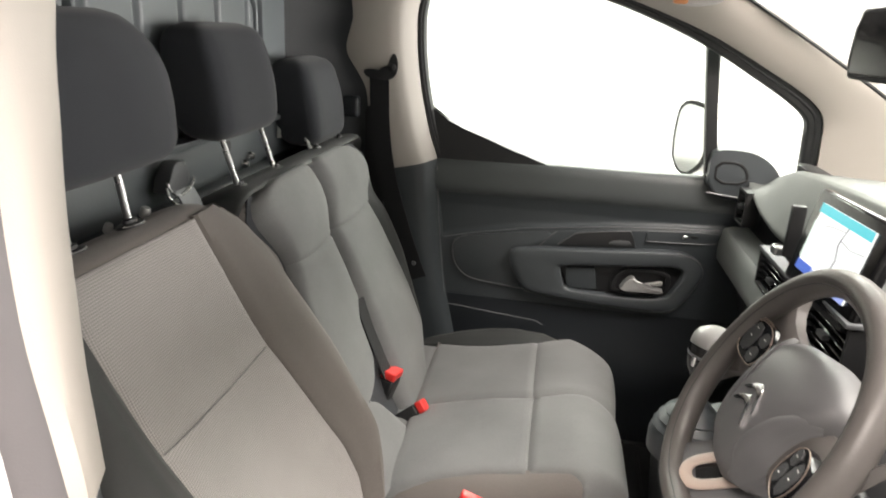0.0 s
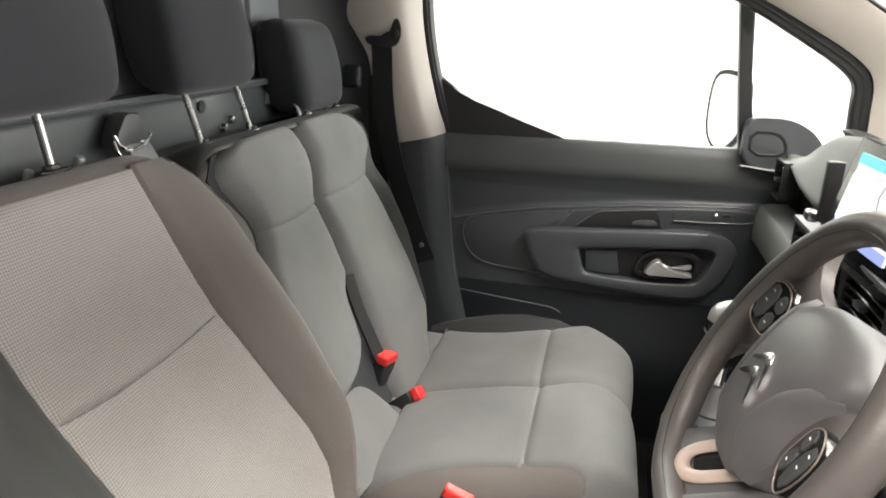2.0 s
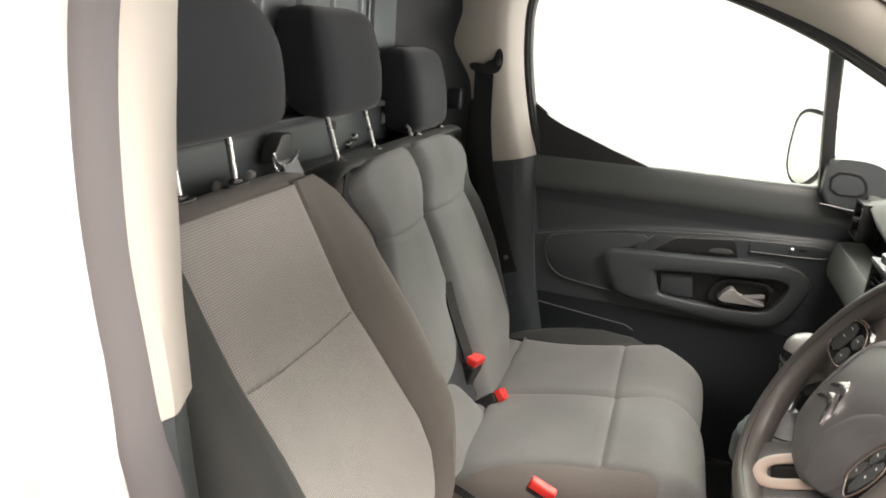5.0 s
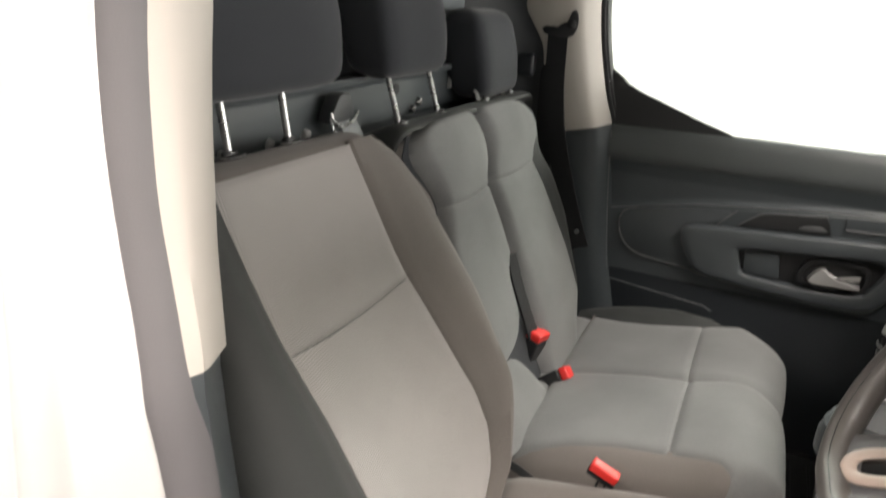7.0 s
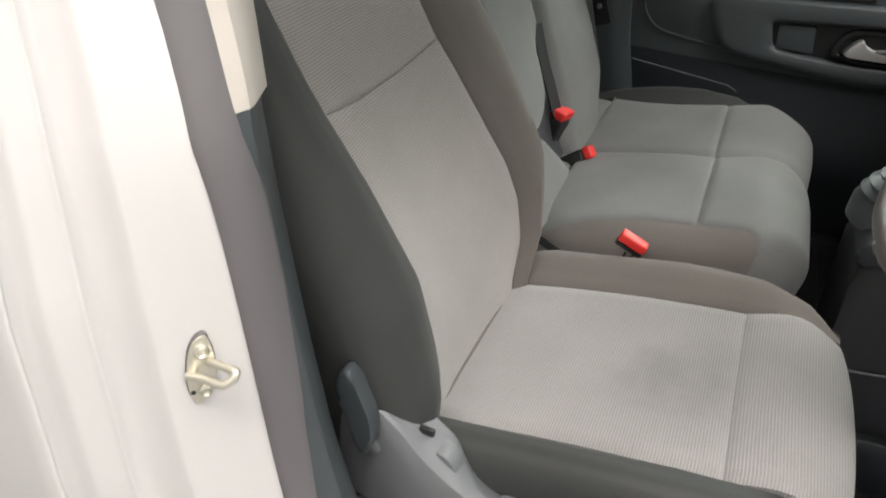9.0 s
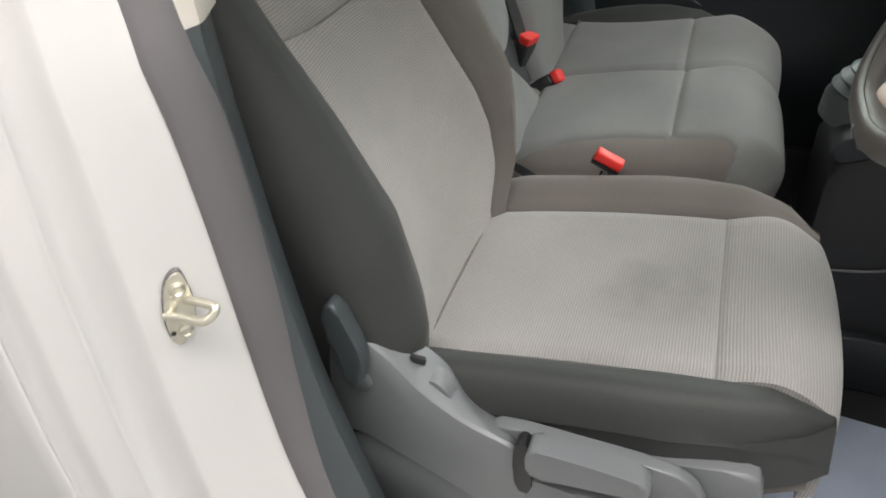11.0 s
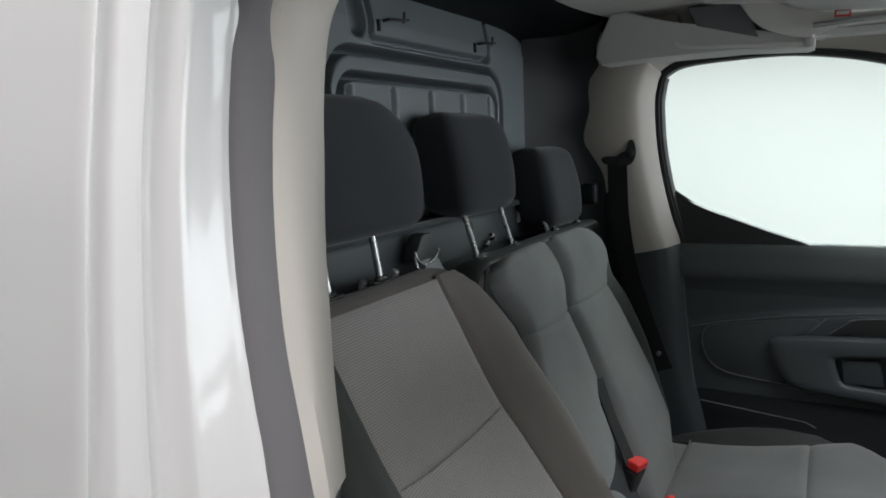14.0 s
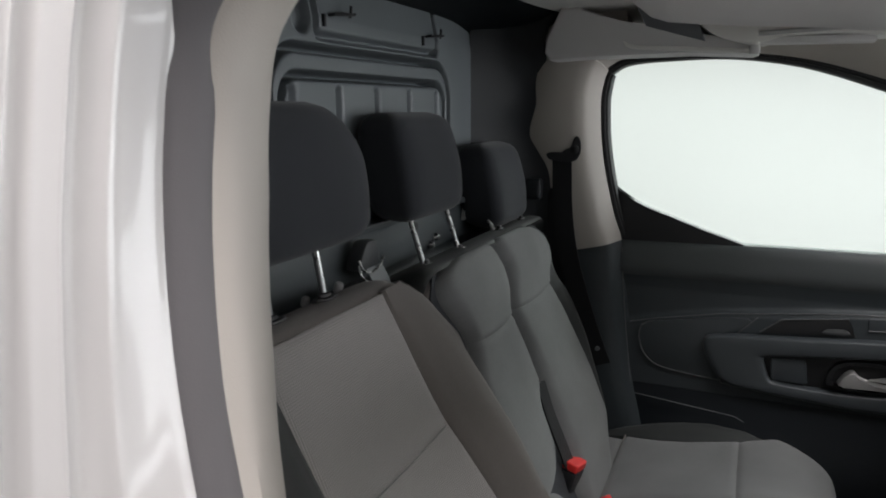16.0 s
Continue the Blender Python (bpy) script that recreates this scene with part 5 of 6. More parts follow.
roll = [(0.742, 1.117), (0.724, 1.1190), (0.711, 1.1165), (0.7035, 1.108), (0.6995, 1.092), (0.697, 1.074), (0.695, 1.056), (0.6962, 1.040), (0.701, 1.030), (0.742, 1.030)]
bm = bmesh.new()
rows = []
for k in range(25):
    x = 0.058 + 0.90 * k / 24
    lift = 0.004 * min(1, max(0, (x - 0.1) / 0.3)) + 0.004 * max(0, (x - 0.6) / 0.3)
    rows.append([bm.verts.new((x, y, z + lift)) for y, z in roll])
for r, q in zip(rows, rows[1:]):
    for k in range(len(r)):
        bm.faces.new((r[k], r[(k + 1) % len(r)], q[(k + 1) % len(r)], q[k]))
bm.faces.new(rows[0])
bm.faces.new(rows[-1])
part("door_top_roll", bm, DOORT, door, "sloping top of the door lining, lightened for window light", sharp=60)
glass = sheet(lambda u, v: Vector((-0.03 + 1.03 * u, ramp(1.08 + 0.50 * v, [1.1, 1.58], [0.735, 0.672]), 1.08 + 0.50 * v)), 60, 40)
rail_x, rail_z = [p[0] for p in OPEN[I_TOP:]], [p[2] for p in OPEN[I_TOP:]]
beyond = [f for f in glass.faces if f.calc_center_median().z > ramp(f.calc_center_median().x, rail_x, rail_z) + 0.006]
bmesh.ops.delete(glass, geom=beyond, context="FACES")
bmesh.ops.solidify(glass, geom=glass.faces, thickness=0.004)
g = part("window_glass", glass, GLASS, door, "clear window glass")
g.visible_shadow = False
sail = part("mirror_base", prism(soft([(0.736, 1.075), (0.732, 1.18), (0.742, 1.200), (0.82, 1.201), (0.866, 1.182), (0.896, 1.150), (0.92, 1.10), (0.92, 1.070)], 2), "y", 0.672, 0.735, 0.012, 3), ARMP, door, "dark grey mirror base cover")
part("mirror_base_inset", framed(soft([(0.748, 1.116), (0.744, 1.172), (0.802, 1.175), (0.826, 1.152), (0.828, 1.118)], 1), soft([(0.754, 1.122), (0.751, 1.166), (0.799, 1.168), (0.819, 1.149), (0.821, 1.124)], 1), 0.674, 0.6705, 0.673, 48, 0.001), BLACKP, sail)
part("mirror_base_foot", tube(smooth_line([(0.736, 0.671, 1.094), (0.80, 0.669, 1.088), (0.86, 0.669, 1.084), (0.91, 0.670, 1.082)], 16), 0.0022, 6), EDGEP, sail, "thin edge line")

# outer mirror seen through the window
mir = thing("door_mirror", (0.80, 0.82, 1.10), "white-shelled outside door mirror beyond the passenger window", "mirror")
mo = soft([(0.690, 1.10), (0.676, 1.16), (0.682, 1.245), (0.70, 1.272), (0.74, 1.285), (0.86, 1.275), (0.885, 1.22), (0.87, 1.12), (0.80, 1.072), (0.74, 1.068)], 2)
mo = [(0.650 + (x - 0.676) * 0.68, z) for x, z in mo]
mm = Matrix.Translation((0.78, 0.95, 1.17)) @ Matrix.Rotation(radians(-52), 4, "Z") @ Matrix.Translation((-0.78, -0.95, -1.17))
part("housing", prism(mo, "y", 0.955, 1.03, 0.03, 4, m=mm), PAINT, mir, "white mirror shell")
inner = [((x - 0.721) * 0.84 + 0.721, (z - 1.175) * 0.90 + 1.175) for x, z in mo]
part("rim", prism(mo, "y", 0.945, 0.956, 0.004, 2, m=mm), BLACKP, mir, "black mirror rim")
part("mirror_pane", prism(inner, "y", 0.941, 0.946, 0.001, 1, m=mm), MIRROR, mir, "silvered mirror glass")
part("mirror_arm", tube([(0.83, 0.72, 1.11), (0.82, 0.80, 1.10), (0.80, 0.92, 1.13)], 0.03, 12, flat=0.7), BLACKP, mir)

# ---- dashboard ----
dash = thing("dashboard", (0.95, 0.0, 0.5), "dark grey dashboard with vents, map screen and gear lever housing", "dashboard")


def dash_top(u, w):
    """From the undercut lip up the sloping face, over a firm ridge and forward to the windscreen."""
    y = -0.68 + 1.36 * w
    far = ramp(y, [-0.68, -0.2, 0.1, 0.35, 0.58, 0.68], [0.03, 0.03, 0.02, 0.0, 0.004, 0.03])
    up = ramp(y, [-0.68, -0.62, -0.2, -0.14, 0.2, 0.36, 0.48, 0.60, 0.68], [0.02, 0.05, 0.05, 0.022, 0.012, 0.004, -0.008, -0.046, -0.060])
    lip = ramp(y, [0.25, 0.33, 0.46, 0.53, 0.68], [0.0, 0.0, 0.010, 0.026, 0.030])
    ctrl = [(0.900, 1.050), (0.868, 1.066 + lip * 0.5), (0.822, 1.080 + lip), (0.803, 1.094 + lip), (0.812, 1.118 + lip * 0.7 + up * 0.2), (0.836, 1.165 + up * 0.7), (0.856, 1.196 + up), (0.866, 1.2035 + up), (0.884, 1.205 + up), (0.96, 1.200 + up), (1.10, 1.185 + up * 0.6), (1.35, 1.12)]
    q = smooth_line([(a, 0, b) for a, b in ctrl], 61)[round(u * 60)]
    return Vector((q.x + far * (1 if u < 0.75 else 0.3), y, q.z))


part("dash_top", slab(dash_top, 60, 60, (0.02, 0, -0.03)), DASHT, dash, "grained grey upper dashboard")
# demister slot let into the top near the far pillar
part("demister_slot", prism(soft([(0.885, 0.42), (0.885, 0.55), (0.905, 0.565), (0.925, 0.55), (0.925, 0.42), (0.905, 0.405)], 2), "z", 1.1955, 1.2005, 0.002), BLACKP, dash, "black demister slot")


def dash_low(u, w):
    y = -0.68 + 1.36 * w
    ctrl = [(0.885, 1.115), (0.880, 1.040), (0.865, 1.005), (0.825, 0.985), (0.815, 0.93), (0.845, 0.86), (0.90, 0.70), (1.0, 0.55), (1.1, 0.42)]
    q = smooth_line([(a, 0, b) for a, b in ctrl], 41)[round(u * 40)]
    return Vector((q.x, y, q.z))


part("dash_lower", slab(dash_low, 40, 30, (0.06, 0, 0)), LININGP, dash, "black lower dashboard with an open shelf")
part("glove_strip", prism(soft([(0.865, 0.925), (0.795, 0.918), (0.783, 0.932), (0.788, 1.000), (0.797, 1.012), (0.865, 1.016)], 1), "y", 0.255, 0.675, 0.004, 2), GLOVEP, dash, "grained front of the glove box, lightened for the light falling on it")


def air_vent(name_parent, y, z, wy, wz, x, slats=5, tilt=0.0):
    """A vent: frame, dark throat and cross slats."""
    m = Matrix.Translation((x, y, z)) @ Matrix.Rotation(tilt, 4, "Z")
    o = bmesh.new()
    for a, b in (((-wy, -wy + 0.007), (-wz, wz)), ((wy - 0.007, wy), (-wz, wz)), ((-wy, wy), (-wz, -wz + 0.006)), ((-wy, wy), (wz - 0.006, wz))):
        o = box(-0.012, 0.02, a[0], a[1], b[0], b[1], 0.002, bm=o, m=m)
    v = part("air_vent", o, BLACKP, name_parent, "black air vent")
    part("throat", box(0.012, 0.022, -wy + 0.004, wy - 0.004, -wz + 0.004, wz - 0.004, 0, m=m), RUBBERB, v)
    for k in range(slats):
        zz = -wz + 0.006 + (2 * wz - 0.012) * (k + 0.5) / slats
        part("slat", box(-0.009, 0.010, -wy + 0.006, wy - 0.006, zz - 0.0018, zz + 0.0018, 0.0008, 1, m=m), GLOSSB, v)
    part("vent_tab", box(-0.016, -0.006, -0.012, 0.012, -0.004, 0.004, 0.002, m=m), DASHP, v)
    return v


air_vent(dash, 0.572, 1.088, 0.036, 0.040, 0.806, 4)
air_vent(dash, 0.160, 1.052, 0.088, 0.034, 0.770, 5)
# paler strips paint the lit top faces of the black vent housings
part("vent_lit_top", box(0.752, 0.82, 0.072, 0.236, 1.0885, 1.0965, 0.003, 2), GREYP, dash, "grey strip for the lit top of the vent housing")
part("vent_lit_top", box(0.732, 0.80, -0.226, -0.070, 1.1275, 1.1345, 0.003, 2), GREYP, dash, "grey strip for the lit top of the vent housing")
air_vent(dash, -0.145, 1.085, 0.075, 0.042, 0.752, 6)
part("centre_stack", prism(soft([(-0.23, 0.86), (-0.235, 1.14), (0.06, 1.14), (0.08, 1.086), (0.235, 1.084), (0.245, 0.96), (0.21, 0.90), (0.12, 0.86)], 1), "x", 0.785, 0.90, 0.012, 3), DASHP, dash)
part("stack_panel", prism(soft([(-0.23, 1.00), (-0.23, 1.035), (0.09, 1.03), (0.09, 1.00)], 1), "x", 0.762, 0.80, 0.004), GLOSSB, dash, "gloss black switch strip")
part("warning_switch", box(0.754, 0.765, -0.052, -0.025, 1.105, 1.128, 0.003), REDP, dash, "red warning switch")
part("red_lamp", box(0.757, 0.764, -0.152, -0.146, 1.014, 1.022, 0.001), glow("red_indicator", (1.0, 0.05, 0.03), 3.0), dash, "small red indicator lamp")

# the screen leans back a little
sm = Matrix.Translation((0.745, -0.105, 1.205)) @ Matrix.Rotation(radians(4), 4, "Z") @ Matrix.Rotation(radians(12), 4, "Y")
scr = thing("touch_screen", (0.77, -0.105, 1.14), "black tablet-style map screen on top of the dashboard", "screen")
part("screen_case", box(0.0, 0.018, -0.115, 0.098, -0.085, 0.056, 0.007, 3, m=sm), GLOSSB, scr, "gloss black screen case")
part("screen_map", box(-0.003, 0.001, -0.085, 0.066, -0.061, 0.038, 0, m=sm), glow("map_white", (0.80, 0.90, 0.92), 1.0), scr, "pale lit map")
part("screen_bar_top", box(-0.0045, -0.0032, -0.085, 0.066, 0.025, 0.038, 0, m=sm), glow("map_cyan", (0.04, 0.50, 0.60), 1.0), scr, "cyan title bar")
part("screen_bar_bottom", box(-0.0045, -0.0032, 0.020, 0.066, -0.061, -0.047, 0, m=sm), glow("map_blue", (0.08, 0.17, 0.62), 0.9), scr, "blue button bar")
part("screen_bar_pale", box(-0.0045, -0.0032, -0.085, 0.019, -0.061, -0.049, 0, m=sm), glow("map_lilac", (0.30, 0.40, 0.80), 0.9), scr, "lilac button bar")
part("screen_field", box(-0.0045, -0.0032, 0.035, 0.066, -0.044, 0.012, 0, m=sm), glow("map_green", (0.66, 0.88, 0.80), 1.0), scr, "pale green map field")
for k, line in enumerate((((-0.02, -0.061), (-0.028, -0.02), (-0.018, 0.0), (-0.026, 0.025)), ((0.034, 0.012), (0.010, 0.016), (-0.024, 0.019)), ((-0.024, 0.006), (-0.05, 0.002), (-0.085, 0.006)))):
    part("screen_road", tube([sm @ Vector((-0.004, y, z)) for y, z in line], 0.0011 if k == 0 else 0.0007, 6), glow("map_grey", (0.35, 0.38, 0.42), 0.8), scr, "grey road line")
part("screen_foot", box(0.012, 0.05, -0.08, 0.08, -0.10, -0.05, 0.01, m=sm), BLACKP, scr)

holder = thing("phone_holder", (0.755, 0.085, 1.11), "small black phone holder with bright clamp beside the screen", "phone holder")
part("holder_arm", tube([(0.775, 0.085, 1.10), (0.755, 0.080, 1.125), (0.748, 0.062, 1.165), (0.748, 0.056, 1.20)], 0.010, 10, flat=0.6), BLACKP, holder)
part("clamp", box(0.732, 0.750, 0.088, 0.112, 1.120, 1.136, 0.005, 3), POSTM, holder, "bright clamp")
part("clamp_pad", box(0.735, 0.757, 0.050, 0.064, 1.13, 1.215, 0.004), BLACKP, holder)

# gear lever and its housing
con = thing("gear_console", (0.72, 0.0, 0.36), "dark floor console below the dashboard carrying the gear lever", "console")
body = part("console_body", prism(soft([(0.62, 0.36), (0.60, 0.60), (0.585, 0.775), (0.61, 0.81), (0.68, 0.828), (0.80, 0.89), (0.88, 0.92), (0.96, 0.60), (0.96, 0.36)], 1), "y", -0.105, 0.075, 0.02, 3), BLACKP, con)
part("console_cap", prism(soft([(0.578, 0.775), (0.582, 0.80), (0.612, 0.822), (0.69, 0.838), (0.79, 0.890), (0.79, 0.872), (0.68, 0.815), (0.60, 0.765)], 1), "y", -0.112, 0.082, 0.008, 3), LININGP, con, "dark upper cap")
part("console_seam", tube(smooth_line([(0.604, -0.107, 0.58), (0.70, -0.108, 0.60), (0.82, -0.108, 0.66), (0.90, -0.108, 0.74)], 16), 0.002, 6), EDGEP, con, "thin moulding edge")
part("console_foot", prism(soft([(0.56, 0.36), (0.575, 0.44), (0.66, 0.47), (0.90, 0.48), (0.97, 0.36)], 1), "y", -0.125, 0.095, 0.01, 3), LININGP, con, "dark flared foot")
gear = thing("gear_lever", (0.628, -0.01, 0.826), "black gear lever with grey-capped knob and folded gaiter", "gear lever")
gm = Matrix.Translation((0.626, -0.012, 0.822)) @ Matrix.Rotation(radians(4), 4, "Y")
part("gaiter", lathe([(0.062, -0.03), (0.064, 0.0), (0.058, 0.012), (0.061, 0.016), (0.052, 0.026), (0.055, 0.030), (0.044, 0.040), (0.046, 0.044), (0.034, 0.055), (0.022, 0.066), (0.014, 0.075)], gm, 28), ARMP, gear, "dark grey folded gaiter")
part("stem", tube([gm @ Vector((0, 0, 0.06)), gm @ Vector((0, 0, 0.125))], 0.009, 12), CHROME, gear)
knob = part("knob", lathe([(0.012, 0.105), (0.024, 0.114), (0.031, 0.132), (0.034, 0.152), (0.033, 0.170), (0.027, 0.184), (0.012, 0.190)], gm, 26), GLOSSB, gear, "gloss black knob front")
part("knob_cap", lathe([(0.0335, 0.163), (0.0350, 0.170), (0.0335, 0.181), (0.028, 0.191), (0.017, 0.198), (0.003, 0.200)], gm @ Matrix.Translation((0.002, 0.002, 0)), 26), PALEP, knob, "pale grey cap")
part("knob_badge", tube([gm @ Vector((-0.026, -0.022, z)) for z in (0.140, 0.156)], 0.0045, 8), CHROME, knob, "bright shift plate")
part("knob_ring", lathe([(0.0335, 0.150), (0.0345, 0.154), (0.0335, 0.158)], gm, 26), GREYP, knob, "grey ring")

# ---- steering wheel ----
WC = Vector((0.597, -0.39, 1.095))
WA = 0.492
WN = Vector((-math.cos(WA), 0, math.sin(WA)))
WV = Vector((math.sin(WA), 0, math.cos(WA)))


TURN = radians(9.5)      # the wheel stands turned a little


def wheel(y, v, h=0.0):
    y, v = y * math.cos(TURN) - v * math.sin(TURN), y * math.sin(TURN) + v * math.cos(TURN)
    return WC + Vector((0, y, 0)) + WV * v + WN * h


WM = Matrix(((0, WV.x, WN.x, WC.x), (1, WV.y, WN.y, WC.y), (0, WV.z, WN.z, WC.z), (0, 0, 0, 1))) @ Matrix.Rotation(TURN, 4, "Z")
sw = thing("steering_wheel", tuple(WC), "dark leather steering wheel with grey hub and flattened bottom", "steering wheel")
rim = []
for k in range(96):
    a = 2 * math.pi * k / 96
    c, s = math.cos(a), math.sin(a)
    f = (abs(c) ** 2.12 + abs(s) ** 2.12) ** (-1 / 2.12)
    v = (0.153 if s > 0 else 0.1385) * f * s
    rim.append(WC + Vector((0, (0.145 if c > 0 else 0.165) * f * c, 0)) + WV * max(v, -0.137))
part("rim", tube(rim, 0.0148, 20, closed=True, up=tuple(WN), flat=1.1), LEATHER, sw, "dark leather rim")
part("rim_seam", tube([q + (WC - q).normalized() * 0.0085 + WN * 0.0128 for q in rim], 0.0008, 6, closed=True, up=tuple(WN)), BLACKP, sw, "dark sewn seam round the rim")
half = [(0.0, 0.087), (0.032, 0.083), (0.058, 0.074), (0.076, 0.062), (0.080, 0.046), (0.076, 0.030), (0.072, 0.012), (0.072, -0.018), (0.058, -0.056), (0.034, -0.078)]
hub_line = soft(half + [(0.0, -0.084)] + [(-y, v) for y, v in half[:0:-1]], 2)
hub_line = [(y + (0.012 if y > 0.03 and v < 0.02 else 0), v - 0.17 * y if v > 0.03 else v) for y, v in hub_line]


def domed(outline, h0, h1, rings=8, bulge=0.6):
    """A dome over an outline in the wheel's plane."""
    own = bmesh.new()
    rows = []
    for r in range(rings):
        f = 1 - (r / rings) ** 1.0
        h = h0 + (h1 - h0) * (1 - f**2.6) ** bulge
        rows.append([own.verts.new(wheel(y * f, v * f, h)) for y, v in outline])
    for a, b in zip(rows, rows[1:]):
        n = len(a)
        for k in range(n):
            own.faces.new((a[k], a[(k + 1) % n], b[(k + 1) % n], b[k]))
    own.faces.new(rows[-1])
    base = [own.verts.new(v.co - WN * 0.03) for v in rows[0]]
    n = len(base)
    for k in range(n):
        own.faces.new((rows[0][k], rows[0][(k + 1) % n], base[(k + 1) % n], base[k]))
    own.faces.new(base)
    return own


hub = part("hub", domed(hub_line, -0.014, 0.013, 10), HUBP, sw, "grey grained airbag cover", sharp=50)


def hub_wing(sg):
    """A lip on the cover's side: from a soft crease it falls towards the switch pod."""
    crease = smooth_line([(0.044, -0.062, -0.006), (0.036, -0.027, 0.010), (0.044, 0.014, 0.0115), (0.054, 0.036, 0.007), (0.064, 0.050, 0.0), (0.076, 0.058, -0.012)], 25)
    edge = smooth_line([(0.058, -0.060, -0.016), (0.074, -0.018, -0.013), (0.073, 0.014, -0.012), (0.077, 0.030, -0.014), (0.079, 0.040, -0.015), (0.080, 0.048, -0.016)], 25)

    def at(u, v):
        c, e = crease[round(u * 24)], edge[round(u * 24)]
        p = c.lerp(e, v)
        return wheel(sg * p.x, p.y, c.z + (e.z - c.z) * v**1.7 + 0.0015 * math.sin(math.pi * min(1, v * 1.6)))

    return slab(at, 24, 12, -WN * 0.008)


for sg in (1, -1):
    part("hub_wing", hub_wing(sg), HUBP, hub, "smooth lip of the cover")
for sg in (1, -1):
    def arm_at(u, w):
        """A spoke widens into the rim and rolls off along both edges."""
        y = 0.045 + 0.112 * u
        hi = ramp(y, [0.045, 0.09, 0.115, 0.130, 0.142, 0.157], [0.058, 0.056, 0.059, 0.066, 0.080, 0.105])
        lo = ramp(y, [0.045, 0.10, 0.125, 0.142, 0.157], [-0.030, -0.030, -0.036, -0.052, -0.080])
        return wheel(sg * y, lo + (hi - lo) * w, -0.009 - 0.012 * abs(2 * w - 1) ** 4 + 0.006 * max(0, u - 0.7) / 0.3)

    part("spoke", slab(arm_at, 20, 24, -WN * 0.014), LEATHER, sw, "dark leather spoke")

    def tip(y, v, h=0.0):
        """Pods tilt up towards the rim."""
        return wheel(sg * y, v + 0.006, -0.004 + 0.2 * (y - 0.108) + h)

    pod = soft([(0.081, 0.020), (0.090, 0.032), (0.104, 0.038), (0.122, 0.035), (0.134, 0.027), (0.138, 0.008), (0.132, -0.012), (0.120, -0.018), (0.094, -0.016), (0.083, -0.010)], 1)
    own = bmesh.new()
    rows = [[own.verts.new(tip(0.107 + (y - 0.107) * f, 0.011 + (v - 0.011) * f, h)) for y, v in pod] for f, h in ((1.0, -0.02), (1.0, 0.0), (0.96, 0.003), (0.86, 0.0035), (0.5, 0.003))]
    for r, q in zip(rows, rows[1:]):
        for k in range(len(r)):
            own.faces.new((r[k], r[(k + 1) % len(r)], q[(k + 1) % len(r)], q[k]))
    own.faces.new(rows[-1])
    pd = part("switch_pod", own, GLOSSB, sw, "gloss black switch pod")
    around = [tip(0.107 + (y - 0.107) * 0.95, 0.011 + (v - 0.011) * 0.95, 0.0032) for y, v in pod]
    part("pod_rim", tube(around, 0.0007, 8, closed=True, up=tuple(WN)), BRONZE, pd, "bronze rim")
    top = [tip(y, v, 0.001) for y, v in ((0.103, 0.0385), (0.122, 0.0355), (0.133, 0.028), (0.1375, 0.010), (0.133, -0.010))]
    if sg > 0:
        part("pod_clasp", tube(smooth_line(top, 20), 0.0011, 10, up=tuple(WN)), BRONZE, pd, "broad bronze edge towards the rim")
    for y0, y1, v0, v1 in ((0.089, 0.105, 0.012, 0.030), (0.089, 0.105, -0.012, 0.009), (0.109, 0.130, -0.010, 0.029)):
        own = bmesh.new()
        face = soft([(y0, v0), (y0, v1), (y1, v1), (y1, v0)], 1)
        low, high = [own.verts.new(tip(y, v, 0.0028)) for y, v in face], [own.verts.new(tip((y0 + y1) / 2 + (y - (y0 + y1) / 2) * 0.94, (v0 + v1) / 2 + (v - (v0 + v1) / 2) * 0.94, 0.0044)) for y, v in face]
        for k in range(len(face)):
            own.faces.new((low[k], low[(k + 1) % len(face)], high[(k + 1) % len(face)], high[k]))
        own.faces.new(high)
        part("switch_button", own, DASHP, pd, "dark grey switch button")
    for y, v in ((0.097, 0.022), (0.097, -0.002), (0.120, 0.010), (0.120, 0.022)):
        part("switch_mark", tube([tip(y - 0.0018, v, 0.0045), tip(y + 0.0018, v, 0.0045)], 0.0006, 6, up=tuple(WN)), WHITEP, pd, "pale switch mark")


def low_spoke(y, d, h=0.0):
    """The lower spoke runs from the rim forward into the hub; d is the way along it."""
    v = -0.134 + 0.80 * d + 0.6 * h
    return wheel(y * 0.998 - v * 0.061, y * 0.061 + v * 0.998, 0.012 - 0.60 * d + 0.8 * h)


def spoke_slab(y0, y1, d0, d1, h0, h1, mat, name, label=""):
    own = bmesh.new()
    outline = soft([(y0, d0), (y0, d1), (y1, d1), (y1, d0)], 0) if d1 - d0 < 0.012 else [(y0 + 0.012, d0), (y0, d0 + 0.012), (y0, d1), (y1, d1), (y1, d0 + 0.012), (y1 - 0.012, d0)]
    lo, hi = [own.verts.new(low_spoke(y, d, h0)) for y, d in outline], [own.verts.new(low_spoke(y, d, h1)) for y, d in outline]
    own.faces.new(lo)
    own.faces.new(hi)
    n = len(lo)
    for k in range(n):
        own.faces.new((lo[k], lo[(k + 1) % n], hi[(k + 1) % n], hi[k]))
    bmesh.ops.bevel(own, geom=[e for e in own.edges], offset=min(0.003, (h1 - h0) * 0.3), segments=2, affect="EDGES", profile=0.6)
    return part(name, own, mat, sw, label)


spoke_slab(-0.060, 0.046, -0.004, 0.10, -0.032, -0.005, HUBP, "lower_spoke")
spoke_slab(-0.062, -0.050, -0.004, 0.10, -0.010, 0.003, HUBP, "spoke_edge")
UP = tuple(low_spoke(0, 0, 1) - low_spoke(0, 0, 0))
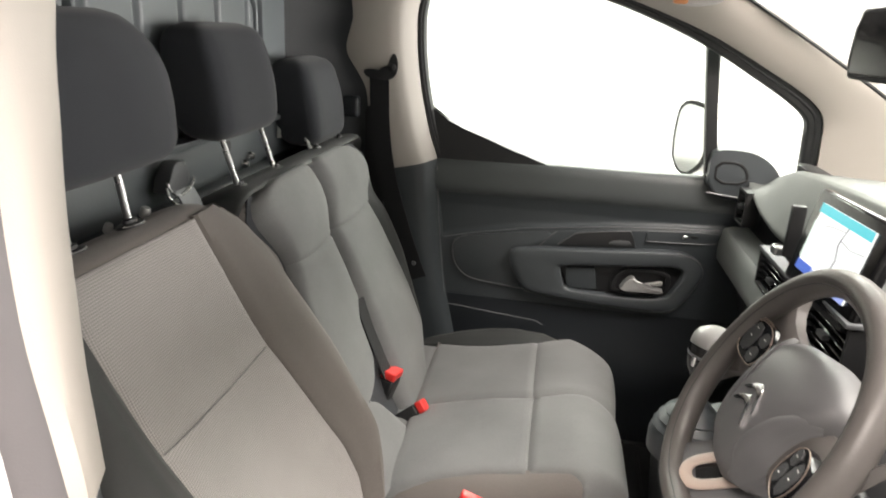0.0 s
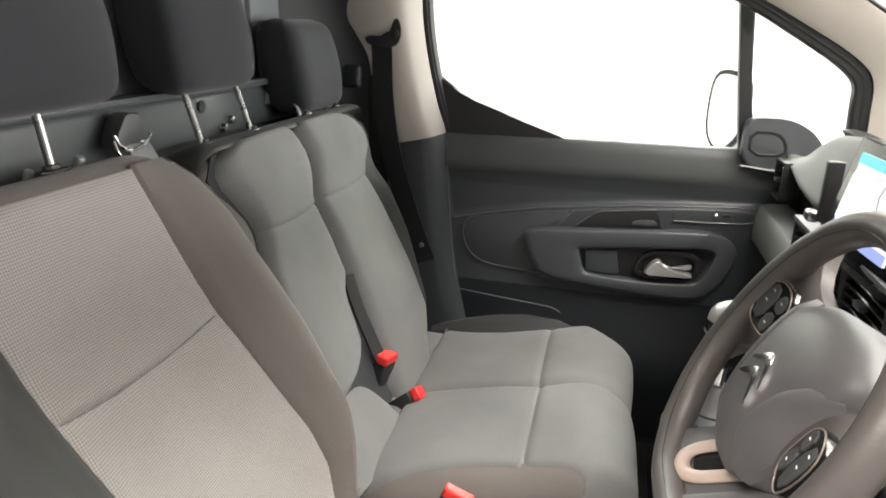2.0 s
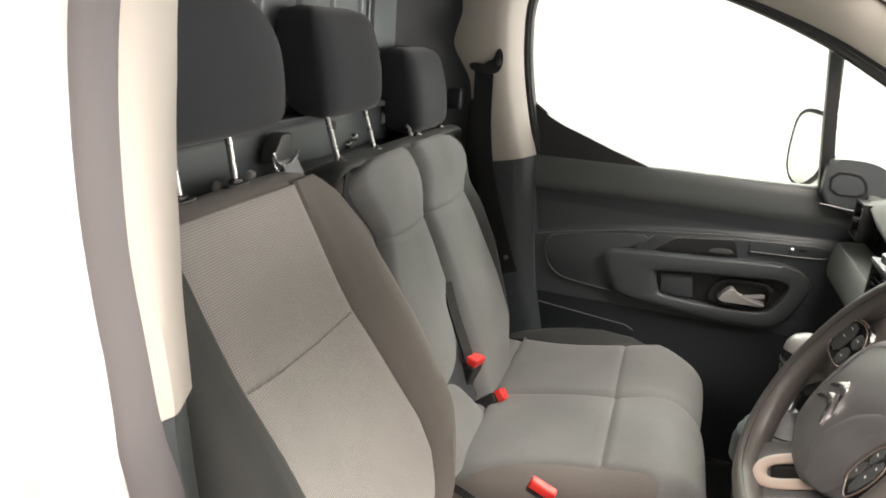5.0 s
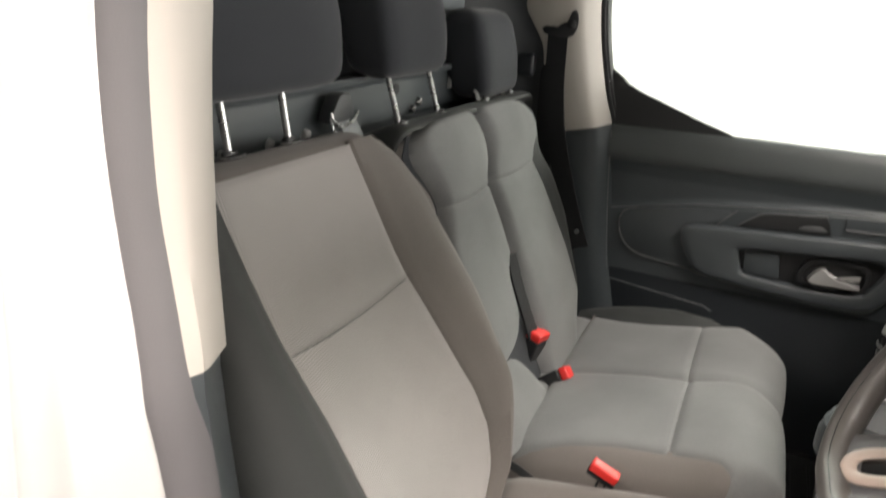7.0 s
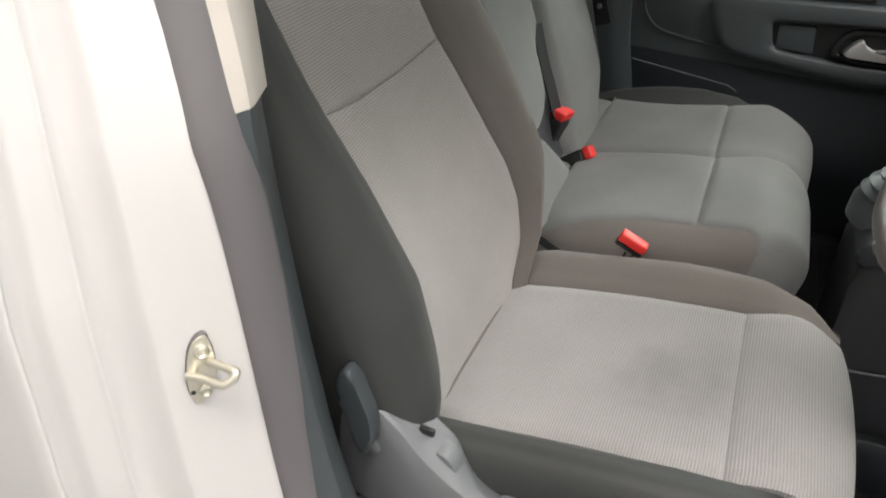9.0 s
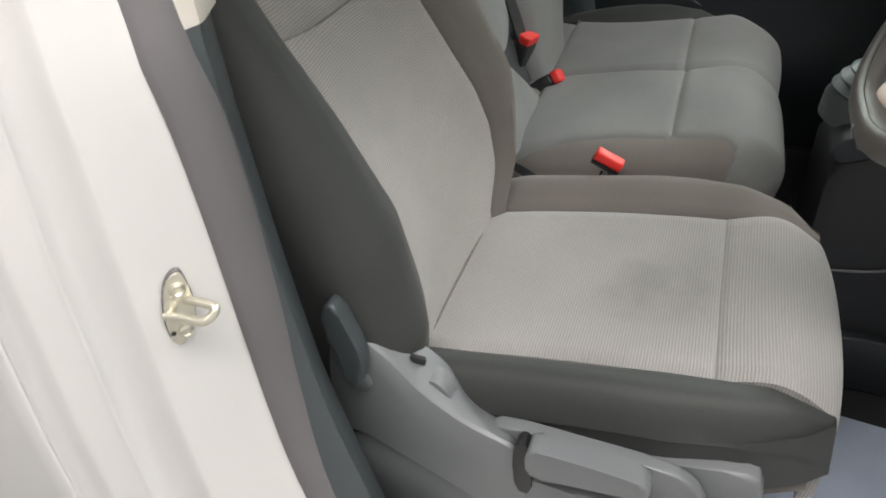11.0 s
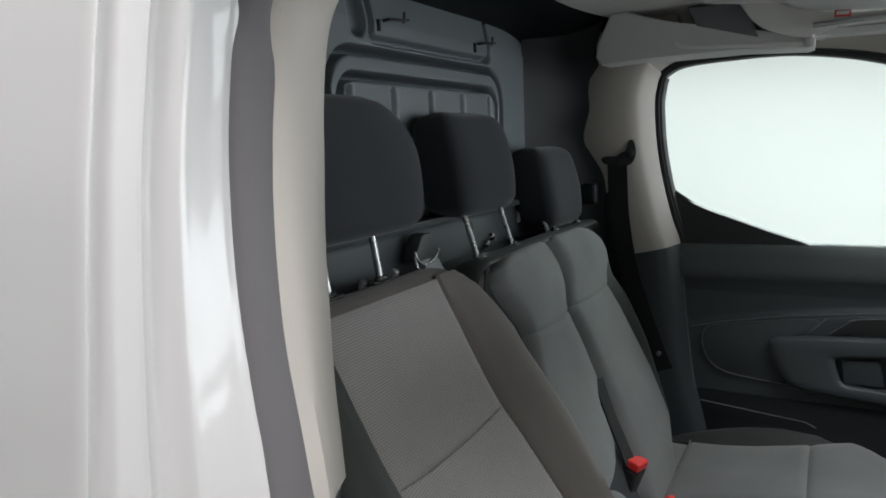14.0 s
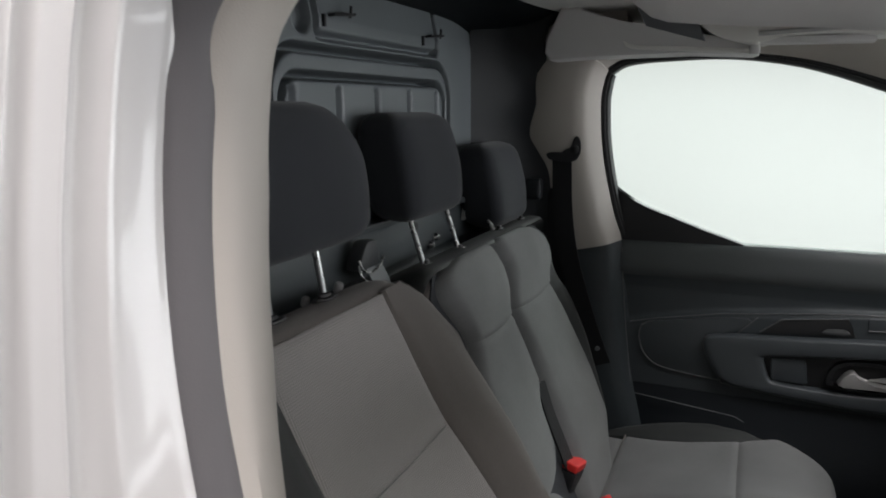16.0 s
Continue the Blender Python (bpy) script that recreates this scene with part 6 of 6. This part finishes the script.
U = smooth_line([low_spoke(0.013, 0.095, -0.002), low_spoke(0.013, 0.05, -0.002), low_spoke(0.011, 0.032, -0.002), low_spoke(0.004, 0.022, -0.002), low_spoke(-0.007, 0.019, -0.002), low_spoke(-0.018, 0.022, -0.002), low_spoke(-0.025, 0.032, -0.002), low_spoke(-0.027, 0.05, -0.002), low_spoke(-0.027, 0.095, -0.002)], 48)
part("spoke_insert", tube(U, 0.0075, 14, up=UP, flat=0.45), COPPER, sw, "satin beige spoke insert")
part("insert_recess", tube([low_spoke(-0.007, 0.03, -0.0045), low_spoke(-0.007, 0.095, -0.0045)], 0.013, 10, up=UP, flat=0.12), GLOSSB, sw, "dark recess")
# badge on the hub: two plain bright bent bars
for dv in (0.0, -0.017):
    bar = soft([(-0.026, -0.012 + dv), (-0.004, 0.010 + dv), (0.004, 0.010 + dv), (0.026, -0.012 + dv), (0.0215, -0.0135 + dv), (0.0, 0.0055 + dv), (-0.0215, -0.0135 + dv)], 1)
    part("badge_bar", prism([(y * 1.05, v * 1.05 + 0.014) for y, v in bar], "z", 0.008, 0.0150, 0.001, 2, m=WM), CHROME, hub, "bright bent bar")
part("column_shroud", tube([wheel(0, 0, -0.05), wheel(0, -0.01, -0.12), wheel(0, -0.02, -0.24)], 0.062, 24, flat=0.8), BLACKP, sw)
for y0, y1 in ((0.05, 0.13), (-0.05, -0.17)):
    part("column_stalk", tube([wheel(y0, 0.03, -0.05), wheel((y0 + y1) / 2, 0.04, -0.045), wheel(y1, 0.045, -0.04)], 0.009, 10), BLACKP, sw, "black column stalk")

# ---- belts and buckles ----
def ribbon(pts, width, thick, across, bm=None):
    """A flat strap along points, its width along the given direction."""
    own = bmesh.new()
    p = smooth_line(pts, 40)
    a = Vector(across).normalized()
    rows = []
    for i, q in enumerate(p):
        d = (p[min(i + 1, 39)] - p[max(i - 1, 0)]).normalized()
        s = (a - d * a.dot(d)).normalized()
        n = d.cross(s)
        rows.append([own.verts.new(q + s * width / 2 * e + n * thick / 2 * f) for e, f in ((-1, -1), (1, -1), (1, 1), (-1, 1))])
    for r, t in zip(rows, rows[1:]):
        for k in range(4):
            own.faces.new((r[k], r[(k + 1) % 4], t[(k + 1) % 4], t[k]))
    own.faces.new(rows[0])
    own.faces.new(rows[-1])
    return join(bm, own)


belt = thing("seat_belt", (-0.05, 0.62, 1.35), "black seat belt hanging from its anchor on the far pillar", "seat belt")
part("anchor", prism(soft([(-0.118, 1.334), (-0.108, 1.342), (-0.07, 1.340), (-0.055, 1.352), (-0.048, 1.376), (-0.040, 1.382), (-0.032, 1.370), (-0.030, 1.345), (-0.040, 1.322), (-0.058, 1.316), (-0.092, 1.320), (-0.106, 1.322)], 2), "y", 0.598, 0.622, 0.005, 3), BLACKP, belt, "black belt anchor")
part("anchor_bolt", lathe([(0.010, 0), (0.010, 0.006), (0.005, 0.010), (0.001, 0.0105)], Matrix.Translation((-0.044, 0.600, 1.348)) @ Matrix.Rotation(radians(90), 4, "X"), 14), BLACKP, belt)
part("webbing", ribbon([(-0.077, 0.605, 1.325), (-0.072, 0.606, 1.20), (-0.055, 0.612, 1.08), (-0.02, 0.625, 0.95), (0.015, 0.64, 0.84), (0.03, 0.645, 0.80)], 0.048, 0.003, (1, 0, 0.1)), WEBBING, belt, "black belt webbing")
part("webbing_rear", ribbon([(-0.092, 0.618, 1.325), (-0.09, 0.622, 1.10), (-0.085, 0.63, 0.80), (-0.08, 0.63, 0.6)], 0.046, 0.003, (1, 0, 0)), WEBBING, belt, "black belt webbing")
part("stop_button", lathe([(0.006, 0), (0.006, 0.004), (0.001, 0.005)], Matrix.Translation((0.02, 0.635, 0.845)) @ Matrix.Rotation(radians(90), 4, "X"), 12), GREYP, belt, "grey stop button")


def buckle(at, direction, across, size=(0.022, 0.05, 0.012), strap=True, label="black belt buckle with red release button on the bench"):
    """A belt buckle: black case, red push end, short strap."""
    t = thing("belt_buckle", at, label, "belt buckle", "belt buckles")
    d, s = Vector(direction).normalized(), Vector(across)
    s = (s - d * s.dot(d)).normalized()
    n = d.cross(s)
    m = Matrix(((s.x, d.x, n.x, at[0]), (s.y, d.y, n.y, at[1]), (s.z, d.z, n.z, at[2]), (0, 0, 0, 1)))
    w, l, h = size
    part("case", box(-w, w, -l, 0.0, -h, h, 0.005, 3, m=m), BLACKP, t)
    part("button", box(-w * 0.98, w * 0.98, 0.0015, 0.018, -h * 1.05, h * 1.05, 0.004, 3, m=m), REDP, t, "red release button")
    if strap:
        part("strap", box(-w * 0.8, w * 0.8, -l - 0.10, -l + 0.004, -0.003, 0.003, 0.002, m=m), WEBBING, t)
    return t


buckle((0.072, 0.176, 0.755), (0.25, 0.12, 0.96), (0.2, 1, 0), (0.025, 0.060, 0.015))
buckle((0.132, 0.178, 0.690), (0.75, 0.15, 0.55), (0.2, 1, -0.3), (0.020, 0.05, 0.012))
near_buckle = buckle((0.283, -0.135, 0.716), (0.36, 0.02, 0.93), (1, 0, -0.4), (0.023, 0.004, 0.009), False, "black belt buckle with red release button between the seats")
for dx in (-0.006, 0.006):
    part("stalk", tube([(0.285 + dx, -0.136, 0.705), (0.275 + dx, -0.138, 0.66), (0.268 + dx, -0.14, 0.62)], 0.0020, 8), BLACKP, near_buckle, "thin black stalk")
# the strap's black also stands for the shadow between the backrests
t = thing("belt_tongue_strap", (0.03, 0.15, 0.85), "belt strap against the middle backrest, black for the shadow in the gap", "belt strap")
part("strap", ribbon([(0.006, 0.160, 0.93), (0.030, 0.148, 0.875), (0.052, 0.150, 0.82), (0.068, 0.170, 0.76)], 0.032, 0.004, (0.2, 1, 0)), WEBBING, t)
t = thing("belt_end", (0.15, -0.145, 0.68), "black belt end beside the driver's cushion", "belt strap")
part("strap", ribbon([(0.115, -0.150, 0.70), (0.145, -0.142, 0.685), (0.175, -0.138, 0.668), (0.19, -0.138, 0.655)], 0.013, 0.003, (0, 0.4, 1)), WEBBING, t)
# belt outlet on the bench top
t = thing("belt_guide", (-0.19, -0.14, 1.19), "black belt outlet with bright tongue behind the backrests", "belt guide")
part("guide_horn", prism(soft([(-0.182, 1.205), (-0.176, 1.222), (-0.160, 1.243), (-0.150, 1.247), (-0.130, 1.245), (-0.127, 1.228), (-0.120, 1.210), (-0.150, 1.199)], 0), "x", -0.206, -0.180, 0.004, 2), DASHP, t, "dark grey wedge")
part("tongue", tube(smooth_line([(-0.179, -0.186, 1.222), (-0.176, -0.180, 1.208), (-0.175, -0.160, 1.199), (-0.175, -0.130, 1.205), (-0.178, -0.112, 1.216)], 18), 0.0020, 8), POSTM, t, "bright belt tongue")
part("tongue_lower", tube(smooth_line([(-0.179, -0.188, 1.215), (-0.174, -0.184, 1.195), (-0.172, -0.160, 1.184), (-0.172, -0.135, 1.184)], 14), 0.0018, 8), POSTM, t, "bright lower loop")
part("webbing", ribbon([(-0.180, -0.142, 1.205), (-0.172, -0.142, 1.192), (-0.166, -0.140, 1.175), (-0.165, -0.138, 1.15)], 0.048, 0.003, (0, 1, 0)), GREYP, t, "grey belt webbing")

# ---- door striker on the jamb ----
st = thing("door_striker", (0.035, -0.78, 0.93), "yellowed zinc door striker bolted to the white jamb", "door striker")
SN, SS = Vector((0.770, -0.638, 0)), Vector((0.638, 0.770, 0))


def jamb_at(a, z, h=0.0):
    return Vector((0.0325, -0.7798, 0.925)) + SS * a + Vector((0, 0, z)) + SN * h


SMT = Matrix(((SS.x, 0, SN.x, 0.0325), (SS.y, 0, SN.y, -0.7798), (0, 1, 0, 0.925), (0, 0, 0, 1)))
plate = soft([(0.011, 0.031), (0.0145, 0.028), (0.0167, 0.016), (0.0181, 0.002), (0.0152, -0.019), (0.0124, -0.030), (0.0025, -0.040), (-0.006, -0.044), (-0.0103, -0.036), (-0.0117, -0.020), (-0.0103, -0.006), (-0.006, 0.012), (-0.0018, 0.022), (0.0046, 0.029)], 1)
plate = [(0.003 + (a - 0.003) * 0.82, b * 0.95) for a, b in plate]
part("gasket", prism([(0.003 + (a - 0.003) * 1.07, b * 1.025) for a, b in plate], "z", -0.006, 0.0022, 0.0006, m=SMT), RUBBER, st, "grey gasket")
part("striker_plate", prism(plate, "z", 0.002, 0.005, 0.0012, m=SMT), ZINC, st, "yellowed zinc plate")
part("striker_loop", tube(smooth_line([jamb_at(0.0096, 0.001, 0.003), jamb_at(0.016, 0.003, 0.012), jamb_at(0.0235, 0.006, 0.024), jamb_at(0.0262, 0.0065, 0.029), jamb_at(0.0235, 0.003, 0.0315), jamb_at(0.017, -0.001, 0.031), jamb_at(0.0125, -0.003, 0.027), jamb_at(0.003, -0.0055, 0.014), jamb_at(-0.0074, -0.008, 0.003)], 40), 0.0036, 12), ZINC, st, "round striker loop")
for a, b, r in ((0.006, 0.015, 0.0065), (0.0032, -0.027, 0.006)):
    part("screw", lathe([(r, 0), (r, 0.002), (r * 0.7, 0.0035), (r * 0.5, 0.002), (0.001, 0.002)], Matrix.Translation(jamb_at(a, b, 0.0045)) @ Matrix(((SS.x, 0, SN.x, 0), (SS.y, 0, SN.y, 0), (0, 1, 0, 0), (0, 0, 0, 1))), 16), ZINC, st, "worn screw head")
part("rivet_hole", lathe([(0.002, 0), (0.002, 0.0008), (0.001, 0.0009)], Matrix.Translation(jamb_at(-0.006, -0.026, 0.005)) @ Matrix(((SS.x, 0, SN.x, 0), (SS.y, 0, SN.y, 0), (0, 1, 0, 0), (0, 0, 0, 1))), 10), RUBBERB, st, "dark hole")

# ---- overhead: header step, plate for the shaded stowage recess, sun visor, inner mirror ----
hs = thing("header_step", (0.12, 0.56, 1.56), "grey felt header ledge above the passenger door", "header ledge")
part("ledge", prism([(-0.097, 1.567), (-0.084, 1.550), (0.05, 1.556), (0.20, 1.557), (0.330, 1.549), (0.342, 1.553), (0.343, 1.562), (0.335, 1.571), (0.21, 1.598), (0.08, 1.618), (-0.02, 1.66), (-0.062, 1.66), (-0.092, 1.60)], "y", 0.50, 0.63, 0.006, 3), LINERD, hs, "grey felt ledge")
part("lip", tube(smooth_line([(0.075, 0.505, 1.585), (0.10, 0.502, 1.572), (0.20, 0.50, 1.564), (0.335, 0.50, 1.554)], 24), 0.005, 8), LINER, hs, "pale rounded lip")
part("end_cap", box(0.325, 0.345, 0.492, 0.52, 1.548, 1.566, 0.004), LINERD, hs, "grey end cap")
# no hollow here: a dark plate gives the recess its shade
part("stowage_recess", prism(soft([(0.102, 1.652), (0.122, 1.613), (0.242, 1.577), (0.231, 1.604), (0.205, 1.65)], 0), "y", 0.496, 0.56, 0.004), GREYP, hs, "dark plate for the shade in a stowage recess")
mould = part("header_moulding", prism(soft([(0.200, 1.655), (0.226, 1.614), (0.250, 1.592), (0.285, 1.576), (0.338, 1.564), (0.350, 1.578), (0.40, 1.583), (0.50, 1.583), (0.56, 1.572), (0.62, 1.585), (0.62, 1.615), (0.50, 1.602), (0.40, 1.604), (0.34, 1.614), (0.262, 1.634), (0.235, 1.662)], 1), "y", 0.490, 0.60, 0.006, 3), LINER, hs, "pale moulded header edge")
# a grey strip paints the shade below the pale moulding
part("moulding_gap", prism([(0.326, 1.570), (0.330, 1.582), (0.545, 1.580), (0.545, 1.566)], "y", 0.515, 0.57, 0.002), LINERD, hs, "grey strip for the shade under the moulding")
part("label_frame", prism([(0.376, 1.599), (0.376, 1.611), (0.404, 1.610), (0.404, 1.598)], "y", 0.486, 0.491, 0.0005), REDP, mould, "red-framed warning label")
part("label_face", prism([(0.379, 1.602), (0.379, 1.609), (0.401, 1.608), (0.401, 1.601)], "y", 0.4845, 0.487, 0.0003), WHITEP, mould, "white label face")
vis = thing("sun_visor", (0.5, 0.15, 1.60), "grey folded sun visor under the headliner", "sun visor")
part("visor_board", prism(soft([(0.30, -0.25), (0.30, 0.40), (0.335, 0.455), (0.54, 0.465), (0.64, 0.42), (0.68, 0.30), (0.70, -0.25)], 2), "z", 1.598, 1.618, 0.008, 3, m=Matrix.Translation((0.5, 0, 1.60)) @ Matrix.Rotation(radians(4), 4, "Y") @ Matrix.Translation((-0.5, 0, -1.60))), LINERD, vis, "grey vinyl visor board")
part("visor_rail", tube(smooth_line([(0.34, 0.478, 1.586), (0.44, 0.482, 1.590), (0.52, 0.482, 1.592), (0.60, 0.47, 1.585)], 16), 0.005, 10), SATIN, vis, "bright visor rail")
tab = thing("amber_tab", (0.50, -0.10, 1.53), "amber plastic tab with a black perforated patch under the visor", "plastic tab")
part("tab_body", box(0.490, 0.508, -0.108, -0.094, 1.497, 1.536, 0.004, 3), ORANGE, tab)
part("tab_patch", box(0.507, 0.516, -0.106, -0.096, 1.512, 1.532, 0.002), GREYP, tab, "grey perforated patch")
for k in range(6):
    part("patch_hole", lathe([(0.0014, 0), (0.0014, 0.0008), (0.0005, 0.001)], Matrix.Translation((0.510 + 0.003 * (k % 2), -0.106, 1.515 + 0.003 * k)) @ Matrix.Rotation(radians(90), 4, "X"), 8), BLACKP, tab, "black hole")
part("tab_holder", prism(soft([(0.500, 1.62), (0.500, 1.502), (0.506, 1.498), (0.540, 1.497), (0.553, 1.503), (0.562, 1.518), (0.580, 1.530), (0.61, 1.545), (0.62, 1.62)], 1), "y", -0.104, -0.02, 0.005, 3), LINERD, tab, "grey rounded holder")
dv = thing("sun_visor", (0.42, -0.3, 1.55), "grey vinyl sun visor folded up over the driver's place", "sun visor")
part("visor_board", prism(soft([(0.22, 1.552), (0.30, 1.543), (0.40, 1.536), (0.48, 1.527), (0.56, 1.529), (0.598, 1.541), (0.600, 1.556), (0.56, 1.552), (0.48, 1.549), (0.40, 1.557), (0.30, 1.564), (0.22, 1.570)], 1), "y", -0.50, -0.118, 0.006, 3), LINERD, dv, "grey vinyl visor board")
part("visor_hinge", tube([(0.57, -0.46, 1.545), (0.575, -0.465, 1.60), (0.58, -0.47, 1.67)], 0.008, 10), GREYP, dv, "grey hinge arm")
rv = thing("rear_view_mirror", (0.80, 0.0, 1.50), "black-backed inner mirror hanging from the windscreen", "mirror")
RM = Matrix.Translation((0.82, -0.03, 1.46)) @ Matrix.Rotation(radians(20), 4, "Z") @ Matrix.Rotation(radians(4), 4, "Y")
part("mirror_case", prism(soft([(-0.12, -0.046), (-0.122, 0.044), (-0.112, 0.052), (0.112, 0.052), (0.122, 0.044), (0.12, -0.046), (0.11, -0.052), (-0.11, -0.052)], 1), "x", 0.0, 0.030, 0.007, 3, m=RM), BLACKP, rv, "black mirror case")
# the pane's dark reflection is put into its colour as gloss black
part("mirror_pane", prism(soft([(-0.112, -0.040), (-0.114, 0.038), (-0.106, 0.045), (0.106, 0.045), (0.114, 0.038), (0.112, -0.040), (0.104, -0.045), (-0.104, -0.045)], 1), "x", -0.003, 0.002, 0.001, m=RM), GLOSSB, rv, "mirror glass made black for its dark reflection")
part("mirror_stem", tube([(0.84, -0.03, 1.47), (0.875, -0.02, 1.50), (0.885, -0.02, 1.515)], 0.012, 12), BLACKP, rv)
# mats on the cab floor
t = thing("floor_mat", (0.75, 0.25, 0.36), "black ribbed rubber floor mat", "floor mat")
part("mat_sheet", box(0.50, 1.05, -0.02, 0.66, 0.361, 0.368, 0.003), BLACKP, t)
for k in range(12):
    part("mat_rib", box(0.53 + k * 0.042, 0.536 + k * 0.042, 0.02, 0.62, 0.3685, 0.372, 0.001, 1), BLACKP, t)
t = thing("paper_mat", (0.80, -0.40, 0.36), "pale blue protective sheet on the driver's floor", "floor sheet")
part("sheet", slab(lambda u, v: Vector((0.56 + 0.50 * u, -0.66 + 0.46 * v, 0.372 + 0.004 * noise.noise(Vector((u * 5, v * 5, 1))))), 24, 24, (0, 0, -0.008)), MAT, t)
